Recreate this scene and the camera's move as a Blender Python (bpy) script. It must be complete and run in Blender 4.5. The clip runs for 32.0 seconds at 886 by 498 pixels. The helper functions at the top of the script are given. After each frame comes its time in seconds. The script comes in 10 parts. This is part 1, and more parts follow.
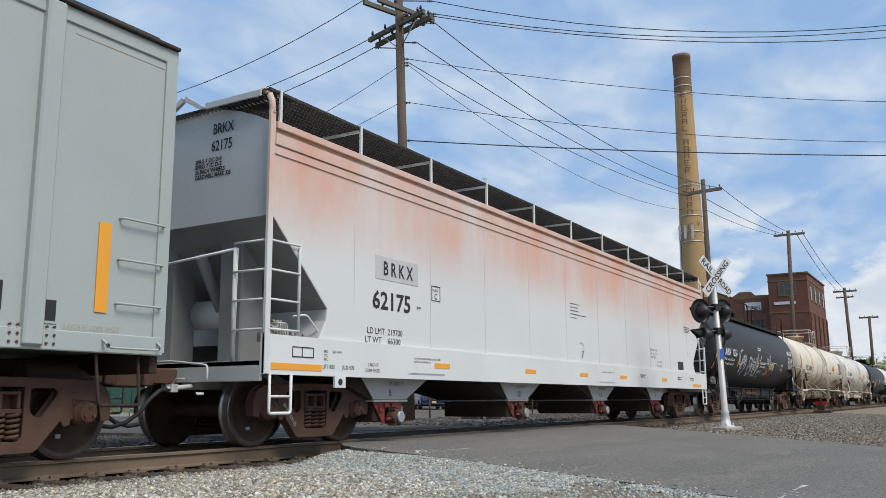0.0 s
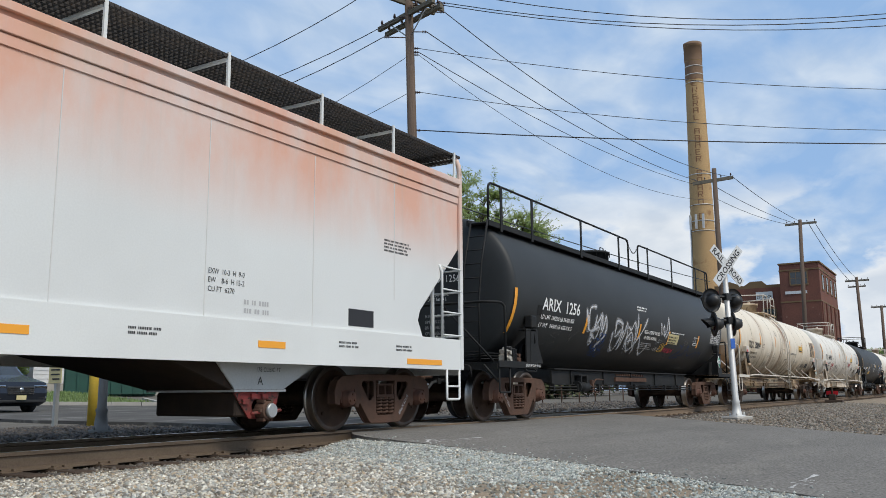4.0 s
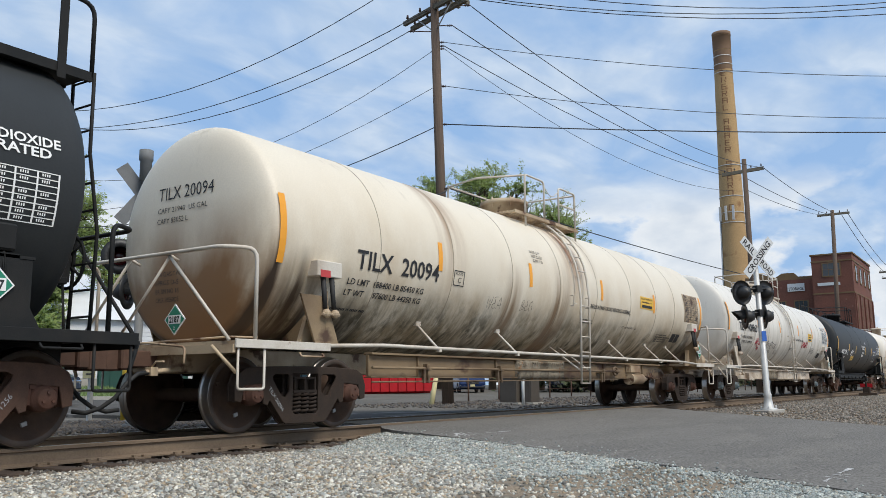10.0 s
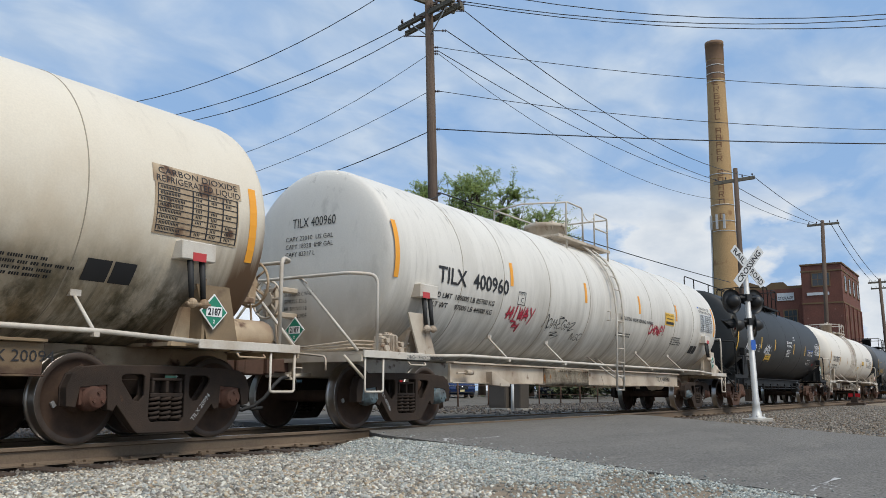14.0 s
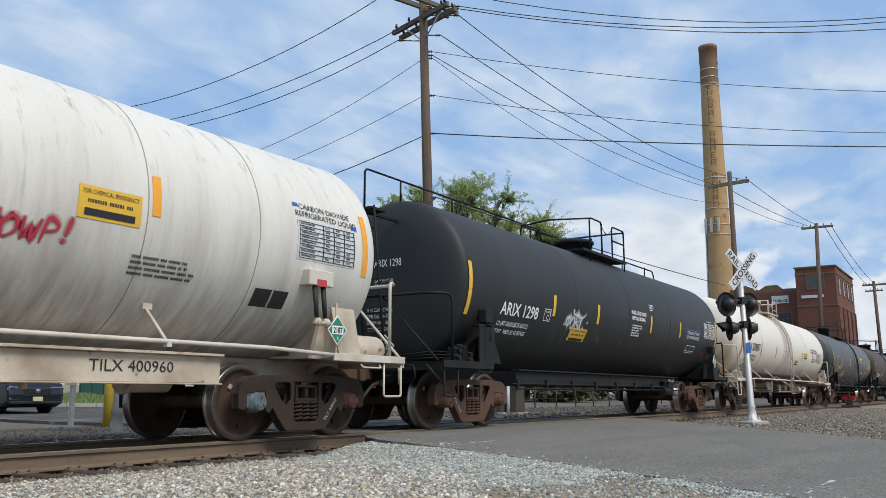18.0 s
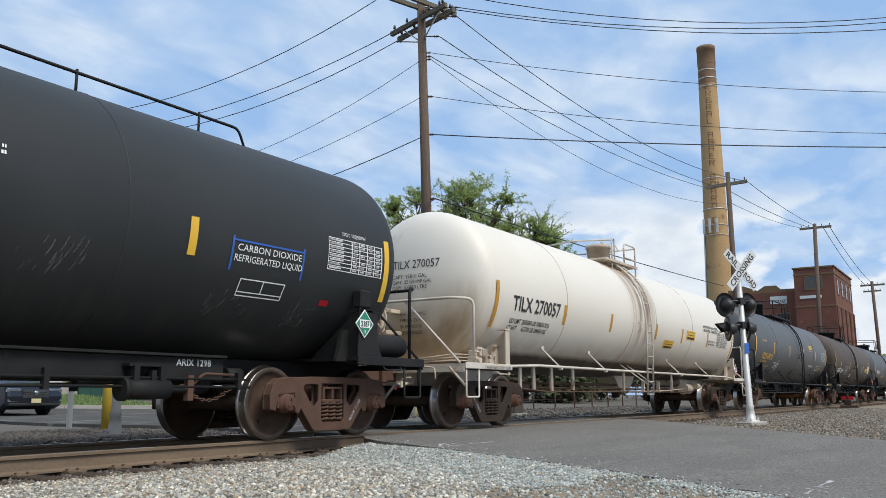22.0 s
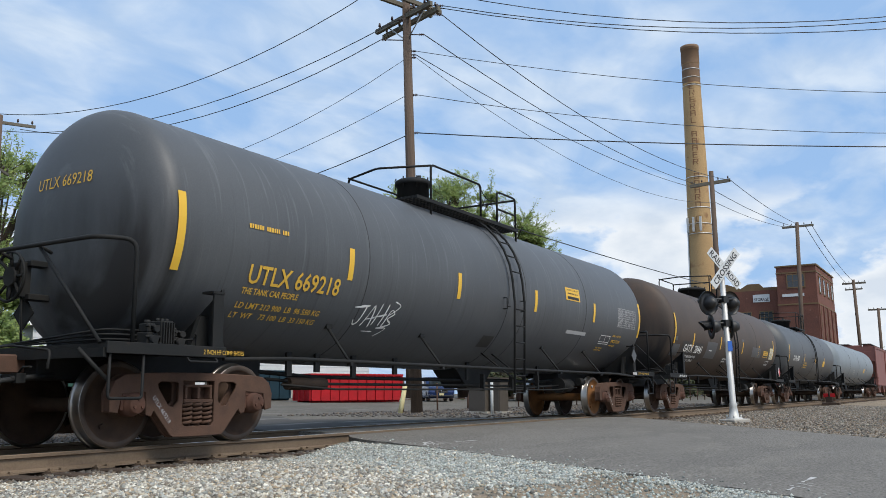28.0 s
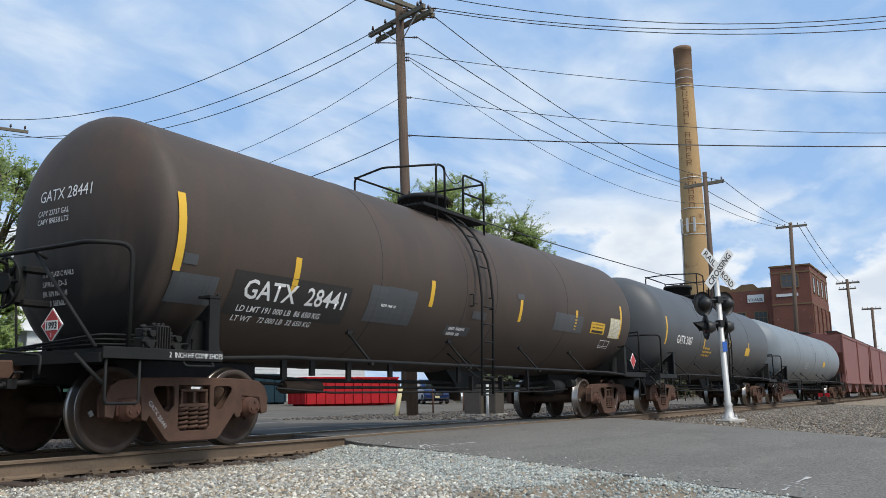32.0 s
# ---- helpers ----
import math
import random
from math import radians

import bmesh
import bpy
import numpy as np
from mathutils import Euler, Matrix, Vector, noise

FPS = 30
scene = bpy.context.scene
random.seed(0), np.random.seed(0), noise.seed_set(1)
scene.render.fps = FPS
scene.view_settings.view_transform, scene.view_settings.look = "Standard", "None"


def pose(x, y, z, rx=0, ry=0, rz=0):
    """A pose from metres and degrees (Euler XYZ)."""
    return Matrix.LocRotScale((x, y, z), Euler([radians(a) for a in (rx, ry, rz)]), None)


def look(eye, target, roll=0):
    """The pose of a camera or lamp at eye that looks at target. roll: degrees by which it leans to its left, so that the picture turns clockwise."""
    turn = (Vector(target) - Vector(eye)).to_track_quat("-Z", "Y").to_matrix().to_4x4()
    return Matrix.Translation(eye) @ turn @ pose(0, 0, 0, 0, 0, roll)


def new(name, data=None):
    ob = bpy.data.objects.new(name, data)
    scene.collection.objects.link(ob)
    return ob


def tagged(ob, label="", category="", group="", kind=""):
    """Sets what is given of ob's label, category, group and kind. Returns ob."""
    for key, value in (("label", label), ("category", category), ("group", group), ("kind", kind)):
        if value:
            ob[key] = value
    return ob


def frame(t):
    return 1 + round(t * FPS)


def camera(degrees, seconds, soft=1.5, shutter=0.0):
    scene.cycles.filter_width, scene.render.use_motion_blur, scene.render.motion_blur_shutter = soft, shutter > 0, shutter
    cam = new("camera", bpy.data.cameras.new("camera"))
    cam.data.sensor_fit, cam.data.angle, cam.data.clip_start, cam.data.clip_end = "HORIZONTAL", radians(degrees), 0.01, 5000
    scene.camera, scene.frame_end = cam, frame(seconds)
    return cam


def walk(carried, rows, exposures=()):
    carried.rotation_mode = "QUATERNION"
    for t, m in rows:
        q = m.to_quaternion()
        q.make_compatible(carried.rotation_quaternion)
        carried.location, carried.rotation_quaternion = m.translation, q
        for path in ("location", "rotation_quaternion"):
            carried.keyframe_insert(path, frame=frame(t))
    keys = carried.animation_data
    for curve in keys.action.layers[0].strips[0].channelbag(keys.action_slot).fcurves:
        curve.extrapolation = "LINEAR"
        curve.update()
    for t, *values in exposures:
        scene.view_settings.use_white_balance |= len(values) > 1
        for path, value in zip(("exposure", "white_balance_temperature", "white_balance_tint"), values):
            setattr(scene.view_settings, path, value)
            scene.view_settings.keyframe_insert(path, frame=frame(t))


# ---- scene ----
cam = camera(54.71, 32.0, soft=0.6)
EYE = (0.0, 0.0, 0.541)
# seconds, tilt, lean, turn of the camera held at one spot
TURNS = (
    (0.0, 100.13, 0.39, -58.86),
    (0.5, 100.19, 0.42, -58.83),
    (1.0, 100.09, 0.45, -58.83),
    (1.5, 100.06, 0.34, -58.75),
    (2.0, 100.11, 0.32, -58.60),
    (2.5, 100.12, 0.37, -58.40),
    (3.0, 99.80, 0.02, -58.19),
    (3.5, 99.54, 0.15, -58.18),
    (5.5, 99.47, 0.63, -58.13),
    (6.0, 99.45, 0.41, -57.86),
    (6.5, 99.68, 0.45, -57.52),
    (7.0, 99.93, 0.78, -57.24),
    (7.5, 99.89, 1.03, -57.22),
    (8.0, 99.69, 1.35, -57.36),
    (8.5, 99.27, 1.29, -57.49),
    (9.0, 98.99, 1.13, -57.29),
    (9.5, 98.94, 0.92, -56.75),
    (10.0, 99.06, 0.52, -56.31),
    (10.5, 99.04, 0.14, -56.21),
    (11.0, 99.12, -0.17, -56.32),
    (11.5, 99.36, -0.08, -56.50),
    (12.0, 99.58, 0.14, -56.81),
    (12.5, 99.64, 0.25, -56.98),
    (13.0, 99.55, 0.07, -56.90),
    (13.5, 99.48, -0.12, -56.93),
    (14.0, 99.38, -0.15, -57.00),
    (14.5, 99.38, -0.00, -57.12),
    (16.5, 99.88, 0.24, -56.92),
    (17.0, 99.76, 0.17, -56.92),
    (17.5, 99.67, 0.27, -57.08),
    (18.0, 99.66, 0.11, -57.29),
    (18.5, 99.58, 0.09, -57.39),
    (19.0, 99.47, 0.27, -57.57),
    (19.5, 99.36, 0.23, -58.17),
    (20.0, 99.25, 0.20, -58.61),
    (20.5, 99.45, 0.48, -58.65),
    (21.0, 99.73, 0.51, -58.38),
    (21.5, 99.85, 0.35, -57.93),
    (22.0, 99.73, 0.22, -57.37),
    (22.5, 99.44, 0.55, -57.16),
    (23.0, 99.18, 0.92, -57.39),
    (23.5, 99.13, 0.99, -57.66),
    (24.0, 99.13, 0.98, -57.78),
    (24.5, 99.06, 0.94, -57.93),
    (26.5, 99.07, 0.85, -58.78),
    (27.0, 99.58, 0.60, -58.63),
    (27.5, 99.81, 0.37, -58.42),
    (28.0, 99.62, 0.37, -58.36),
    (28.5, 99.67, 0.69, -58.31),
    (29.0, 99.82, 0.81, -58.28),
    (29.5, 99.87, 0.84, -58.32),
    (30.0, 99.84, 0.87, -58.32),
    (30.5, 99.78, 0.90, -58.43),
    (31.0, 99.78, 0.91, -58.50),
    (31.5, 99.80, 0.81, -58.54),
    (32.0, 99.78, 0.81, -58.65),
)
walk(cam, [(r[0], pose(*EYE, *r[1:])) for r in TURNS],
     ((0.0, -0.04), (1.0, -0.08), (3.0, -0.06), (5.8, 0.08), (7.0, 0.14), (9.5, 0.06), (11.5, -0.10), (14.0, -0.10), (17.5, -0.04), (19.5, 0.12), (22.0, 0.10), (23.0, -0.02), (24.5, -0.10), (26.5, -0.14), (27.2, -0.06), (28.2, 0.12), (32.0, 0.12)))

# the train's way along the track, metres at each time
WAY = {0.0: 0.00, 0.5: 2.01, 1.0: 4.03, 1.5: 6.06, 2.0: 8.05, 2.5: 10.00, 3.0: 11.95, 3.5: 13.91, 5.5: 21.92, 6.0: 23.96, 6.5: 26.00, 7.0: 28.05, 7.5: 30.10, 8.0: 32.13, 8.5: 34.18, 9.0: 36.23, 9.5: 38.30, 10.0: 40.35, 10.5: 42.43, 11.0: 44.50, 11.5: 46.57, 12.0: 48.63, 12.5: 50.70, 13.0: 52.78, 13.5: 54.88, 14.0: 56.97, 14.5: 59.07, 16.5: 67.44, 17.0: 69.52, 17.5: 71.60, 18.0: 73.68, 18.5: 75.76, 19.0: 77.85, 19.5: 79.98, 20.0: 82.14, 20.5: 84.28, 21.0: 86.39, 21.5: 88.50, 22.0: 90.61, 22.5: 92.74, 23.0: 94.88, 23.5: 97.04, 24.0: 99.21, 24.5: 101.35, 26.5: 109.95, 27.0: 112.11, 27.5: 114.28, 28.0: 116.47, 28.5: 118.68, 29.0: 120.90, 29.5: 123.13, 30.0: 125.37, 30.5: 127.62, 31.0: 129.88, 31.5: 132.16, 32.0: 134.46}
TRACK_Y = 8.632

# ---- light ----
world = bpy.data.worlds.new("sky")
scene.world = world
world.use_nodes = True
SUN_EL, SUN_AZ = 52.0, 256.0     # degrees; azimuth of the sun counted from +X towards +Y


def sky_nodes():
    nt = world.node_tree
    n, l = nt.nodes, nt.links
    n.clear()
    out = n.new("ShaderNodeOutputWorld")
    bg = n.new("ShaderNodeBackground")
    sky = n.new("ShaderNodeTexSky")
    sky.sky_type, sky.sun_disc = "NISHITA", False
    sky.sun_elevation, sky.sun_rotation = radians(SUN_EL), radians(90 - SUN_AZ)
    sky.air_density, sky.dust_density, sky.ozone_density = 1.0, 1.5, 2.0
    tc = n.new("ShaderNodeTexCoord")
    sep = n.new("ShaderNodeSeparateXYZ")
    l.new(tc.outputs["Generated"], sep.inputs[0])
    # project the direction on a cloud deck
    zz = n.new("ShaderNodeMath"); zz.operation = "MAXIMUM"; zz.inputs[1].default_value = 0.0
    l.new(sep.outputs["Z"], zz.inputs[0])
    za = n.new("ShaderNodeMath"); za.operation = "ADD"; za.inputs[1].default_value = 0.16
    l.new(zz.outputs[0], za.inputs[0])
    dv = n.new("ShaderNodeVectorMath"); dv.operation = "DIVIDE"
    comb = n.new("ShaderNodeCombineXYZ")
    for k in range(3):
        l.new(za.outputs[0], comb.inputs[k])
    l.new(tc.outputs["Generated"], dv.inputs[0]); l.new(comb.outputs[0], dv.inputs[1])
    mp = n.new("ShaderNodeMapping")
    mp.inputs["Scale"].default_value = (1.25, 1.75, 0.0)
    mp.inputs["Rotation"].default_value = (0, 0, radians(24))
    mp.inputs["Location"].default_value = (0.4, 0.2, 0.0)
    l.new(dv.outputs[0], mp.inputs[0])
    veil = n.new("ShaderNodeTexNoise")
    veil.inputs["Scale"].default_value, veil.inputs["Detail"].default_value = 1.9, 9
    veil.inputs["Roughness"].default_value, veil.inputs["Distortion"].default_value = 0.52, 0.5
    l.new(mp.outputs[0], veil.inputs[0])
    ramp = n.new("ShaderNodeValToRGB")
    ramp.color_ramp.elements[0].position, ramp.color_ramp.elements[0].color = 0.37, (0, 0, 0, 1)
    ramp.color_ramp.elements[1].position, ramp.color_ramp.elements[1].color = 0.63, (1, 1, 1, 1)
    l.new(veil.outputs["Fac"], ramp.inputs[0])
    # low cumulus
    cum = n.new("ShaderNodeTexNoise")
    cum.inputs["Scale"].default_value, cum.inputs["Detail"].default_value = 5.2, 9
    cum.inputs["Roughness"].default_value = 0.52
    mp2 = n.new("ShaderNodeMapping"); mp2.inputs["Scale"].default_value = (1, 1, 2.0)
    mp2.inputs["Location"].default_value = (3.1, 1.7, 0.2)
    l.new(tc.outputs["Generated"], mp2.inputs[0]); l.new(mp2.outputs[0], cum.inputs[0])
    r2 = n.new("ShaderNodeValToRGB")
    r2.color_ramp.elements[0].position, r2.color_ramp.elements[0].color = 0.475, (0, 0, 0, 1)
    r2.color_ramp.elements[1].position, r2.color_ramp.elements[1].color = 0.53, (1, 1, 1, 1)
    l.new(cum.outputs["Fac"], r2.inputs[0])
    low = n.new("ShaderNodeValToRGB")          # cumulus only near the horizon
    low.color_ramp.elements[0].position, low.color_ramp.elements[0].color = 0.185, (1, 1, 1, 1)
    low.color_ramp.elements[1].position, low.color_ramp.elements[1].color = 0.235, (0, 0, 0, 1)
    l.new(sep.outputs["Z"], low.inputs[0])
    both = n.new("ShaderNodeMath"); both.operation = "MULTIPLY"
    l.new(r2.outputs[0], both.inputs[0]); l.new(low.outputs[0], both.inputs[1])
    k1 = n.new("ShaderNodeMath"); k1.operation = "MULTIPLY"; k1.inputs[1].default_value = 0.85
    l.new(ramp.outputs[0], k1.inputs[0])
    tint = n.new("ShaderNodeMix"); tint.data_type = "RGBA"; tint.blend_type = "MIX"
    tint.inputs["Factor"].default_value = SKY_MIX
    l.new(sky.outputs[0], tint.inputs["A"]); tint.inputs["B"].default_value = SKY_BLUE
    m1 = n.new("ShaderNodeMix"); m1.data_type = "RGBA"
    l.new(k1.outputs[0], m1.inputs["Factor"]); l.new(tint.outputs["Result"], m1.inputs["A"])
    # the deck itself is mottled: bright thin parts and blue grey thick ones
    mott = n.new("ShaderNodeTexNoise")
    mott.inputs["Scale"].default_value, mott.inputs["Detail"].default_value = 4.6, 7
    mott.inputs["Roughness"].default_value, mott.inputs["Distortion"].default_value = 0.5, 0.4
    l.new(mp.outputs[0], mott.inputs[0])
    deck = n.new("ShaderNodeValToRGB")
    deck.color_ramp.elements[0].position, deck.color_ramp.elements[0].color = 0.36, CLOUD_THICK
    deck.color_ramp.elements[1].position, deck.color_ramp.elements[1].color = 0.62, CLOUD_GREY
    l.new(mott.outputs["Fac"], deck.inputs[0]); l.new(deck.outputs[0], m1.inputs["B"])
    m2 = n.new("ShaderNodeMix"); m2.data_type = "RGBA"
    l.new(both.outputs[0], m2.inputs["Factor"]); l.new(m1.outputs["Result"], m2.inputs["A"])
    # the thick parts of the cumulus are greyer than their bright rims
    puff = n.new("ShaderNodeValToRGB")
    puff.color_ramp.elements[0].position, puff.color_ramp.elements[0].color = 0.50, CLOUD_WHITE
    puff.color_ramp.elements[1].position, puff.color_ramp.elements[1].color = 0.62, CLOUD_BASE
    l.new(cum.outputs["Fac"], puff.inputs[0]); l.new(puff.outputs[0], m2.inputs["B"])
    bg.inputs["Strength"].default_value = 0.13
    l.new(m2.outputs["Result"], bg.inputs[0]); l.new(bg.outputs[0], out.inputs[0])


SKY_MIX, SKY_BLUE = 0.85, (2.45, 3.95, 6.35, 1)
CLOUD_THICK = (3.75, 4.75, 6.15, 1)
CLOUD_GREY, CLOUD_WHITE, CLOUD_BASE = (5.2, 5.95, 6.85, 1), (6.5, 6.8, 7.1, 1), (4.9, 5.45, 6.15, 1)
sky_nodes()
sun_data = bpy.data.lights.new("sun", "SUN")
sun_data.energy, sun_data.angle, sun_data.color = 2.9, radians(26), (1.0, 0.94, 0.84)
sun = new("sun", sun_data)
sun.matrix_world = look((0, 0, 60), Vector((0, 0, 60)) - Vector((math.cos(radians(SUN_EL)) * math.cos(radians(SUN_AZ)),
                    math.cos(radians(SUN_EL)) * math.sin(radians(SUN_AZ)), math.sin(radians(SUN_EL)))))


# ---- materials ----
def surface(name, base, second=None, rough=0.7, metal=0.0, scale=3.0, grain=40.0, bump=0.15, amount=0.5,
            stretch=(1, 1, 1), third=None, third_at=0.62, grain_amount=0.25, spec=0.4, bump_dist=0.01):
    """Paint or stone with broad stains, fine grain and relief, in metres."""
    m = bpy.data.materials.new(name)
    m.use_nodes = True
    n, l = m.node_tree.nodes, m.node_tree.links
    b = n["Principled BSDF"]
    b.inputs["Roughness"].default_value, b.inputs["Metallic"].default_value = rough, metal
    b.inputs["Specular IOR Level"].default_value = spec
    tc = n.new("ShaderNodeTexCoord")
    mp = n.new("ShaderNodeMapping")
    mp.inputs["Scale"].default_value = stretch
    l.new(tc.outputs["Object"], mp.inputs[0])
    a = n.new("ShaderNodeTexNoise")
    a.inputs["Scale"].default_value, a.inputs["Detail"].default_value = scale, 6
    l.new(mp.outputs[0], a.inputs[0])
    g = n.new("ShaderNodeTexNoise")
    g.inputs["Scale"].default_value, g.inputs["Detail"].default_value = grain, 4
    l.new(tc.outputs["Object"], g.inputs[0])
    r = n.new("ShaderNodeValToRGB")
    r.color_ramp.elements[0].position, r.color_ramp.elements[1].position = 0.42, 0.68
    l.new(a.outputs["Fac"], r.inputs[0])
    k = n.new("ShaderNodeMath"); k.operation = "MULTIPLY"; k.inputs[1].default_value = amount
    l.new(r.outputs[0], k.inputs[0])
    mix = n.new("ShaderNodeMix"); mix.data_type = "RGBA"
    mix.inputs["A"].default_value = (*base, 1)
    mix.inputs["B"].default_value = (*(second or [c * 0.7 for c in base]), 1)
    l.new(k.outputs[0], mix.inputs["Factor"])
    last = mix.outputs["Result"]
    if third:
        o = n.new("ShaderNodeTexNoise")
        o.inputs["Scale"].default_value, o.inputs["Detail"].default_value = scale * 2.3, 8
        l.new(mp.outputs[0], o.inputs[0])
        ro = n.new("ShaderNodeValToRGB")
        ro.color_ramp.elements[0].position, ro.color_ramp.elements[1].position = third_at, third_at + 0.08
        l.new(o.outputs["Fac"], ro.inputs[0])
        mo = n.new("ShaderNodeMix"); mo.data_type = "RGBA"
        l.new(ro.outputs[0], mo.inputs["Factor"]); l.new(last, mo.inputs["A"])
        mo.inputs["B"].default_value = (*third, 1)
        last = mo.outputs["Result"]
    fine = n.new("ShaderNodeMix"); fine.data_type = "RGBA"; fine.blend_type = "MULTIPLY"
    fine.inputs["Factor"].default_value = grain_amount
    l.new(last, fine.inputs["A"]); l.new(g.outputs["Fac"], fine.inputs["B"])
    gain = n.new("ShaderNodeMix"); gain.data_type = "RGBA"; gain.blend_type = "MULTIPLY"
    gain.inputs["Factor"].default_value = 1.0
    w = 1 + grain_amount * 0.45
    gain.inputs["B"].default_value = (w, w, w, 1)
    l.new(fine.outputs["Result"], gain.inputs["A"])
    l.new(gain.outputs["Result"], b.inputs["Base Color"])
    bp = n.new("ShaderNodeBump")
    bp.inputs["Strength"].default_value, bp.inputs["Distance"].default_value = bump, bump_dist
    l.new(g.outputs["Fac"], bp.inputs["Height"]); l.new(bp.outputs[0], b.inputs["Normal"])
    return m


def plain(name, base, rough=0.6, metal=0.0, glow=0.0):
    m = bpy.data.materials.new(name)
    m.use_nodes = True
    b = m.node_tree.nodes["Principled BSDF"]
    b.inputs["Base Color"].default_value = (*base, 1)
    b.inputs["Roughness"].default_value, b.inputs["Metallic"].default_value = rough, metal
    if glow:
        b.inputs["Emission Color"].default_value, b.inputs["Emission Strength"].default_value = (*base, 1), glow
    return m


def mix_by_height(m, colour, z0, z1, scale=(1.2, 1.2, 0.25), strength=1.0, lo=0.35, hi=0.6, detail=6):
    """Mixes in another colour that fades in between z0 and z1 (object space) with streaky edges."""
    n, l = m.node_tree.nodes, m.node_tree.links
    b = n["Principled BSDF"]
    src = b.inputs["Base Color"].links[0].from_socket
    tc = n.new("ShaderNodeTexCoord")
    mp = n.new("ShaderNodeMapping"); mp.inputs["Scale"].default_value = scale
    l.new(tc.outputs["Object"], mp.inputs[0])
    a = n.new("ShaderNodeTexNoise")
    a.inputs["Scale"].default_value, a.inputs["Detail"].default_value = 1.0, detail
    a.inputs["Roughness"].default_value = 0.65
    l.new(mp.outputs[0], a.inputs[0])
    r = n.new("ShaderNodeMapRange"); r.inputs["From Min"].default_value, r.inputs["From Max"].default_value = lo, hi
    l.new(a.outputs["Fac"], r.inputs["Value"])
    sep = n.new("ShaderNodeSeparateXYZ"); l.new(tc.outputs["Object"], sep.inputs[0])
    h = n.new("ShaderNodeMapRange"); h.interpolation_type = "SMOOTHSTEP"
    h.inputs["From Min"].default_value, h.inputs["From Max"].default_value = z0, z1
    l.new(sep.outputs["Z"], h.inputs["Value"])
    k = n.new("ShaderNodeMath"); k.operation = "MULTIPLY"
    l.new(r.outputs[0], k.inputs[0]); l.new(h.outputs[0], k.inputs[1])
    k2 = n.new("ShaderNodeMath"); k2.operation = "MULTIPLY"; k2.inputs[1].default_value = strength; k2.use_clamp = True
    l.new(k.outputs[0], k2.inputs[0])
    mx = n.new("ShaderNodeMix"); mx.data_type = "RGBA"
    l.new(k2.outputs[0], mx.inputs["Factor"]); l.new(src, mx.inputs["A"]); mx.inputs["B"].default_value = (*colour, 1)
    l.new(mx.outputs["Result"], b.inputs["Base Color"])
    return m


M = {}
M["gravel"] = surface("sandy grit", (0.34, 0.27, 0.195), (0.235, 0.195, 0.15), 0.95, scale=0.9, grain=55, bump=0.9, amount=0.8, grain_amount=0.8, bump_dist=0.02, spec=0.1, third=(0.24, 0.21, 0.165), third_at=0.58)
M["dirt"] = surface("grey brown yard gravel", (0.165, 0.150, 0.128), (0.10, 0.092, 0.079), 0.95, scale=0.35, grain=14, bump=0.8, grain_amount=0.7, bump_dist=0.02, spec=0.1, third=(0.215, 0.20, 0.178), third_at=0.6)
M["asphalt"] = surface("worn asphalt", (0.243, 0.229, 0.208), (0.178, 0.169, 0.156), 0.95, scale=0.9, grain=38, bump=1.0, grain_amount=1.0, bump_dist=0.012, spec=0.06, stretch=(0.4, 1.3, 1), third=(0.255, 0.24, 0.215), third_at=0.57)
M["old_asphalt"] = surface("patched asphalt", (0.105, 0.10, 0.094), (0.060, 0.058, 0.055), 0.85, scale=0.45, grain=40, bump=0.3, grain_amount=0.5, third=(0.20, 0.193, 0.18), third_at=0.56, spec=0.04, stretch=(0.35, 1.2, 1))
M["rail"] = surface("rusty rail", (0.215, 0.160, 0.112), (0.135, 0.098, 0.07), 0.85, 0.0, scale=5, grain=70, grain_amount=0.5, stretch=(0.2, 1, 1), spec=0.15)
M["railtop"] = plain("worn rail head", (0.30, 0.29, 0.28), 0.28, 1.0)
M["tie"] = surface("creosoted timber", (0.06, 0.042, 0.031), (0.11, 0.075, 0.05), 0.9, scale=4, grain=60, stretch=(1, 0.2, 1), bump=0.8)
M["rust_truck"] = surface("rusty cast steel", (0.125, 0.074, 0.054), (0.068, 0.047, 0.038), 0.88, 0.0, scale=5, grain=110, bump=0.4, grain_amount=0.5, third=(0.15, 0.075, 0.045), third_at=0.68, spec=0.12)
M["cap_rust"] = surface("rust brown bearing paint", (0.125, 0.064, 0.046), (0.075, 0.050, 0.040), 0.8, 0.0, scale=6, grain=90, bump=0.3, grain_amount=0.4, spec=0.15)
M["dark_truck"] = surface("grimy cast steel", (0.050, 0.038, 0.031), (0.074, 0.050, 0.037), 0.85, 0.0, scale=5, grain=110, bump=0.4, grain_amount=0.45, third=(0.10, 0.055, 0.036), third_at=0.68, spec=0.12)
M["wheel"] = surface("wheel steel", (0.088, 0.058, 0.043), (0.050, 0.036, 0.029), 0.85, 0.0, scale=7, grain=100, grain_amount=0.4, spec=0.05, third=(0.10, 0.058, 0.036), third_at=0.66)
M["wheel_rust"] = surface("fresh rust wheel", (0.26, 0.12, 0.045), (0.13, 0.065, 0.035), 0.8, 0.1, scale=6, grain=90, grain_amount=0.35, spec=0.2)
M["wheel_rim"] = surface("dull rolled rim steel", (0.085, 0.063, 0.050), (0.05, 0.04, 0.033), 0.6, 0.1, scale=7, grain=100, grain_amount=0.4, spec=0.3)
M["tread"] = plain("polished tread", (0.35, 0.33, 0.31), 0.3, 1.0)
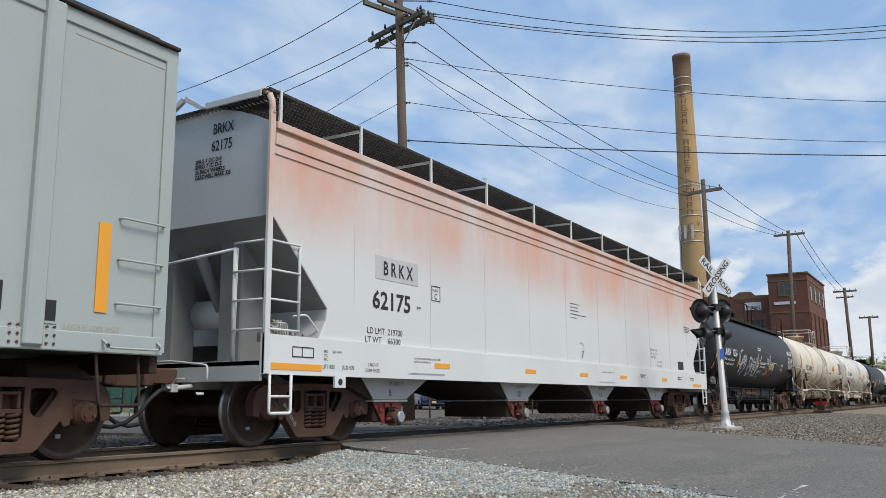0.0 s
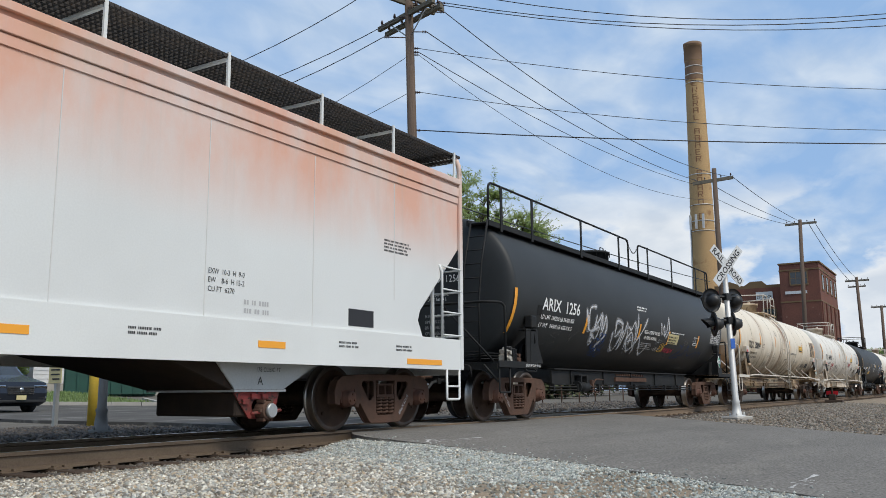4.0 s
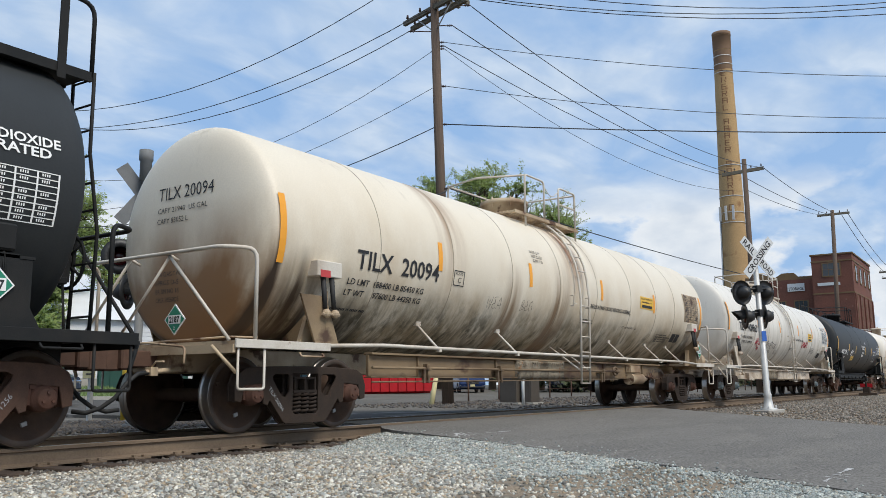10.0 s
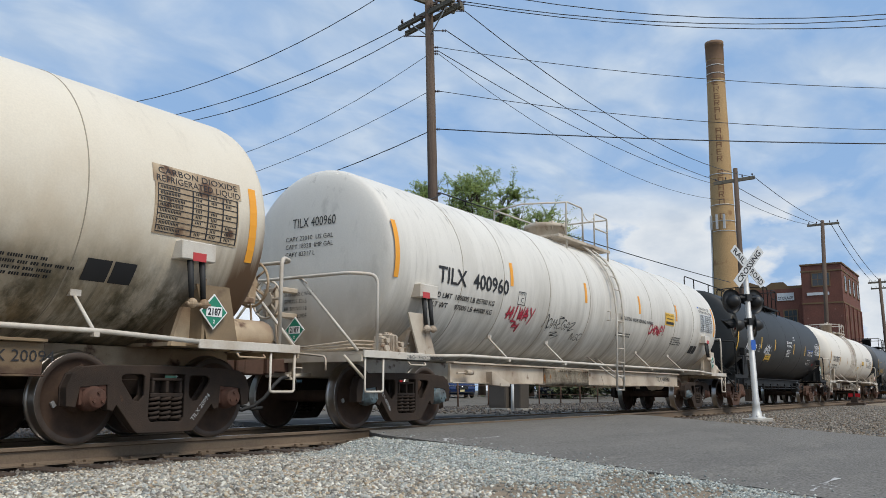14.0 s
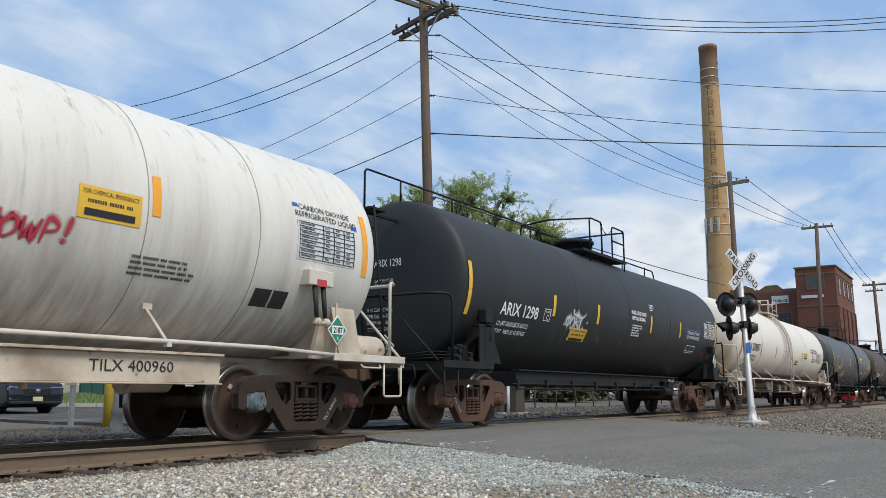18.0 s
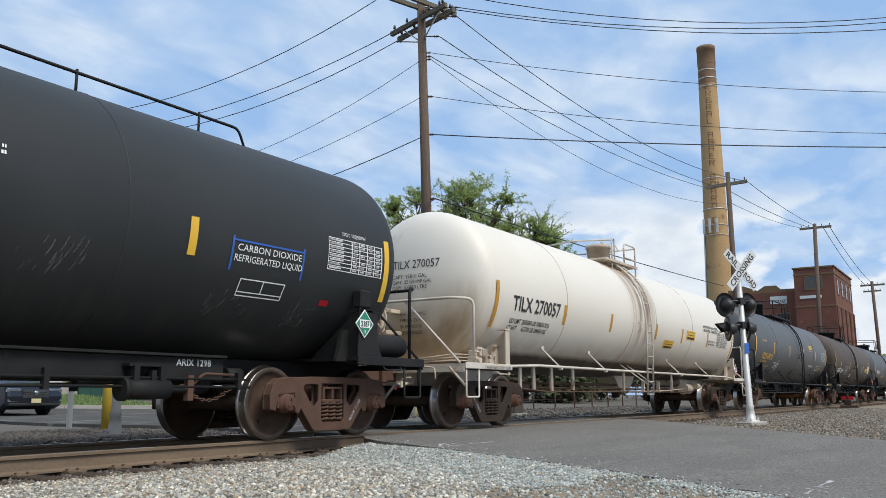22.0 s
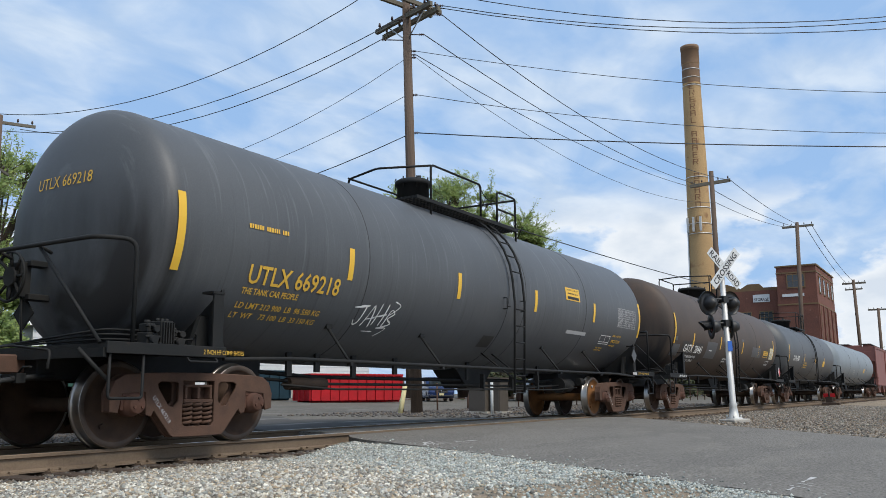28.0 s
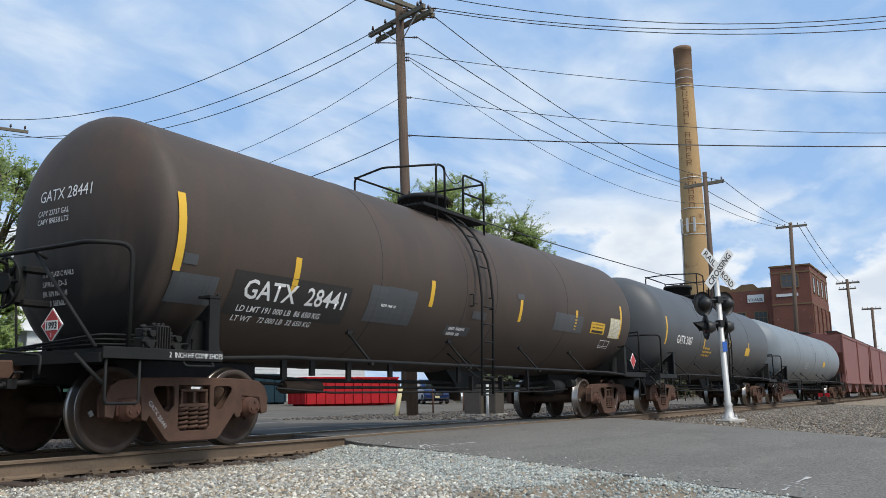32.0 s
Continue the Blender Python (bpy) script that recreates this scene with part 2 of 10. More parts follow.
M["black_tank"] = surface("black tank paint", (0.026, 0.0285, 0.0295), (0.038, 0.040, 0.041), 0.55, scale=0.8, grain=60, bump=0.04, grain_amount=0.3, spec=0.32)
mix_by_height(M["black_tank"], (0.060, 0.052, 0.044), 2.0, 1.3, (6.0, 1.0, 0.5), 0.55, 0.50, 0.72)
M["black_kit"] = surface("black painted steel", (0.017, 0.0178, 0.018), (0.032, 0.029, 0.026), 0.65, scale=3, grain=80, bump=0.1, spec=0.18, third=(0.05, 0.032, 0.022), third_at=0.70)
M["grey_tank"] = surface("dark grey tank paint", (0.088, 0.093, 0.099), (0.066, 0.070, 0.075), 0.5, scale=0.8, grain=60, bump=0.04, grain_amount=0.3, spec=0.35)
# Pale streaks gather upwards, dark streaks downwards.
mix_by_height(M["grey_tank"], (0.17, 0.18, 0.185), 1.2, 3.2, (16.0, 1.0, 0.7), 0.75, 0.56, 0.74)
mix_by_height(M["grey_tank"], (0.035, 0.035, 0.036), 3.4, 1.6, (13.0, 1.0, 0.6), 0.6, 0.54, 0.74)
M["brown_tank"] = surface("sooty brown tank paint", (0.080, 0.060, 0.048), (0.050, 0.040, 0.034), 0.6, scale=0.7, grain=60, bump=0.05, grain_amount=0.35, spec=0.3)
mix_by_height(M["brown_tank"], (0.13, 0.072, 0.042), 0.8, 3.6, (2.5, 1.0, 0.7), 0.55, 0.52, 0.78)
M["slate_tank"] = surface("slate grey tank paint", (0.078, 0.083, 0.088), (0.058, 0.062, 0.066), 0.5, scale=0.8, grain=60, bump=0.04)
M["light_tank"] = surface("light grey paint", (0.20, 0.23, 0.25), (0.15, 0.17, 0.185), 0.5, scale=0.8, grain=60, bump=0.04)
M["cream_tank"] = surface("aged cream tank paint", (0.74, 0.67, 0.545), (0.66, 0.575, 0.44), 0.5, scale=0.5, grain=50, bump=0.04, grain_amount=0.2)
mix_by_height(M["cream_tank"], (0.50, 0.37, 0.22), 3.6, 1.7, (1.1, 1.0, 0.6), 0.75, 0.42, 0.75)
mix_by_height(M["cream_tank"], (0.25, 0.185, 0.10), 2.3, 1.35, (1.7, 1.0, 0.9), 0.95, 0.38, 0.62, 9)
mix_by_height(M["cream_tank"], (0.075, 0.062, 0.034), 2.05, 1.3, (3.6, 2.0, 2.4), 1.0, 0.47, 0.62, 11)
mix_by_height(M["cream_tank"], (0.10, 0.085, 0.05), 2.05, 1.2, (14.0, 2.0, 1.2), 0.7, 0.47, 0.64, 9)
mix_by_height(M["cream_tank"], (0.22, 0.17, 0.115), 2.9, 4.0, (5.0, 2.0, 0.4), 0.6, 0.58, 0.74, 9)
M["white_tank"] = surface("weathered white tank paint", (0.72, 0.69, 0.625), (0.63, 0.595, 0.53), 0.5, scale=0.5, grain=50, bump=0.04, grain_amount=0.2)
mix_by_height(M["white_tank"], (0.27, 0.25, 0.215), 1.2, 3.0, (8.0, 1.5, 0.7), 0.6, 0.57, 0.74, 11)
mix_by_height(M["white_tank"], (0.20, 0.18, 0.15), 2.5, 3.6, (9.0, 3.0, 1.3), 0.75, 0.585, 0.69, 9)
mix_by_height(M["white_tank"], (0.38, 0.35, 0.295), 4.0, 1.2, (2.6, 1.0, 0.35), 0.7, 0.45, 0.68, 9)
mix_by_height(M["white_tank"], (0.28, 0.25, 0.20), 2.1, 1.3, (7.0, 1.0, 0.8), 0.8, 0.42, 0.70, 9)
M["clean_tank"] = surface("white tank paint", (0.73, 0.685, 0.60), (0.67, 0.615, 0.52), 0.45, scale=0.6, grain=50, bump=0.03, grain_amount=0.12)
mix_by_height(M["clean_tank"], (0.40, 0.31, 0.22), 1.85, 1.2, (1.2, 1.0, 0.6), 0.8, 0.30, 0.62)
# Belly band: grime plus the shade under the tank, put into the paint.
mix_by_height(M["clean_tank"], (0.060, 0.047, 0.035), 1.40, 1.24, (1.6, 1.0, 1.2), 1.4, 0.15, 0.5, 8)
mix_by_height(M["clean_tank"], (0.40, 0.30, 0.20), 2.6, 3.7, (2.2, 1.0, 0.25), 0.5, 0.62, 0.74)


def stain_band(m, colour, x0, wide, top, low, strength=0.8):
    """Adds a streaky run-off stain round one place along a tank, where a fitting drips."""
    n, l = m.node_tree.nodes, m.node_tree.links
    b = n["Principled BSDF"]
    src = b.inputs["Base Color"].links[0].from_socket
    tc = n.new("ShaderNodeTexCoord")
    sep = n.new("ShaderNodeSeparateXYZ"); l.new(tc.outputs["Object"], sep.inputs[0])
    mp = n.new("ShaderNodeMapping"); mp.inputs["Scale"].default_value = (6.0, 1.0, 0.4)
    l.new(tc.outputs["Object"], mp.inputs[0])
    a = n.new("ShaderNodeTexNoise"); a.inputs["Scale"].default_value, a.inputs["Detail"].default_value = 1.0, 8
    l.new(mp.outputs[0], a.inputs[0])
    off = n.new("ShaderNodeMath"); off.operation = "SUBTRACT"; off.inputs[1].default_value = x0
    l.new(sep.outputs["X"], off.inputs[0])
    ab = n.new("ShaderNodeMath"); ab.operation = "ABSOLUTE"; l.new(off.outputs[0], ab.inputs[0])
    r1 = n.new("ShaderNodeMapRange"); r1.inputs["From Min"].default_value, r1.inputs["From Max"].default_value = wide, 0.0
    l.new(ab.outputs[0], r1.inputs["Value"])
    r2 = n.new("ShaderNodeMapRange"); r2.inputs["From Min"].default_value, r2.inputs["From Max"].default_value = low, top
    l.new(sep.outputs["Z"], r2.inputs["Value"])
    r3 = n.new("ShaderNodeMapRange"); r3.inputs["From Min"].default_value, r3.inputs["From Max"].default_value = 0.32, 0.62
    l.new(a.outputs["Fac"], r3.inputs["Value"])
    last = r1.outputs[0]
    for r in (r2, r3):
        k = n.new("ShaderNodeMath"); k.operation = "MULTIPLY"
        l.new(last, k.inputs[0]); l.new(r.outputs[0], k.inputs[1])
        last = k.outputs[0]
    k = n.new("ShaderNodeMath"); k.operation = "MULTIPLY"; k.inputs[1].default_value = strength; k.use_clamp = True
    l.new(last, k.inputs[0])
    mx = n.new("ShaderNodeMix"); mx.data_type = "RGBA"
    l.new(k.outputs[0], mx.inputs["Factor"]); l.new(src, mx.inputs["A"]); mx.inputs["B"].default_value = (*colour, 1)
    l.new(mx.outputs["Result"], b.inputs["Base Color"])


stain_band(M["clean_tank"], (0.24, 0.15, 0.085), -0.45, 1.0, 3.6, 1.4, 2.4)
stain_band(M["cream_tank"], (0.25, 0.135, 0.07), 0.15, 0.55, 3.5, 2.1, 2.0)
stain_band(M["cream_tank"], (0.22, 0.145, 0.085), -0.55, 0.42, 1.5, 3.1, 2.6)
stain_band(M["cream_tank"], (0.26, 0.18, 0.11), -2.45, 0.34, 1.4, 2.7, 2.4)
stain_band(M["cream_tank"], (0.33, 0.25, 0.165), 1.15, 0.30, 3.9, 2.4, 1.0)
stain_band(M["cream_tank"], (0.30, 0.19, 0.11), -4.4, 0.5, 3.0, 1.6, 0.9)
stain_band(M["cream_tank"], (0.24, 0.135, 0.065), -8.4, 0.55, 1.2, 2.9, 2.2)
stain_band(M["cream_tank"], (0.045, 0.028, 0.018), -8.19, 0.12, 1.4, 2.4, 3.0)
stain_band(M["cream_tank"], (0.045, 0.034, 0.022), -6.9, 1.1, 1.0, 1.75, 3.0)
stain_band(M["cream_tank"], (0.07, 0.048, 0.032), -7.75, 0.45, 1.1, 2.3, 2.4)
stain_band(M["clean_tank"], (0.38, 0.28, 0.17), -8.3, 0.5, 1.2, 2.7, 1.8)
stain_band(M["clean_tank"], (0.22, 0.15, 0.09), -8.28, 0.12, 1.3, 2.6, 1.0)
stain_band(M["cream_tank"], (0.13, 0.075, 0.04), 8.3, 1.0, 1.2, 2.6, 2.6)
stain_band(M["white_tank"], (0.30, 0.25, 0.19), -8.2, 0.5, 1.2, 2.4, 0.9)
stain_band(M["brown_tank"], (0.016, 0.015, 0.015), -7.7, 0.75, 1.2, 3.0, 2.8)
stain_band(M["grey_tank"], (0.022, 0.022, 0.023), -7.8, 0.7, 1.2, 3.1, 2.8)
stain_band(M["white_tank"], (0.22, 0.17, 0.12), 0.15, 0.5, 4.0, 2.0, 1.5)
stain_band(M["white_tank"], (0.30, 0.25, 0.19), -1.1, 0.2, 1.5, 3.6, 0.9)
stain_band(M["white_tank"], (0.30, 0.26, 0.21), -3.05, 0.2, 1.5, 3.6, 0.9)
stain_band(M["white_tank"], (0.30, 0.26, 0.21), 0.62, 0.2, 1.5, 3.8, 1.0)
M["cream_kit"] = surface("cream painted steel", (0.52, 0.405, 0.27), (0.20, 0.115, 0.062), 0.65, scale=1.6, grain=70, bump=0.15, amount=0.85, third=(0.12, 0.062, 0.035), third_at=0.58)
M["pale_rail"] = surface("chipped white pipe paint", (0.62, 0.575, 0.50), (0.42, 0.33, 0.24), 0.55, scale=3, grain=60, amount=0.55, third=(0.24, 0.13, 0.07), third_at=0.69)
# Cream darkened by rust and dirt, and by the shadow the sill sits in.
M["cream_sill"] = surface("rusty shaded cream sill", (0.27, 0.195, 0.115), (0.10, 0.062, 0.036), 0.7, scale=1.1, grain=60, amount=1.0, bump=0.15, third=(0.08, 0.045, 0.028), third_at=0.57, stretch=(0.5, 1, 1))
M["white_kit"] = surface("white painted steel", (0.57, 0.495, 0.395), (0.29, 0.21, 0.145), 0.6, scale=1.8, grain=70, bump=0.12, amount=0.7, third=(0.17, 0.10, 0.06), third_at=0.63)
M["hopper_white"] = surface("faded white hopper paint", (0.675, 0.69, 0.675), (0.595, 0.605, 0.59), 0.6, scale=0.5, grain=50, bump=0.03, grain_amount=0.12)
mix_by_height(M["hopper_white"], (0.68, 0.385, 0.285), 2.2, 3.5, (0.7, 0.8, 0.35), 1.05, 0.20, 0.62, 8)
mix_by_height(M["hopper_white"], (0.58, 0.36, 0.22), 3.3, 3.95, (1.3, 0.8, 0.5), 0.6, 0.46, 0.75, 4)
mix_by_height(M["hopper_white"], (0.50, 0.47, 0.43), 2.0, 3.4, (7.0, 0.8, 0.3), 0.35, 0.52, 0.75)
M["hopper_seam"] = surface("dusty weld seam", (0.61, 0.605, 0.59), (0.67, 0.65, 0.62), 0.6, scale=3, grain=50, bump=0.03, grain_amount=0.12)
M["hopper_end"] = surface("grey hopper paint", (0.54, 0.55, 0.54), (0.46, 0.47, 0.455), 0.6, scale=0.7, grain=50, bump=0.03)
# Darker copy of the end grey: shadow below the slopes plus dirt, as colour.
M["hopper_under"] = surface("shaded grimy hopper grey", (0.27, 0.275, 0.265), (0.18, 0.18, 0.17), 0.75, scale=1.2, grain=50, bump=0.05, spec=0.15)
M["hopper_sill"] = surface("white sill paint", (0.70, 0.715, 0.695), (0.6, 0.605, 0.585), 0.6, scale=0.8, grain=50, bump=0.03, grain_amount=0.12)
M["hopper_grey"] = surface("pale green grey paint", (0.40, 0.44, 0.42), (0.335, 0.37, 0.355), 0.55, scale=0.6, grain=50, bump=0.03, grain_amount=0.12, third=(0.36, 0.32, 0.26), third_at=0.70)
M["gate_red"] = surface("chipped red gate paint", (0.30, 0.05, 0.045), (0.10, 0.05, 0.038), 0.75, scale=7, grain=50, bump=0.3, amount=1.0, third=(0.05, 0.035, 0.03), third_at=0.56)
M["red_hopper"] = surface("oxide red paint", (0.22, 0.085, 0.07), (0.16, 0.06, 0.05), 0.6, scale=0.7, grain=50, bump=0.05)
M["seam_line"] = plain("soft plate seam", (0.33, 0.285, 0.215), 0.7)
M["seam_soft"] = plain("faint plate seam", (0.03, 0.03, 0.03), 0.6)
M["orange"] = plain("orange reflective tape", (0.85, 0.36, 0.03), 0.5)
M["amber"] = surface("weathered amber tape", (0.55, 0.27, 0.025), (0.42, 0.20, 0.03), 0.5, scale=8, grain=60)
M["yellow"] = plain("yellow label", (0.75, 0.45, 0.04), 0.5)
M["ink_black"] = plain("black lettering", (0.02, 0.02, 0.022), 0.6)
M["ink_white"] = plain("white lettering", (0.82, 0.82, 0.80), 0.6)
M["ink_grey"] = plain("faded white lettering", (0.42, 0.42, 0.42), 0.6)
M["ink_yellow"] = plain("yellow lettering", (0.70, 0.42, 0.05), 0.6)
M["spray_white"] = surface("white spray paint", (0.62, 0.63, 0.65), (0.38, 0.39, 0.41), 0.7, scale=9, grain=120, grain_amount=0.4, amount=0.8)
M["spray_red"] = plain("red spray paint", (0.48, 0.03, 0.06), 0.7)
M["spray_blue"] = plain("blue spray paint", (0.012, 0.045, 0.16), 0.7)


def mist(name, base, alpha):
    """Thin overspray that lets the paint below show through."""
    m = surface(name, base, None, 0.8, scale=6, grain=160, grain_amount=0.3)
    m.node_tree.nodes["Principled BSDF"].inputs["Alpha"].default_value = alpha
    return m


M["mist_white"] = mist("thin white overspray", (0.6, 0.61, 0.63), 0.17)
M["scrape"] = mist("scraped paint", (0.22, 0.20, 0.165), 0.4)
M["mist_red"] = mist("thin red overspray", (0.5, 0.06, 0.08), 0.14)
M["foam"] = surface("weathered foam insulation", (0.30, 0.26, 0.20), (0.12, 0.095, 0.07), 0.95, scale=5, grain=30, amount=1.0, bump=0.9, bump_dist=0.03, third=(0.30, 0.13, 0.045), third_at=0.60, grain_amount=0.7, stretch=(1, 1, 0.5), spec=0.1)
M["brown_stone"] = surface("dull brown grey stones", (0.225, 0.205, 0.18), (0.13, 0.115, 0.098), 0.9, scale=14, grain=70, amount=1.0, grain_amount=0.4, bump=0.3, spec=0.1)
M["chalk"] = surface("worn road paint", (0.52, 0.51, 0.49), (0.24, 0.235, 0.225), 0.9, scale=12, grain=90, amount=1.0)
M["cabinet"] = surface("grey brown cabinet paint", (0.085, 0.072, 0.06), (0.055, 0.047, 0.04), 0.7, scale=2, grain=40)
M["navy"] = plain("dark blue car paint", (0.012, 0.03, 0.10), 0.25, 0.2)
M["green_card"] = plain("green placard", (0.02, 0.22, 0.13), 0.5)
M["red_card"] = plain("red placard", (0.50, 0.05, 0.05), 0.5)
M["red_paint"] = surface("red painted steel", (0.42, 0.018, 0.024), (0.27, 0.02, 0.022), 0.7, scale=2, grain=50, spec=0.15)
M["rubber"] = plain("black rubber hose", (0.02, 0.02, 0.02), 0.7)
M["galv"] = surface("galvanised steel", (0.45, 0.46, 0.46), (0.36, 0.37, 0.37), 0.45, 0.6, scale=4, grain=60, bump=0.05)
M["alu"] = surface("aluminium paint", (0.55, 0.55, 0.53), (0.42, 0.42, 0.41), 0.5, 0.3, scale=4, grain=60, bump=0.05)
M["pole"] = surface("weathered pole timber", (0.15, 0.112, 0.088), (0.088, 0.066, 0.053), 0.95, scale=3, grain=30, stretch=(8, 8, 0.35), bump=0.9, spec=0.08, grain_amount=0.5)
M["arm"] = surface("grey timber", (0.15, 0.135, 0.105), (0.10, 0.09, 0.072), 0.9, scale=3, grain=50, bump=0.4)
M["wire"] = plain("wire", (0.03, 0.032, 0.035), 0.6)
M["teal_cap"] = surface("faded blue paint", (0.14, 0.19, 0.205), (0.075, 0.07, 0.065), 0.6, scale=9, grain=80, amount=0.9, bump=0.2)
M["insulator"] = plain("brown porcelain", (0.06, 0.035, 0.03), 0.3)
M["buff_brick"] = surface("buff brick", (0.46, 0.305, 0.145), (0.36, 0.23, 0.11), 0.85, scale=0.25, grain=6, grain_amount=0.5, bump=0.3, third=(0.30, 0.17, 0.08), third_at=0.60)
M["dark_brick"] = surface("dark brick", (0.17, 0.11, 0.055), (0.12, 0.08, 0.05), 0.85, scale=0.6, grain=6)
M["crown_brick"] = surface("sooty buff brick", (0.20, 0.125, 0.075), (0.125, 0.08, 0.055), 0.85, scale=0.6, grain=6)
M["faded_mark"] = surface("faded painted letters", (0.20, 0.10, 0.055), (0.28, 0.17, 0.08), 0.9, scale=1.5, grain=9)
M["red_brick"] = surface("red brick", (0.175, 0.070, 0.048), (0.085, 0.042, 0.034), 0.85, scale=0.35, grain=5, grain_amount=0.5, bump=0.3, third=(0.30, 0.16, 0.12), third_at=0.66)
M["glass"] = plain("dark window glass", (0.04, 0.05, 0.06), 0.12)
M["valve_white"] = surface("dusty white casting", (0.42, 0.41, 0.37), (0.24, 0.20, 0.16), 0.7, scale=9, grain=70, amount=1.0)
M["scrub"] = surface("dull scrub leaves", (0.085, 0.10, 0.045), (0.07, 0.06, 0.04), 0.8, scale=0.8, grain=3)
M["soot_patch"] = surface("dark overpaint", (0.034, 0.031, 0.029), (0.045, 0.04, 0.036), 0.6, scale=3, grain=60)
M["bark"] = surface("bark", (0.10, 0.075, 0.055), None, 0.9, scale=6, grain=40, bump=0.6)
M["leaf"] = surface("spring leaves", (0.30, 0.38, 0.16), (0.22, 0.29, 0.12), 0.6, scale=0.8, grain=3, spec=0.2)


def let_light_through(m, share, tint):
    """Thin leaves pass part of the light."""
    n, l = m.node_tree.nodes, m.node_tree.links
    tr, mx = n.new("ShaderNodeBsdfTranslucent"), n.new("ShaderNodeMixShader")
    tr.inputs["Color"].default_value = (*tint, 1)
    mx.inputs["Fac"].default_value = share
    l.new(n["Principled BSDF"].outputs[0], mx.inputs[1]); l.new(tr.outputs[0], mx.inputs[2])
    l.new(mx.outputs[0], n["Material Output"].inputs["Surface"])


let_light_through(M["leaf"], 0.5, (0.36, 0.44, 0.16))
M["grass"] = surface("grass", (0.15, 0.21, 0.075), (0.12, 0.15, 0.06), 0.9, scale=0.6, grain=20, bump=0.6)
M["concrete"] = surface("concrete", (0.40, 0.38, 0.34), (0.30, 0.28, 0.25), 0.85, scale=1.2, grain=40)
M["white_wall"] = surface("white cladding", (0.72, 0.73, 0.74), (0.62, 0.63, 0.63), 0.6, scale=0.6, grain=30)
M["green_bin"] = surface("dark green steel", (0.02, 0.075, 0.055), (0.015, 0.05, 0.04), 0.6, scale=2, grain=40)
M["blue_bin"] = surface("dark teal steel", (0.018, 0.042, 0.058), (0.012, 0.03, 0.042), 0.7, scale=2, grain=40, spec=0.15)
M["post_yellow"] = surface("yellow bollard paint", (0.60, 0.42, 0.05), (0.45, 0.32, 0.06), 0.6, scale=3, grain=40)
M["post_pale"] = surface("pale yellow paint", (0.62, 0.55, 0.30), (0.5, 0.42, 0.22), 0.7, scale=3, grain=40)
M["signal_black"] = plain("black signal housing", (0.018, 0.018, 0.018), 0.5)
M["lens_red"] = plain("dark red lens", (0.06, 0.008, 0.008), 0.15)
M["grey_mast"] = surface("dull grey steel", (0.20, 0.205, 0.205), (0.14, 0.145, 0.145), 0.7, 0.1, scale=4, grain=60, bump=0.05, spec=0.2)
M["sign_white"] = surface("reflective white sheeting", (0.62, 0.64, 0.64), (0.52, 0.54, 0.54), 0.5, scale=4, grain=60)
M["sign_blue"] = plain("blue notice", (0.03, 0.12, 0.45), 0.5)
M["car_paint"] = plain("dark car paint", (0.036, 0.042, 0.055), 0.16, 0.55)
M["car_glass"] = plain("car glass", (0.02, 0.025, 0.03), 0.05)
M["chrome"] = plain("chrome", (0.6, 0.6, 0.6), 0.15, 1.0)
M["tyre"] = plain("tyre", (0.02, 0.02, 0.02), 0.8)
M["mesh_grate"] = surface("dark steel grating", (0.055, 0.05, 0.048), (0.09, 0.07, 0.055), 0.7, 0.3, scale=4, grain=80)
M["stone_a"] = surface("pale grey stones", (0.475, 0.455, 0.41), (0.285, 0.27, 0.235), 0.9, scale=14, grain=70, amount=1.0, grain_amount=0.4, bump=0.3, spec=0.15)
M["stone_green"] = surface("green grey stones", (0.38, 0.395, 0.37), (0.235, 0.245, 0.225), 0.9, scale=14, grain=70, amount=1.0, grain_amount=0.4, bump=0.3, spec=0.2)
M["stone_dark"] = surface("dark ballast stones", (0.125, 0.112, 0.10), (0.07, 0.062, 0.055), 0.9, scale=14, grain=70, amount=1.0, grain_amount=0.4, bump=0.3)


def island_tones(m, tones):
    """Gives every loose stone of a joined sheet its own tone."""
    n, l = m.node_tree.nodes, m.node_tree.links
    b = n["Principled BSDF"]
    src = b.inputs["Base Color"].links[0].from_socket
    g = n.new("ShaderNodeNewGeometry")
    r = n.new("ShaderNodeValToRGB")
    r.color_ramp.interpolation = "CONSTANT"
    r.color_ramp.elements[0].color = (*tones[0], 1)
    r.color_ramp.elements[1].position, r.color_ramp.elements[1].color = 1 / len(tones), (*tones[1], 1)
    for i, c in enumerate(tones[2:], 2):
        e = r.color_ramp.elements.new(i / len(tones))
        e.color = (*c, 1)
    l.new(g.outputs["Random Per Island"], r.inputs[0])
    mx = n.new("ShaderNodeMix"); mx.data_type = "RGBA"; mx.blend_type = "MULTIPLY"; mx.inputs["Factor"].default_value = 1.0
    l.new(src, mx.inputs["A"]); l.new(r.outputs[0], mx.inputs["B"]); l.new(mx.outputs["Result"], b.inputs["Base Color"])


island_tones(M["stone_a"], ((1.3, 1.28, 1.22), (0.7, 0.68, 0.64), (1.0, 1.0, 1.0), (1.0, 0.82, 0.62), (0.42, 0.42, 0.42), (1.7, 1.7, 1.65), (0.85, 0.92, 0.95), (1.2, 1.12, 0.98), (0.55, 0.5, 0.45)))
island_tones(M["stone_green"], ((1.3, 1.3, 1.28), (0.75, 0.76, 0.76), (1.0, 1.0, 1.0), (1.0, 0.92, 0.8), (0.5, 0.52, 0.54), (1.6, 1.6, 1.58), (0.85, 0.95, 0.98), (1.15, 1.17, 1.15)))
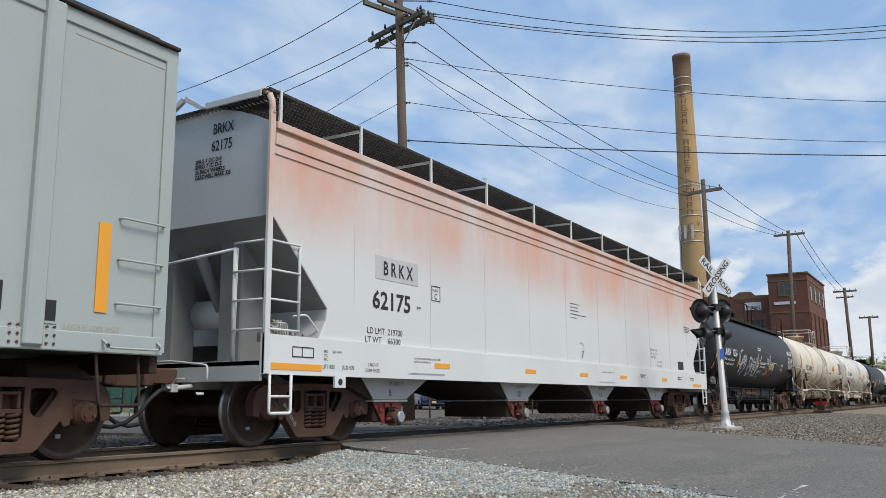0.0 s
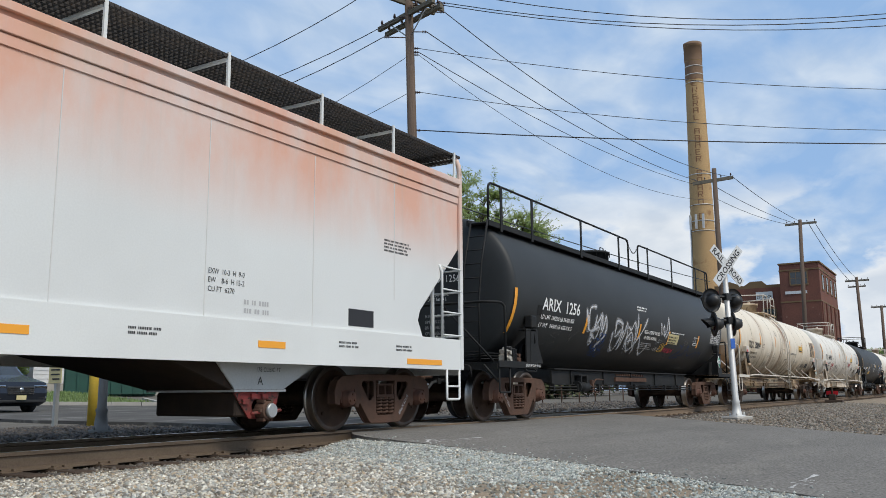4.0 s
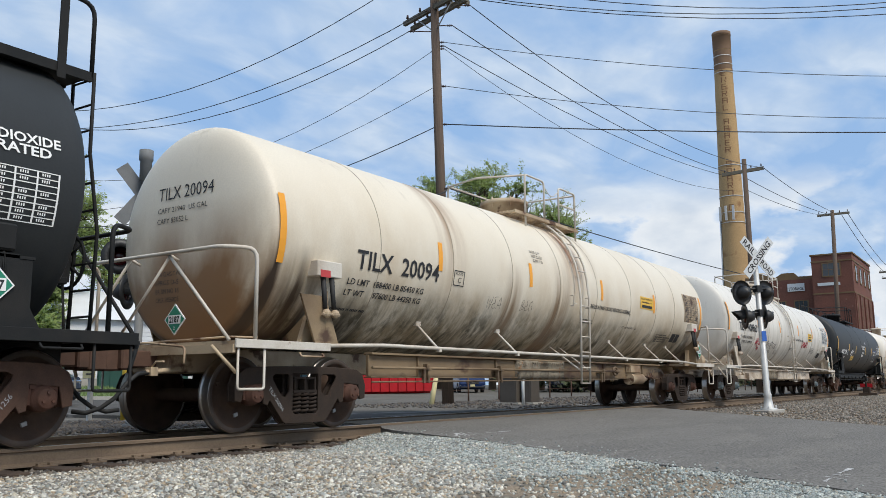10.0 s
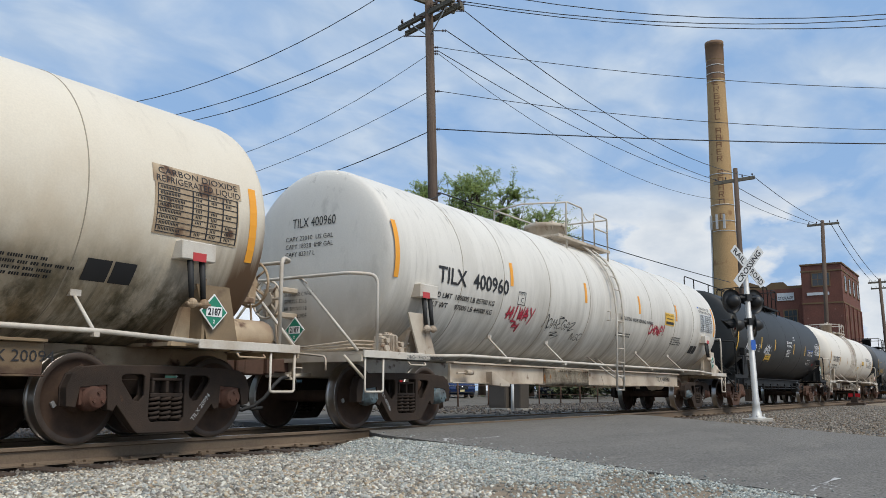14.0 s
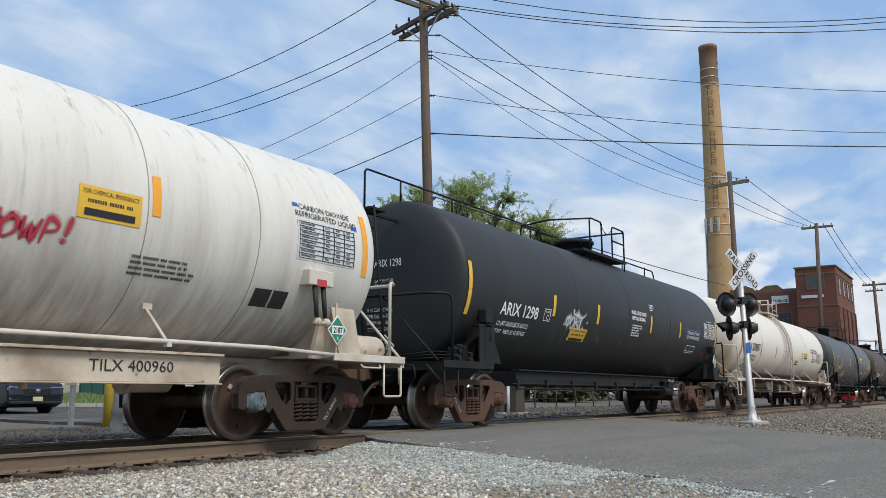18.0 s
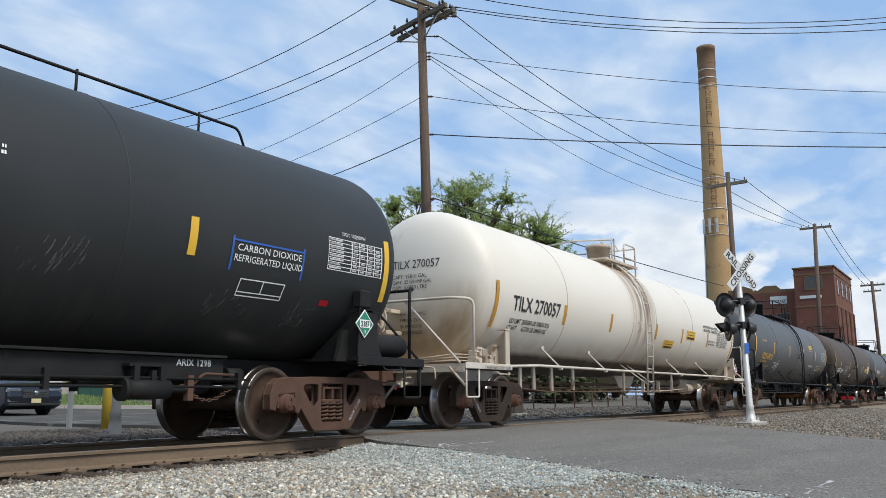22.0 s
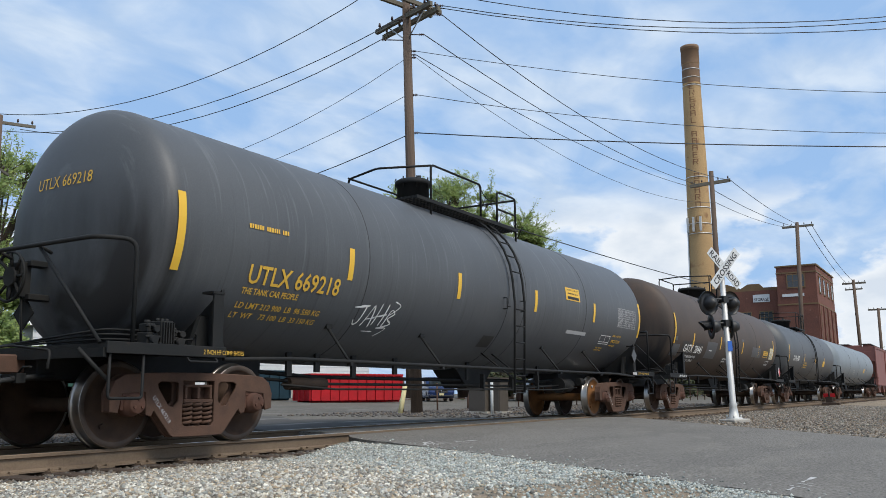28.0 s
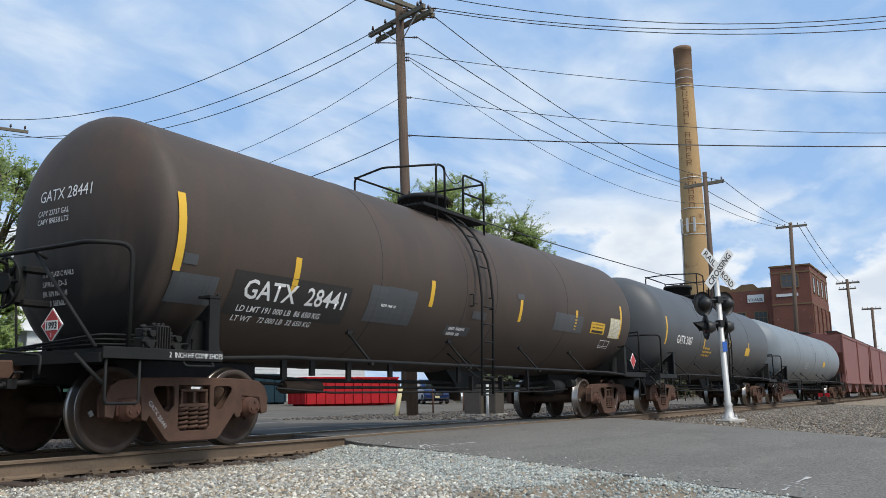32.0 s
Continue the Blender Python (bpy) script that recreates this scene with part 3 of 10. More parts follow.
island_tones(M["brown_stone"], ((1.25, 1.2, 1.15), (0.6, 0.58, 0.56), (1.0, 1.0, 1.0), (1.0, 0.85, 0.7), (0.8, 0.85, 0.88), (1.6, 1.58, 1.5)))
island_tones(M["stone_dark"], ((1.2, 1.15, 1.1), (0.7, 0.7, 0.7), (1.0, 1.0, 1.0), (1.3, 1.15, 1.0), (0.8, 0.8, 0.85)))
island_tones(M["leaf"], ((1.0, 1.0, 1.0), (1.35, 1.25, 0.95), (0.7, 0.78, 0.75), (1.15, 1.1, 1.0)))


# ---- mesh helpers ----
def part(name, src, material, parent=None, label="", at=(0, 0, 0), smooth=False):
    """Links a bmesh or a mesh as ONE object, under a thing or part if given."""
    if isinstance(src, bmesh.types.BMesh):
        me = bpy.data.meshes.new(name)
        src.to_mesh(me)
        src.free()
    else:
        me = src
    if material and not me.materials:
        me.materials.append(M[material])
    if smooth:
        me.polygons.foreach_set("use_smooth", [True] * len(me.polygons))
    ob = new(name, me)
    ob.location = at
    if parent:
        ob.parent = parent
    if label:
        ob["label"] = label
    return ob


def thing(name, label, category, at=(0, 0, 0), group="", kind=""):
    ob = new(name)
    ob.location = at
    ob.empty_display_size = 0.2
    return tagged(ob, label, category, group, kind)


def box(bm, x0, x1, y0, y1, z0, z1):
    v = [bm.verts.new((x, y, z)) for x in (x0, x1) for y in (y0, y1) for z in (z0, z1)]
    for f in ((0, 1, 3, 2), (4, 6, 7, 5), (0, 4, 5, 1), (2, 3, 7, 6), (0, 2, 6, 4), (1, 5, 7, 3)):
        bm.faces.new([v[i] for i in f])
    return v


def bevelled(bm, width=0.01, seg=1):
    bmesh.ops.bevel(bm, geom=bm.edges[:], offset=width, segments=seg, affect="EDGES", profile=0.6)
    return bm


def bar(bm, p0, p1, r, seg=8, r2=None, cap=True):
    p0, p1 = Vector(p0), Vector(p1)
    d = (p1 - p0).normalized()
    u = d.orthogonal().normalized()
    w = d.cross(u)
    r2 = r if r2 is None else r2
    rings = []
    for p, q in ((p0, r), (p1, r2)):
        rings.append([bm.verts.new(p + q * (math.cos(2 * math.pi * i / seg) * u + math.sin(2 * math.pi * i / seg) * w)) for i in range(seg)])
    for i in range(seg):
        j = (i + 1) % seg
        bm.faces.new((rings[0][i], rings[0][j], rings[1][j], rings[1][i])).smooth = seg > 5
    if cap:
        bm.faces.new(rings[0][::-1])
        bm.faces.new(rings[1])


def tube(bm, pts, r, seg=8, closed=False):
    """A pipe through points, with mitred joints."""
    pts = [Vector(p) for p in pts]
    n = len(pts)
    rings, u = [], None
    for i, p in enumerate(pts):
        a = (p - pts[i - 1]).normalized() if (i or closed) else (pts[1] - p).normalized()
        b = (pts[(i + 1) % n] - p).normalized() if (i < n - 1 or closed) else a
        d = (a + b)
        d = d.normalized() if d.length > 1e-6 else a
        if u is None:
            u = d.orthogonal().normalized()
        u = (u - d * u.dot(d))
        u = u.normalized() if u.length > 1e-6 else d.orthogonal().normalized()
        w = d.cross(u)
        k = 1 / max(0.5, math.sqrt(max(0.0, (1 + a.dot(b)) / 2)))
        rings.append([bm.verts.new(p + r * k * (math.cos(2 * math.pi * j / seg) * u + math.sin(2 * math.pi * j / seg) * w)) for j in range(seg)])
    for i in range(n - (0 if closed else 1)):
        A, B = rings[i], rings[(i + 1) % n]
        for j in range(seg):
            k = (j + 1) % seg
            bm.faces.new((A[j], A[k], B[k], B[j])).smooth = True
    if not closed:
        bm.faces.new(rings[0][::-1])
        bm.faces.new(rings[-1])


def rounded(p, q, s, r=0.12, steps=4):
    """Three points with the middle one rounded off."""
    p, q, s = Vector(p), Vector(q), Vector(s)
    a, b = q + (p - q).normalized() * r, q + (s - q).normalized() * r
    return [p] + [((1 - t) ** 2) * a + 2 * t * (1 - t) * q + t * t * b for t in [i / steps for i in range(steps + 1)]] + [s]


def bend(pts, r=0.12):
    """A polyline with every inner corner rounded off."""
    out = [Vector(pts[0])]
    for i in range(1, len(pts) - 1):
        out += rounded(pts[i - 1], pts[i], pts[i + 1], r)[1:-1]
    return out + [Vector(pts[-1])]


def lathe(bm, profile, seg=48, axis="x", closed=False, mat=None):
    """Spins (along, radius) pairs round an axis."""
    rings = []
    for a, r in profile:
        ring = []
        for i in range(seg):
            t = 2 * math.pi * i / seg
            c, s = r * math.cos(t), r * math.sin(t)
            ring.append(bm.verts.new({"x": (a, c, s), "y": (s, a, c), "z": (c, s, a)}[axis]))
        rings.append(ring)
    for k in range(len(rings) - 1):
        for i in range(seg):
            j = (i + 1) % seg
            f = bm.faces.new((rings[k][i], rings[k + 1][i], rings[k + 1][j], rings[k][j]))
            f.smooth = True
            if mat:
                f.material_index = mat(profile[k], profile[k + 1])
    return rings


def plate(outline, holes=(), depth=0.05, bevel=0.0):
    """A mesh cut from a plate: outline and holes as (u, v), in the XY plane, depth along Z on both sides."""
    cu = bpy.data.curves.new("plate", "CURVE")
    cu.dimensions, cu.fill_mode, cu.extrude, cu.bevel_depth, cu.bevel_resolution = "2D", "BOTH", depth / 2, bevel, 1
    for loop in (outline, *holes):
        sp = cu.splines.new("POLY")
        sp.points.add(len(loop) - 1)
        for p, (x, y) in zip(sp.points, loop):
            p.co = (x, y, 0, 1)
        sp.use_cyclic_u = True
    ob = bpy.data.objects.new("plate", cu)
    me = bpy.data.meshes.new_from_object(ob)
    bpy.data.objects.remove(ob)
    me.polygons.foreach_set("use_smooth", [False] * len(me.polygons))
    return me


def text_mesh(body, height, width=None, bold=0.0, align="LEFT"):
    """Letters as a flat mesh in XY with capitals of that height, squeezed to that width."""
    cu = bpy.data.curves.new("text", "FONT")
    cu.body, cu.size, cu.offset, cu.align_x = body, height / 0.7, bold, align
    cu.resolution_u = 2
    ob = bpy.data.objects.new("text", cu)
    me = bpy.data.meshes.new_from_object(ob)
    bpy.data.objects.remove(ob)
    if width and len(me.vertices):
        xs = [v.co.x for v in me.vertices]
        k = width / max(1e-6, max(xs) - min(xs))
        for v in me.vertices:
            v.co.x *= k
    return me


def turned(me, m):
    me.transform(m)
    return me


UPRIGHT = Matrix(((1, 0, 0, 0), (0, 0, -1, 0), (0, 1, 0, 0), (0, 0, 0, 1)))      # XY sheet to a wall that faces -Y
ENDWISE = Matrix(((0, 0, -1, 0), (-1, 0, 0, 0), (0, 1, 0, 0), (0, 0, 0, 1)))     # XY sheet to a wall that faces -X


# ---- the lie of the land ----
def ease(a, b, v):
    """Smooth step from a, where it is 0, to b, where it is 1."""
    t = min(1.0, max(0.0, (v - a) / (b - a)))
    return t * t * (3 - 2 * t)


def land(x, y):
    if y < 7.1:
        a, b = road_edges(y)
        close = 1 - ease(0.1, 1.3, max(a - x, x - b))           # the gravel climbs to the street's edge
        z = -0.085 - 0.042 * min(6.6, 7.1 - y) - 0.125 * ease(5.4, 7.1, y) * (1 - 0.7 * close) + 0.042 * close
        z += 0.03 * ease(19, 26, x) * ease(-12, 3, y)
    else:
        z = -0.255 + 0.035 * ease(8.0, 7.6, y) + 0.155 * ease(10.4, 12.0, y) + 0.62 * ease(22, 60, y)
    return z


def road_z(x, y):
    return max(land(x, y) + 0.012, -0.025 - 0.042 * max(0.0, 7.1 - y)) if y < 10.6 else max(land(x, y) + 0.04, -0.03)


def road_edges(y):
    """Where the crossing street begins and ends along the track, at that distance."""
    d = 6.55 - y
    left = 9.10 - 0.22 * d - 0.022 * d * min(d, 6.0) if d > 0 else 9.10 - 0.32 * d + 0.6 * ease(7.0, 8.0, y)
    right = 19.9 + 0.52 * (y - 7.2)
    if y > 9.4:
        right = min(right, max(16.2, 16.2 + 0.62 * (y - 14.2)) + 3.6 * (1 - ease(9.6, 11.2, y)))
    return left, right


def build_land():
    xs = sorted({*range(-600, 1600, 100), *range(-40, 200, 8), *range(-8, 40, 2), *[i * 0.4 for i in range(8, 30)], *[i * 0.5 for i in range(30, 52)]})
    ys = sorted({*range(-600, 1600, 100), *range(-40, 120, 6), *[i * 0.6 for i in range(-20, 60)]})
    bm = bmesh.new()
    grid = [[bm.verts.new((x, y, land(x, y))) for y in ys] for x in xs]
    for i in range(len(xs) - 1):
        for j in range(len(ys) - 1):
            bm.faces.new((grid[i][j], grid[i + 1][j], grid[i + 1][j + 1], grid[i][j + 1])).smooth = True
    g = part("ground", bm, "gravel")
    g.data.materials.append(M["dirt"])
    for p in g.data.polygons:
        if p.center.y > 10.2:
            p.material_index = 1
    tagged(g, "grey gravel and dirt ground beside the railway", "ground", kind="structure")

    def strip(name, ys, edges, mat, label, height, thick=0.12):
        rnd = random.Random(len(ys))
        bm = bmesh.new()
        rows = []
        for y in ys:
            a, b = edges(y)
            a += rnd.uniform(-0.05, 0.05)
            n = 14
            rows.append([(bm.verts.new((a + (b - a) * i / n, y, height(a + (b - a) * i / n, y)))) for i in range(n + 1)])
        for r, q in zip(rows, rows[1:]):
            for i in range(len(r) - 1):
                bm.faces.new((r[i], r[i + 1], q[i + 1], q[i]))
        edge = [e for e in bm.edges if e.is_boundary]
        low = bmesh.ops.extrude_edge_only(bm, edges=edge)["geom"]
        for v in low:
            if isinstance(v, bmesh.types.BMVert):
                v.co.z -= thick
        return tagged(part(name, bm, mat), label, name, kind="structure")

    near = [-30, -20, -12, -8, -6, -4, -3, -2, -1] + [0.15 * i for i in range(48)] + [7.3, 7.74]
    far = [9.52, 10.4, 11, 12, 14, 16, 18, 20, 23, 26, 30, 36, 44, 60, 90]
    strip("road", near, road_edges, "asphalt", "dark grey asphalt street leading to the crossing", road_z)
    strip("road", [8.06, 8.3, 8.63, 9.0, 9.2], road_edges, "asphalt", "dark asphalt panel between the rails of the crossing", lambda x, y: -0.02)
    strip("road", far, lambda y: (road_edges(y)[0] - 2.0 * ease(12, 20, y), road_edges(y)[1] + 0.4 * math.sin(1.7 * y)), "old_asphalt", "patched grey asphalt street beyond the crossing", road_z)


build_land()


# ---- track ----
def build_track():
    profile = [(-0.07, -0.18), (0.07, -0.18), (0.07, -0.165), (0.012, -0.145), (0.009, -0.045), (0.035, -0.035),
               (0.036, -0.008), (0.028, 0.0), (-0.028, 0.0), (-0.036, -0.008), (-0.035, -0.035), (-0.009, -0.045),
               (-0.012, -0.145), (-0.07, -0.165)]
    track = thing("railway_track", "single railway track of rusty rails on dark timber ties", "railway track", (0, TRACK_Y, 0), kind="structure")
    for side in (-1, 1):
        bm = bmesh.new()
        rings = [[bm.verts.new((x, side * 0.753 + u, v)) for u, v in profile] for x in (-60, 320)]
        n = len(profile)
        for i in range(n):
            f = bm.faces.new((rings[0][i], rings[1][i], rings[1][(i + 1) % n], rings[0][(i + 1) % n]))
            f.material_index = 1 if i == 7 else 0
        ob = part("rail", bm, "rail", track, "rusty steel rail with a polished head")
        ob.data.materials.append(M["railtop"])
    bm = bmesh.new()
    box(bm, -0.115, 0.115, -1.3, 1.3, -0.36, -0.182)
    bevelled(bm, 0.012)
    tie = None
    rnd = random.Random(4)
    bm2 = bmesh.new()
    for sy in (-0.753, 0.753):
        box(bm2, -0.10, 0.10, sy - 0.17, sy + 0.17, -0.186, -0.172)
        for dx in (-0.06, 0.06):
            for dy in (-0.095, 0.095):
                box(bm2, dx - 0.014, dx + 0.014, sy + dy - 0.02, sy + dy + 0.02, -0.172, -0.15)
    spikes = bpy.data.meshes.new("tie_plate")
    bm2.to_mesh(spikes)
    spikes.materials.append(M["rail"])
    x = -10.0
    while x < 110:
        if not 9.95 < x < 20.2:
            if tie is None:
                tie = part("tie", bm, "tie", track)
                ob = tie
            else:
                ob = part("tie", tie.data, None, track)
            ob.location = (x, rnd.uniform(-0.04, 0.04), rnd.uniform(-0.01, 0.004))
            ob.rotation_euler = (0, 0, rnd.uniform(-0.015, 0.015))
            part("tie_plate", spikes, None, track, at=(x, 0, 0))
        x += 0.53


build_track()


def pebble(seed, flat=0.7):
    """A crushed stone: an uneven octahedron."""
    rnd = random.Random(seed)
    vs = [Vector(v) * rnd.uniform(0.75, 1.35) + Vector((rnd.uniform(-.35, .35), rnd.uniform(-.35, .35), rnd.uniform(-.3, .3)))
          for v in ((1, 0, 0), (0, 1, 0), (-1, 0, 0), (0, -1, 0), (0, 0, 1), (0, 0, -1))]
    for v in vs:
        v.z *= flat
    return vs, [(0, 1, 4), (1, 2, 4), (2, 3, 4), (3, 0, 4), (1, 0, 5), (2, 1, 5), (3, 2, 5), (0, 3, 5)]


def scatter(name, spots, size, mat, label, seed=1, squash=0.7):
    """Loose stones as one sheet of real stones."""
    rnd = random.Random(seed)
    shapes = [pebble(seed * 20 + i, squash) for i in range(14)]
    va, fa = [np.array(s[0]) for s in shapes], [np.array(s[1]) for s in shapes]
    V, F, off = [], [], 0
    for x, y, z in spots:
        k = rnd.randrange(14)
        r = size * rnd.choice((0.6, 0.75, 0.9, 1.0, 1.15, 1.4))
        a, b = rnd.uniform(0, 6.28), rnd.uniform(-0.9, 0.9)
        m = np.array((Matrix.Rotation(a, 3, "Z") @ Matrix.Rotation(b, 3, "X"))) * r
        V.append(va[k] @ m.T + (x, y, z + r * 0.15))
        F.append(fa[k] + off)
        off += len(va[k])
    V, F = np.concatenate(V), np.concatenate(F)
    me = bpy.data.meshes.new(name)
    me.vertices.add(len(V)); me.vertices.foreach_set("co", V.astype(np.float32).ravel())
    me.loops.add(F.size); me.loops.foreach_set("vertex_index", F.astype(np.int32).ravel())
    me.polygons.add(len(F)); me.polygons.foreach_set("loop_start", np.arange(0, F.size, 3, dtype=np.int32))
    me.update(calc_edges=True)
    return tagged(part(name, me, mat), label, "gravel", kind="stuff")


# ---- railway wagons ----
R_WHEEL = 0.457
CARS = []          # (thing, place of its middle along the train)
WHEELSETS = []     # (object, place in its bogie)
CACHE = {}


def cached(key, make):
    if key not in CACHE:
        src = make()
        if isinstance(src, bmesh.types.BMesh):
            me = bpy.data.meshes.new(key)
            src.to_mesh(me)
            src.free()
            src = me
        CACHE[key] = src
    return CACHE[key]


def mesh_of(key, material, make):
    me = cached(key + material, make)
    if not me.materials:
        me.materials.append(M[material])
    return me


def wheelset_mesh():
    bm = bmesh.new()
    for s in (-1, 1):
        side = [(0.0, 0.085), (0.55, 0.085), (0.66, 0.10), (0.665, 0.15), (0.70, 0.16), (0.715, 0.36), (0.68, 0.385), (0.678, 0.45), (0.685, 0.484),
                (0.70, 0.487), (0.712, 0.472), (0.722, 0.460), (0.815, R_WHEEL), (0.822, 0.452), (0.823, 0.395), (0.800, 0.380), (0.775, 0.30),
                (0.785, 0.17), (0.815, 0.145), (0.835, 0.14), (0.838, 0.085), (1.10, 0.075)]
        lathe(bm, [(s * a, r) for a, r in side], 40, "y", mat=lambda p, q: 1 if min(p[1], q[1]) > 0.445 else 3 if min(p[1], q[1]) > 0.39 else 0)
    # chalk marks on the plates
    for s in (-1, 1):
        for ang, r in ((0.6, 0.27), (2.4, 0.31), (4.4, 0.24)):
            c = Vector((math.cos(ang) * r, s * 0.792, math.sin(ang) * r))
            vs = box(bm, c.x - 0.028, c.x + 0.028, c.y - 0.012, c.y + 0.012, c.z - 0.02, c.z + 0.02)
            for f in {f for v in vs for f in v.link_faces}:
                f.material_index = 2 if ang > 4 else 0
    bmesh.ops.recalc_face_normals(bm, faces=bm.faces[:])
    return bm


def frame_mesh():
    """Cast side frame: a tapered beam with pedestal jaws, two triangular lightening holes and the spring window."""
    right = [(0.0, .79), (.45, .785), (.80, .775), (1.02, .755), (1.13, .69), (1.185, .56), (1.175, .39), (1.09, .375), (1.05, .57),
             (.735, .595), (.72, .35), (.665, .335), (.625, .40), (.40, .14), (.35, .105), (0.0, .10)]
    out = right + [(-x, z) for x, z in right[-2:0:-1]]
    hole = lambda s: [(s * .285, .68), (s * .325, .705), (s * .54, .705), (s * .59, .675), (s * .58, .62), (s * .43, .425), (s * .355, .41), (s * .285, .48)]
    mid = [(-.24, .715), (.24, .715), (.24, .245), (.20, .20), (-.20, .20), (-.24, .245)]
    bm = bmesh.new()
    for y in (-0.055, 0.055):                           # hollow casting: two webs and a rim between them
        web = turned(plate(out, (hole(1), hole(-1), mid), 0.012, 0.009), Matrix.Translation((0, y, 0)) @ UPRIGHT)
        bm.from_mesh(web)
        bpy.data.meshes.remove(web)
    for loop in (out, mid):
        a, b = [[bm.verts.new((x, y, z)) for x, z in loop] for y in (-0.05, 0.05)]
        for i in range(len(loop)):
            j = (i + 1) % len(loop)
            bm.faces.new((a[i], a[j], b[j], b[i]))
    bmesh.ops.recalc_face_normals(bm, faces=bm.faces[:])
    return bm


def spring_mesh():
    bm = bmesh.new()
    tube(bm, [(0.055 * math.cos(math.pi * i / 5), 0.055 * math.sin(math.pi * i / 5), 0.215 + 0.0049 * i) for i in range(51)], 0.0175, 6)
    return bm


def bearing_mesh():
    bm = bmesh.new()
    lathe(bm, [(-0.06, 0.0), (-0.06, 0.128), (0.03, 0.130), (0.075, 0.116), (0.08, 0.102), (0.13, 0.100), (0.142, 0.085), (0.145, 0.0)], 20, "y")
    for k in range(3):
        a = math.pi / 2 + 2 * math.pi * k / 3
        bar(bm, (0.055 * math.cos(a), 0.135, 0.055 * math.sin(a)), (0.055 * math.cos(a), 0.162, 0.055 * math.sin(a)), 0.018, 6)
    vs = box(bm, -0.135, 0.135, -0.09, 0.055, 0.085, 0.135)
    box(bm, -0.150, -0.118, -0.08, 0.05, -0.06, 0.12)
    box(bm, 0.118, 0.150, -0.08, 0.05, -0.06, 0.12)
    bmesh.ops.recalc_face_normals(bm, faces=bm.faces[:])
    return bm


def bolster_mesh():
    bm = bmesh.new()
    box(bm, -0.20, 0.20, -0.99, 0.99, 0.48, 0.655)
    for s in (-1, 1):                                   # pocketed bolster end in the spring window
        for x0, x1, z0, z1 in ((-0.20, 0.20, 0.635, 0.665), (-0.215, 0.215, 0.462, 0.505), (-0.20, -0.165, 0.505, 0.635), (0.165, 0.20, 0.505, 0.635), (-0.02, 0.02, 0.505, 0.635)):
            box(bm, x0, x1, min(s * 0.99, s * 1.10), max(s * 0.99, s * 1.10), z0, z1)
        box(bm, -0.235, 0.235, min(s * 0.93, s * 1.09), max(s * 0.93, s * 1.09), 0.17, 0.208)
    box(bm, -0.17, 0.17, -0.85, 0.85, 0.60, 0.72)
    for s in (-1, 1):
        box(bm, s * 0.50 - 0.04, s * 0.50 + 0.04, -0.72, 0.72, 0.36, 0.44)
        bar(bm, (s * 0.42, -0.7, 0.41), (s * 0.42, 0.7, 0.41), 0.03, 6)
    bar(bm, (0, 0, 0.70), (0, 0, 0.86), 0.2, 16)
    bevelled(bm, 0.007)
    return bm


def bogie(car, x, steel="rust_truck", wheel="wheel", tag=""):
    b = part("bogie", mesh_of("bolster", steel, bolster_mesh), None, car, "cast steel bogie bolster", (x, 0, 0))
    for s in (-1, 1):
        fr = part("side_frame", mesh_of("side_frame", steel, frame_mesh), None, b, "", (0, s * 1.03, 0))
        for dx in (-0.145, 0.0, 0.145):
            for dy in (-0.03, 0.10):
                part("spring", mesh_of("spring", steel, spring_mesh), None, b, "", (dx, s * (1.03 - dy), 0))
        for dx in (-0.889, 0.889):
            c = part("bearing_cap", mesh_of("bearing", "teal_cap" if "400960" in tag and s < 0 and (x < 0 or dx < 0) else "cap_rust", bearing_mesh), None, b, "round axle bearing cap", (dx, s * 1.03, R_WHEEL))
            if s < 0:
                c.rotation_euler = (0, 0, math.pi)
    if tag:
        ink = text_mesh(tag, 0.05, 0.36)
        arm = Matrix.Translation((-0.66, -1.106, 0.52)) @ Matrix.Rotation(radians(50), 4, "Y") if x < 0 or any(n in tag for n in ("270057", "669218")) else Matrix.Translation((0.36, -1.106, 0.20)) @ Matrix.Rotation(radians(-50), 4, "Y")
        turned(ink, arm @ UPRIGHT)
        part("lettering", ink, "ink_grey", b)
    me = mesh_of("wheelset", wheel, wheelset_mesh)
    if len(me.materials) < 3:
        me.materials.append(M["tread"])
        me.materials.append(M["ink_grey"])
        me.materials.append(M["wheel_rim"])
    for dx in (-0.889, 0.889):
        if dx > 0 and wheel == "wheel_rust":             # only the leading pair is fresh with rust
            me = mesh_of("wheelset", "wheel", wheelset_mesh)
        w = part("wheelset", me, None, b, "pair of steel wheels on an axle", (dx, 0, R_WHEEL))
        WHEELSETS.append((w, dx))
    return b


def coupler_mesh():
    bm = bmesh.new()
    box(bm, -0.05, 0.85, -0.10, 0.10, 0.78, 0.98)
    box(bm, -0.24, 0.0, -0.17, 0.12, 0.74, 1.03)
    box(bm, -0.36, -0.20, -0.16, -0.05, 0.76, 1.01)
    box(bm, -0.30, -0.16, 0.06, 0.20, 0.75, 1.0)
    return bevelled(bm, 0.018)


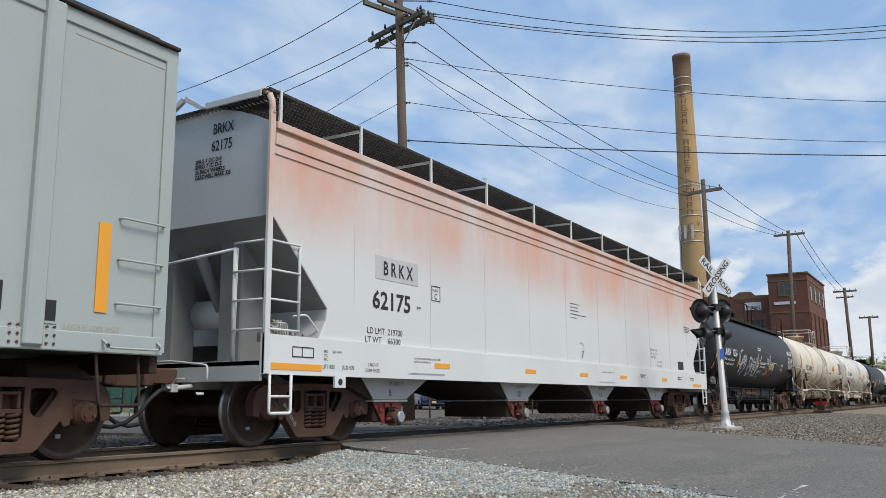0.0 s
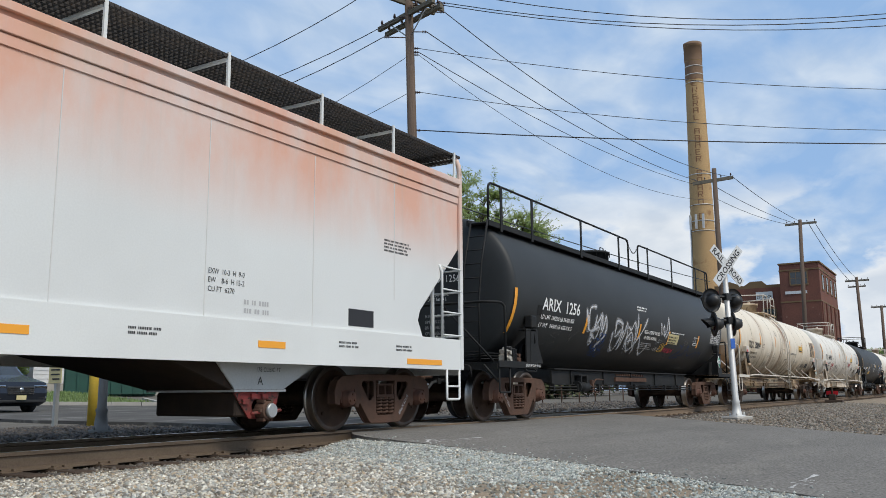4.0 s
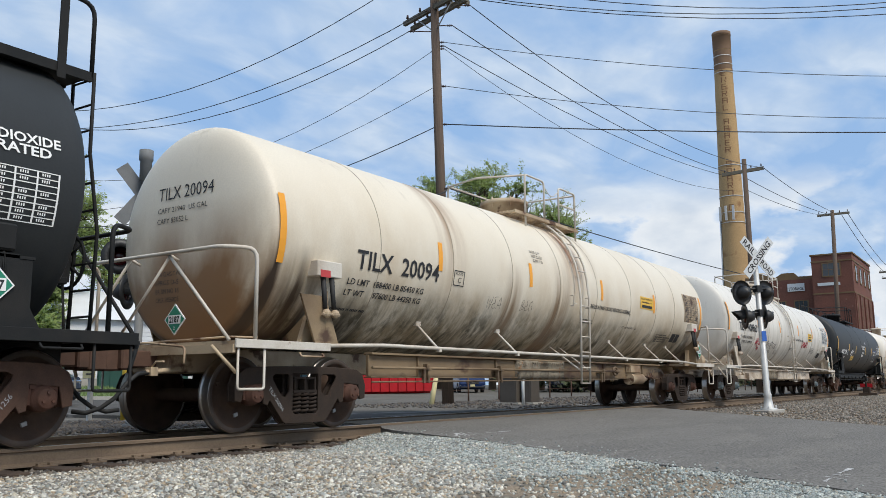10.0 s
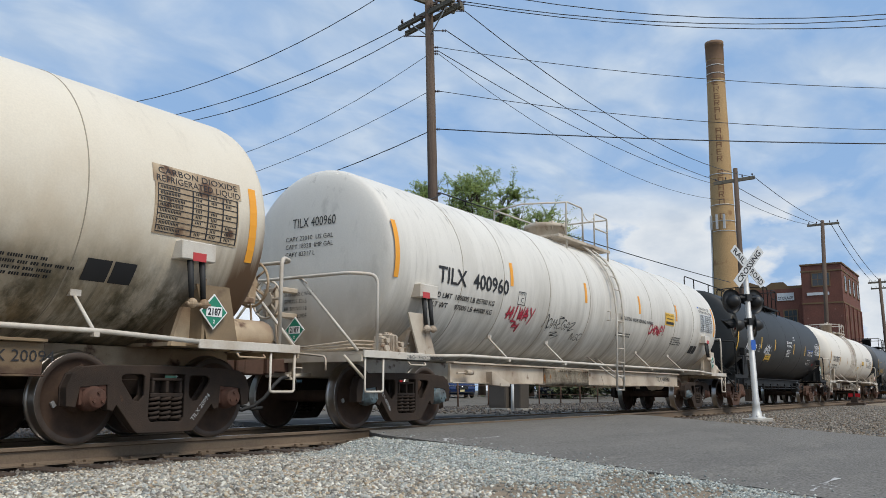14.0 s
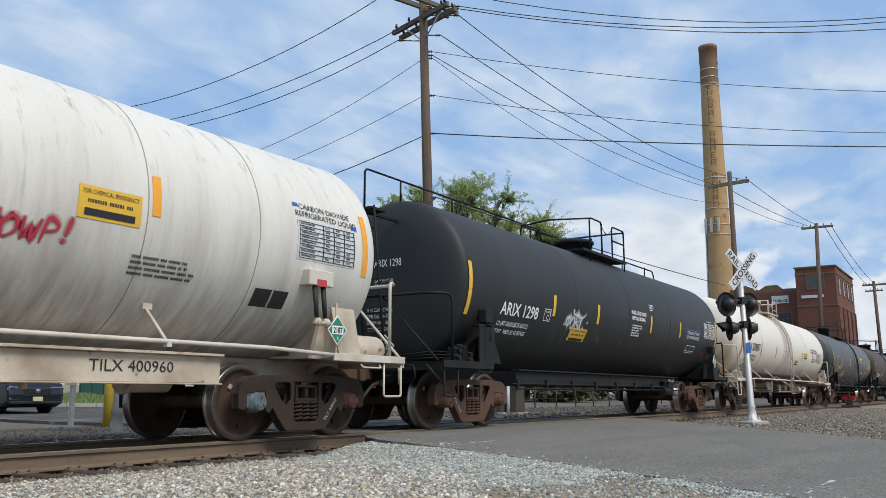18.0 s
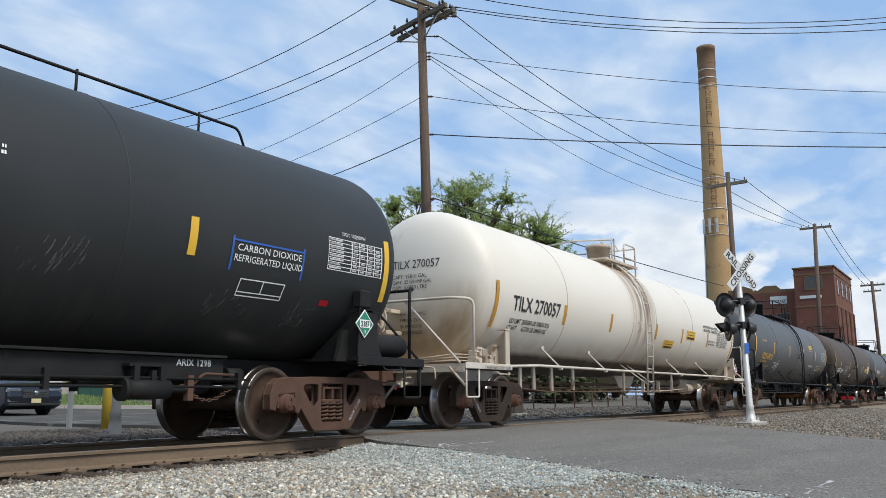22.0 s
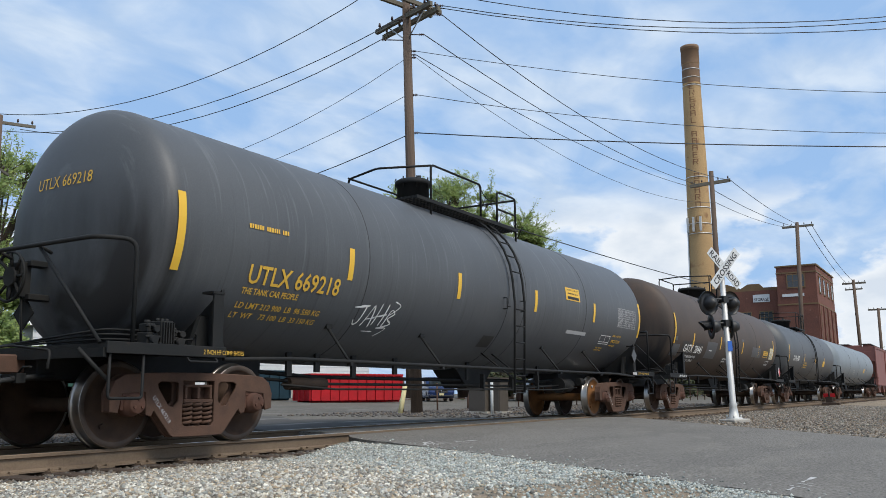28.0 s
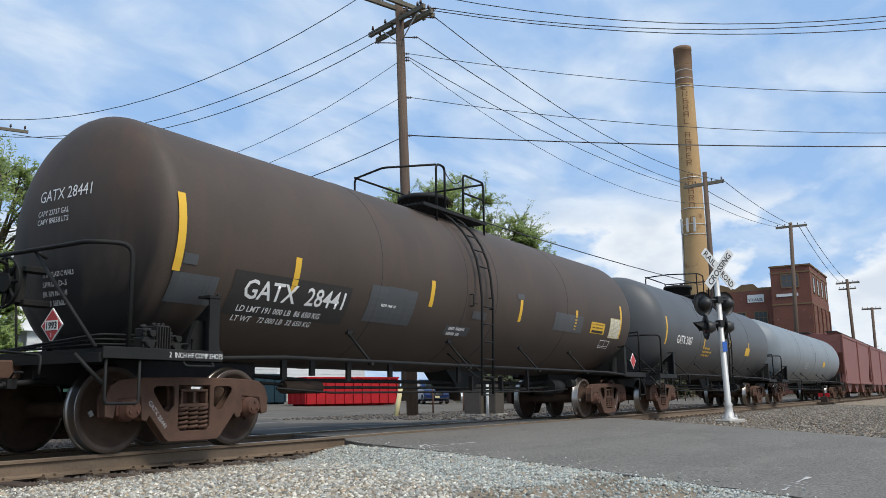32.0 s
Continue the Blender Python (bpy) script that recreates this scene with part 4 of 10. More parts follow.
def end_gear(car, x_end, face, kit, hose_side=-1):
    """Coupler, striker, uncoupling lever, air hose and angle cock; face: -1 for the end towards -X."""
    m = Matrix.Translation((x_end, 0, 0)) @ (Matrix.Identity(4) if face < 0 else Matrix.Rotation(math.pi, 4, "Z"))

    def put(name, bm, mat, label=""):
        ob = part(name, bm, mat, car, label)
        ob.matrix_local = m
        return ob
    ob = part("coupler", mesh_of("coupler", "rust_truck", coupler_mesh), None, car, "rusty knuckle coupler")
    ob.matrix_local = m
    bm = bmesh.new()
    tube(bm, bend([(0.25, 0, 1.04), (0.25, -0.55, 1.04), (0.25, -1.15, 0.98), (0.20, -1.2, 0.80)], 0.06), 0.014, 6)
    put("uncoupling_lever", bm, kit)
    bm = bmesh.new()
    tube(bm, [(0.42, -0.35, 0.72), (0.25, -0.37, 0.70), (0.12, -0.36, 0.60), (0.02, -0.30, 0.44), (-0.10, -0.22, 0.33), (-0.22, -0.13, 0.28), (-0.33, -0.04, 0.30)], 0.026, 8)
    put("air_hose", bm, "rubber", "black rubber air hose")
    bm = bmesh.new()
    bar(bm, (0.36, -0.35, 0.72), (0.85, -0.35, 0.76), 0.03, 8)
    box(bm, 0.40, 0.50, -0.40, -0.30, 0.68, 0.78)
    tube(bm, [(0.45, -0.35, 0.78), (0.45, -0.42, 0.84), (0.45, -0.56, 0.84)], 0.011, 6)
    put("angle_cock", bm, kit)


ZC, RT = 2.45, 1.46      # height of the tank's axis, its radius


def head_x(half, depth, r, power):
    return half + depth * max(0.0, 1 - (r / RT) ** power) ** (1 / power)


def on_tank(me, x, z, lift=0.007, radius=RT):
    """Wraps a flat XY sheet round the near side of a tank: its origin at x, height z."""
    a0 = math.asin(max(-1, min(1, (z - ZC) / radius)))
    for v in me.vertices:
        a = a0 + v.co.y / radius
        r = radius + lift + v.co.z
        v.co = (x + v.co.x, -r * math.cos(a), ZC + r * math.sin(a))
    me.update()
    return me


def panel(w, h, lift=0.0, n=6):
    """A flat sheet with its top left corner at the origin, cut in rows so that it can bend."""
    bm = bmesh.new()
    rows = [[bm.verts.new((x, -h * i / n, lift)) for x in (0, w)] for i in range(n + 1)]
    for a, b in zip(rows, rows[1:]):
        bm.faces.new((a[0], b[0], b[1], a[1]))
    me = bpy.data.meshes.new("panel")
    bm.to_mesh(me)
    bm.free()
    return me


def letter(car, body, x, z, height, width, ink="ink_black", lift=0.0095, bold=0.0):
    me = text_mesh(body, height, width, bold)
    n = int(height / 0.045)
    if n:                                # cut in rows so that tall letters hug the shell
        bm = bmesh.new()
        bm.from_mesh(me)
        for k in range(n + 1):
            bmesh.ops.bisect_plane(bm, geom=bm.verts[:] + bm.edges[:] + bm.faces[:], plane_co=(0, height * k / (n + 1) + 0.002, 0), plane_no=(0, 1, 0))
        bm.to_mesh(me)
        bm.free()
    part("lettering", on_tank(me, x, z, lift), ink, car)


def stripe(car, x, z_top, height, width=0.10, mat="orange", name="reflective_stripe", label="orange reflective stripe"):
    part(name, on_tank(panel(width, height), x, z_top, 0.006), mat, car, label)


LETTERS = {}          # hand-drawn strokes in a unit box
LETTERS["A"] = [[(0, 0), (.45, 1), (.9, 0)], [(.1, .35), (1.0, .45)]]
LETTERS["B"] = [[(.1, 0), (.2, 1), (.8, .85), (.3, .52), (.95, .25), (.1, 0)]]
LETTERS["C"] = [[(1, .85), (.5, 1), (0, .5), (.4, 0), (1, .2)]]
LETTERS["E"] = [[(.9, .95), (.2, .85), (.6, .52), (.1, .3), (.4, 0), (1, .15)]]
LETTERS["G"] = [[(.95, .85), (.45, 1), (0, .45), (.45, 0), (.9, .2), (.85, .5), (.5, .45)]]
LETTERS["H"] = [[(.1, 1), (.05, 0)], [(.9, 1), (.85, 0)], [(-.3, .35), (1.1, .55)]]
LETTERS["I"] = [[(.5, 1), (.4, 0)]]
LETTERS["J"] = [[(.1, .95), (1.0, 1.0)], [(.7, 1), (.65, .2), (.3, 0), (0, .25)]]
LETTERS["M"] = [[(0, 0), (.2, 1), (.5, .3), (.8, 1), (1, 0)]]
LETTERS["N"] = [[(0, 0), (.15, 1), (.8, .05), (1, 1)]]
LETTERS["O"] = [[(.5, 1), (.05, .6), (.3, 0), (.9, .3), (.8, .85), (.4, 1)]]
LETTERS["P"] = [[(.15, 0), (.25, 1), (.9, .85), (.85, .55), (.2, .45)]]
LETTERS["R"] = [[(.1, 0), (.2, 1), (.9, .8), (.3, .5), (1, 0)]]
LETTERS["T"] = [[(0, .9), (1.1, 1)], [(.55, 1), (.45, 0)]]
LETTERS["W"] = [[(0, 1), (.2, 0), (.5, .75), (.75, 0), (1, 1)]]
LETTERS["Y"] = [[(0, 1), (.5, .5)], [(1, 1), (.3, -.3)]]
LETTERS["!"] = [[(.5, 1), (.4, .3)], [(.38, .08), (.36, 0)]]
LETTERS["7"] = [[(0, .95), (1, 1), (.3, 0)]]
LETTERS["-"] = [[(0, .5), (1, .55)]]


def hand(word, x, y, w, h, slant=0.15, seed=1):
    """Strokes of a quickly sprayed word: x and the height round the tank of its lower left corner, its size."""
    rnd = random.Random(seed)
    step = w / len(word)
    out = []
    for k, c in enumerate(word):
        dy, grow = rnd.uniform(-.08, .08) * h, rnd.uniform(0.9, 1.15)
        for line in LETTERS[c]:
            out.append([(x + step * (k + 0.86 * u) + slant * h * v, y + dy + h * grow * v) for u, v in line])
    return out


def loops(x, y, w, h, n, seed):
    """Overlapping round scribbles."""
    rnd = random.Random(seed)
    out = []
    for k in range(n):
        cx, cy, r = x + w * rnd.random(), y + h * rnd.random(), h * rnd.uniform(0.12, 0.24)
        a = rnd.uniform(0, 6.28)
        out.append([(cx + r * math.cos(a + 1.1 * i) * (1 + 0.1 * i), cy + r * math.sin(a + 1.1 * i)) for i in range(6)])
    return out


def ribbon(bm, pts, r, wobble=0.3):
    """A soft round-ended stroke of varying width through a few points, in the XY plane."""
    fine = []
    for i in range(len(pts) - 1):
        p0, p1 = Vector(pts[max(0, i - 1)]), Vector(pts[i])
        p2, p3 = Vector(pts[i + 1]), Vector(pts[min(len(pts) - 1, i + 2)])
        n = max(4, min(9, int((p2 - p1).length / 0.05)))
        for s in range(n):
            t = s / n
            fine.append(0.5 * ((2 * p1) + (p2 - p0) * t + (2 * p0 - 5 * p1 + 4 * p2 - p3) * t * t + (3 * p1 - p0 - 3 * p2 + p3) * t ** 3))
    fine.append(Vector(pts[-1]))
    rows = []
    m = len(fine)
    for i, p in enumerate(fine):
        q = fine[min(i + 1, m - 1)] - fine[max(i - 1, 0)]
        q = q.normalized() if q.length else Vector((1, 0))
        k = r * (1 - wobble / 2 + wobble * math.sin(0.35 * i + 11 * p.x)) * (0.6 if i in (0, m - 1) else 1)
        if i == 0:
            p = p - q * r * 0.5
        if i == m - 1:
            p = p + q * r * 0.5
        rows.append((bm.verts.new((p.x - q.y * k, p.y + q.x * k, 0)), bm.verts.new((p.x + q.y * k, p.y - q.x * k, 0))))
    for a, b in zip(rows, rows[1:]):
        bm.faces.new((a[0], a[1], b[1], b[0]))


def strokes(car, paths, ink, r=0.022, haze="", lift=0.008):
    """Sprayed strokes on the tank's side; points are x and the height round the shell from its middle line."""
    layers = [(ink, r, lift, "sprayed graffiti")]
    if haze:
        layers += [(haze, r * k, lift - 0.0009 * (i + 1), "soft overspray") for i, k in enumerate((1.5, 2.0, 2.6, 3.3))]
    for mat, rr, up, label in layers:
        bm = bmesh.new()
        for pts in paths:
            ribbon(bm, pts, rr)
        me = bpy.data.meshes.new("graffiti")
        bm.to_mesh(me)
        bm.free()
        part("graffiti", on_tank(me, 0.0, ZC, up), mat, car, label)


def data_table(car, x, z, w, h, ink, rows=7, cols=3, ground=None, title=True, seed=1):
    """A stencilled test table: a frame, rules, and bars for writing too small to read."""
    if ground:
        part("data_panel", on_tank(panel(w + 0.06, h + 0.06), x - 0.03, z + 0.03, 0.005), ground, car, "stencilled data panel")
    rnd = random.Random(seed)
    bm = bmesh.new()

    def rule(x0, x1, y0, y1):
        n = max(1, int(abs(y1 - y0) / 0.12) + 1)
        last = None
        for i in range(n + 1):
            y = y0 + (y1 - y0) * i / n
            now = [bm.verts.new((x0, y, 0)), bm.verts.new((x1, y, 0))]
            if last:
                bm.faces.new((last[0], now[0], now[1], last[1]))
            last = now
    t = 0.009
    for i in range(rows + 1):
        y = -h * i / rows
        rule(0, w, y, y - t)
    for c in [0] + [0.42 + 0.58 * k / cols for k in range(cols)] + [1.0]:
        rule(w * c - (t if c else 0), w * c + t, 0, -h - t)
    for i in range(rows):
        y = -h * (i + 0.3) / rows
        u = w * 0.03
        while u < w * rnd.uniform(0.2, 0.38):
            rule(u, u + 0.012, y, y - h / rows * 0.42)
            u += 0.02
        for k in range(cols):
            if rnd.random() < 0.8:
                a = w * (0.42 + 0.58 * (k + 0.2) / cols)
                for q in range(4):
                    rule(a + 0.022 * q, a + 0.022 * q + 0.012, y, y - h / rows * 0.42)
    me = bpy.data.meshes.new("table")
    bm.to_mesh(me)
    bm.free()
    part("data_table", on_tank(me, x, z, 0.010), ink, car, "table of small test dates")


def small_print(car, x, z, w, lines, ink, pitch=0.07, seed=1, flat_y=None):
    """Writing too small to read: plain bars."""
    rnd = random.Random(seed)
    bm = bmesh.new()
    for i in range(lines):
        u, end = 0.0, w * rnd.uniform(0.7, 1.0)
        while u < end:
            for _ in range(rnd.randint(2, 8)):
                k, top = pitch * rnd.uniform(0.22, 0.36), -i * pitch
                bm.faces.new([bm.verts.new(c) for c in ((u, top, 0), (u, top - pitch * 0.55, 0), (u + k, top - pitch * 0.55, 0), (u + k, top, 0))])
                u += k + pitch * 0.13
                if u > end:
                    break
            u += pitch * 0.4
    me = bpy.data.meshes.new("print")
    bm.to_mesh(me)
    bm.free()
    if flat_y is None:
        on_tank(me, x, z, 0.008)
    else:
        turned(me, Matrix.Translation((x, flat_y, z)) @ UPRIGHT)
    part("small_lettering", me, ink, car)


def placard(car, x, y, z, number, colour, face="side", size=0.135, rim="ink_white"):
    """A diamond hazard placard on its holder."""
    turn = UPRIGHT if face == "side" else ENDWISE
    dia = lambda s: [(0, s), (s, 0), (0, -s), (-s, 0)]
    m = Matrix.Translation((x, y, z)) @ turn
    p = part("placard", turned(plate(dia(size * 1.42), (), 0.012), m), rim, car, "diamond hazard placard")
    part("field", turned(plate(dia(size * 1.27), (), 0.006), m @ Matrix.Translation((0, 0, 0.006))), colour, p)
    if not number:
        return                       # an empty holder
    k = size
    part("number_field", turned(plate([(-k * .82, -k * .40), (k * .82, -k * .40), (k * .82, k * .40), (-k * .82, k * .40)], (), 0.006), m @ Matrix.Translation((0, 0, 0.010))), "ink_white", p)
    part("lettering", turned(text_mesh(number, k * 0.54, k * 1.36, 0.004, "CENTER"), m @ Matrix.Translation((0, -k * 0.27, 0.015))), "ink_black", p)
    part("lettering", turned(text_mesh("2" if colour == "green_card" else "3", k * 0.28, None, 0.002, "CENTER"), m @ Matrix.Translation((0, -k * 0.92, 0.012))), "ink_white", p)


def head_text(car, body, y, z, height, width, half, depth, power, ink, bold=0.0):
    """Letters on the tank end that faces -X, reading from y towards -y."""
    me = text_mesh(body, height, width, bold)
    for v in me.vertices:
        yy, zz = y - v.co.x, z + v.co.y
        r = math.hypot(yy, zz - ZC)
        v.co = (-head_x(half, depth, r, power) - 0.008, yy, zz)
    part("lettering", me, ink, car)


def control_valve(car, x, y, z, kit, worn):
    """Air brake control valve: a finned pipe bracket between two bolted valve bodies, with pipes and a release lever."""
    bm = bmesh.new()
    box(bm, x + 0.19, x + 0.36, y - 0.10, y + 0.10, z, z + 0.27)
    bevelled(bm, 0.012)
    for k in range(5):
        box(bm, x + 0.20 + 0.034 * k, x + 0.212 + 0.034 * k, y - 0.125, y - 0.098, z + 0.03, z + 0.25)
    for k in range(3):
        bar(bm, (x + 0.22 + 0.06 * k, y, z + 0.26), (x + 0.22 + 0.06 * k, y, z + 0.30), 0.02, 8)
    valve = part("brake_valve", bm, "signal_black" if worn else kit, car, "air brake control valve")
    for x0, w, h, mat, seed in ((x, 0.19, 0.26, "valve_white" if worn else kit, 1), (x + 0.36, 0.17, 0.20, "rust_truck" if worn else kit, 2)):
        rnd = random.Random(seed)
        bm = bmesh.new()
        box(bm, x0 + 0.02, x0 + w - 0.02, y - 0.09, y + 0.09, z + 0.02, z + h * 0.55)
        box(bm, x0 + 0.035, x0 + w - 0.05, y - 0.075, y + 0.08, z + h * 0.55, z + h * 0.9)
        box(bm, x0, x0 + w, y - 0.105, y - 0.07, z + h * 0.30, z + h * 0.42)
        bevelled(bm, 0.010)
        bar(bm, (x0 + w * 0.4, y - 0.15, z + h * 0.25), (x0 + w * 0.4, y - 0.08, z + h * 0.25), 0.045, 12)
        bar(bm, (x0 + w * 0.6, y - 0.13, z + h * 0.68), (x0 + w * 0.6, y - 0.07, z + h * 0.68), 0.035, 12)
        bar(bm, (x0 + w * 0.45, y, z + h * 0.9), (x0 + w * 0.45, y, z + h * 1.05), 0.04, 10, 0.03)
        for k in range(6):
            u, v = x0 + w * (0.1 + 0.16 * k), z + h * (0.12 if k % 2 else 0.78)
            bar(bm, (u, y - 0.125, v), (u, y - 0.07, v), 0.012, 6)
        part("valve_body", bm, mat, valve, "bolted valve casting")
    bm = bmesh.new()
    tube(bm, bend([(x + 0.50, y - 0.02, z + 0.08), (x + 0.62, y - 0.03, z + 0.09), (x + 0.74, y - 0.03, z + 0.10), (x + 0.74, y - 0.03, z + 0.01)], 0.03), 0.012, 6)
    box(bm, x + 0.71, x + 0.77, y - 0.06, y, z, z + 0.13)
    tube(bm, [(x + 0.72, y - 0.05, z + 0.13), (x + 0.66, y - 0.09, z + 0.16)], 0.01, 6)
    part("release_lever", bm, kit, valve)


FRONT = {}
RAIL_Z = 1.085            # height of the pipe rail
STRUTS = {"20094": (-4.9, -2.5, 2.42, 4.62, 6.1), "400960": (-4.85, -2.6, 2.3, 4.7), "270057": (-5.5, -3.2, 2.1, 4.82),
          "669218": (-4.48, -2.13, 2.4, 4.6), "28441": (-3.75, -0.98, 1.75, 4.2)}
LOW_RAIL = {"669218": 0.98, "28441": 1.04}
PALE = {"cream_kit": "pale_rail", "white_kit": "pale_rail"}      # rails are cleaner than the decks


def tank_car(name_label, xc, axles, half, tank, kit, ink, mark, lines, through_sill=False, depth=0.62, power=2.3, steel="rust_truck",
             ladder_x=None, seams=(), coupled=(0, 0), tag="", platform=True, rear_wheel="wheel", side_rail=True, head_marks=(), bracket=False, gap=None, left=1.2, rail=4.63):
    car = thing("tank_car", name_label, "tank wagon", (xc, TRACK_Y, 0), "wagons of the freight train")
    CARS.append((car, xc))
    a = [v - xc for v in axles]
    front, rear = (a[0] + a[1]) / 2, (a[2] + a[3]) / 2
    bogie(car, front, steel, "wheel", tag)
    bogie(car, rear, steel, rear_wheel, tag)
    # shell, lathed with rounded heads
    front_half = half - {"1256": 0.16, "20094": 0.10, "400960": 0.12, "1298": 0.19, "270057": 0.12, "669218": 0.12, "28441": 0.16}.get(mark.split()[-1] if mark else "", 0.0)
    FRONT[car.name] = front_half
    prof = []
    for i in range(13):
        r = RT * math.sin(math.pi / 2 * i / 12)
        prof.append((head_x(0.0, depth, r, power), max(r, 0.001)))
    body = [(-front_half, RT)]
    body.append((half, RT))
    bm = bmesh.new()
    lathe(bm, [(-front_half - x, r) for x, r in prof[:-1]] + body + [(half + x, r) for x, r in prof[:-1][::-1]], 72, "x")
    bmesh.ops.translate(bm, verts=bm.verts[:], vec=(0, 0, ZC))
    bmesh.ops.recalc_face_normals(bm, faces=bm.faces[:])
    part("tank", bm, tank, car)
    for s in sorted(seams):
        bm = bmesh.new()
        lathe(bm, [(s - 0.006, RT + 0.001), (s - 0.005, RT + 0.005), (s + 0.005, RT + 0.005), (s + 0.006, RT + 0.001)], 72, "x")
        bmesh.ops.translate(bm, verts=bm.verts[:], vec=(0, 0, ZC))
        part("seam", bm, "seam_soft" if kit == "black_kit" else "seam_line", car)
    x0, x1 = a[0] - 0.66, a[3] + 0.66
    c0, c1 = coupled[0] - xc, coupled[1] - xc
    end_gear(car, c0, -1, kit)
    end_gear(car, c1, 1, kit)
    # sills, decks, saddles
    bm = bmesh.new()
    if through_sill:
        box(bm, x0 + 0.05, x1 - 0.05, -0.36, 0.36, 0.72, 1.02)
    else:
        box(bm, x0 + 0.05, a[1] + 0.9, -0.32, 0.32, 0.72, 1.02)
        part("sill", bevelled(bm, 0.012), kit, car)
        bm = bmesh.new()
        box(bm, a[2] - 0.9, x1 - 0.05, -0.32, 0.32, 0.72, 1.02)
    bevelled(bm, 0.012)
    part("sill", bm, kit, car)
    if through_sill:
        low = 0.74 if "1298" in mark else 0.68
        s0, s1 = a[1] + 0.95, a[2] - 0.95
        if kit != "black_kit":
            s0, s1 = a[1] + 0.55, a[2] - 0.45
        for y0, y1, z0, z1, nm in ((-0.95, -0.90, low, 0.98, "side_sill"), (-1.00, -0.86, low - 0.02, low - 0.002, "sill_flange"), (-1.02, -0.86, 0.985, 1.015, "sill_flange")):
            bm = bmesh.new()
            box(bm, s0, s1, y0, y1, z0, z1)
            part(nm, bevelled(bm, 0.004), "cream_sill" if kit == "cream_kit" else kit, car)
        if "1298" not in mark and kit != "white_kit":
            for k in range(5):
                bm = bmesh.new()
                x = s0 + (s1 - s0) * (k + 0.5) / 5
                box(bm, x - 0.012, x + 0.012, -0.985, -0.952, low, 0.98)
                part("sill_stiffener", bm, "cream_sill" if kit == "cream_kit" else kit, car)
        bm = bmesh.new()
        for k in range(16):
            box(bm, -1.05 + 0.13 * k, -0.98 + 0.13 * k, -0.975, -0.952, 0.90, 0.95)
        box(bm, -1.15, 1.15, -0.99, -0.952, 0.76, 0.86)
        if "1256" in mark:
            part("hatch_frame", bm, "rust_truck", car, "rusty vent frame in the sill")
        bm = bmesh.new()
        for z in ((0.74, 0.65) if "1298" in mark else (0.62, 0.56)):
            tube(bm, [(a[1] + 0.6, -1.05, z), (a[2] - 0.6, -1.05, z)], 0.016, 6)
        for k in range(9):
            x = a[1] + 0.8 + (a[2] - a[1] - 1.6) * k / 8
            box(bm, x - 0.03, x + 0.03, -1.08, -1.02, 0.62 if "1298" in mark else 0.53, 0.82 if "1298" in mark else 0.69)
        if kit == "black_kit":
            part("brake_rod", bm, kit, car)
            sill_gear(car, -3.66 if "1256" in mark else 3.37, kit)
        else:
            bm.free()
            centre_fittings(car, a, kit, mark)
    for face, ax in ((-1, a[0]), (1, a[3])):
        xa, xb = ax + face * 0.68, ax - face * 0.88
        lo, hi = min(xa, xb), max(xa, xb)
        bm = bmesh.new()
        box(bm, lo, hi, -1.50, 1.50, 1.015, 1.055)
        box(bm, xa - 0.02, xa + 0.02, -1.49, 1.49, 0.92, 1.012)
        part("end_deck", bm, kit, car, "steel end platform")
        for s in (-1, 1):
            bm = bmesh.new()
            box(bm, lo, hi, s * 1.51 - 0.015, s * 1.51 + 0.015, 0.955 if kit == "black_kit" else 0.975, 1.072)
            part("deck_edge", bevelled(bm, 0.004), PALE.get(kit, kit), car)
        # saddle between the deck and the tank
        for s in (-1, 1):
            web = [(-0.30, 0), (0.26, 0), (0.10, 0.42), (-0.16, 0.42)]
            me = turned(plate([(face * u, v) for u, v in web][::-1 if face > 0 else 1], (), 0.06), Matrix.Translation((xb + face * 0.10, s * 1.28, 1.0)) @ UPRIGHT)
            part("saddle", me, kit, car)
            bm = bmesh.new()
            xs = xb + face * 0.06
            tri = [(-1.50 * -s, 1.03), (-1.50 * -s, 1.72), (-1.38 * -s, 1.62), (-0.7 * -s, 1.10), (-0.7 * -s, 1.03)]
            v0 = [bm.verts.new((xs - 0.02, y, z)) for y, z in tri]
            v1 = [bm.verts.new((xs + 0.02, y, z)) for y, z in tri]
            bm.faces.new(v0); bm.faces.new(v1[::-1])
            for i in range(5):
                bm.faces.new((v0[i], v0[(i + 1) % 5], v1[(i + 1) % 5], v1[i]))
            wide = 0.38 if through_sill else 0.13
            if bracket:                                 # leaning plate from the deck up to the tank's side
                lean = ((0.19, 1.04), (-0.24, 1.04), (0.0, 1.66), (0.45, 1.66)) if face < 0 else ((0.50, 1.04), (0.06, 1.04), (-0.10, 1.66), (0.36, 1.66))
                c0_, c1_ = [[bm.verts.new((xs + face * u, s * (y - 0.02 * (z > 1.5)), z)) for u, z in lean] for y in (1.505, 1.478)]
                bm.faces.new(c0_); bm.faces.new(c1_[::-1])
                for i in range(4):
                    bm.faces.new((c0_[i], c0_[(i + 1) % 4], c1_[(i + 1) % 4], c1_[i]))
            else:
                box(bm, min(xs + face * 0.02, xs + face * wide), max(xs + face * 0.02, xs + face * wide), s * 1.49 - 0.012, s * 1.49 + 0.012, 1.05, 1.66)
                box(bm, min(xs - face * 0.02, xs + face * (wide + 0.02)), max(xs - face * 0.02, xs + face * (wide + 0.02)), s * 1.42 - 0.09, s * 1.42 + 0.09, 1.662, 1.69)
            bmesh.ops.recalc_face_normals(bm, faces=bm.faces[:])
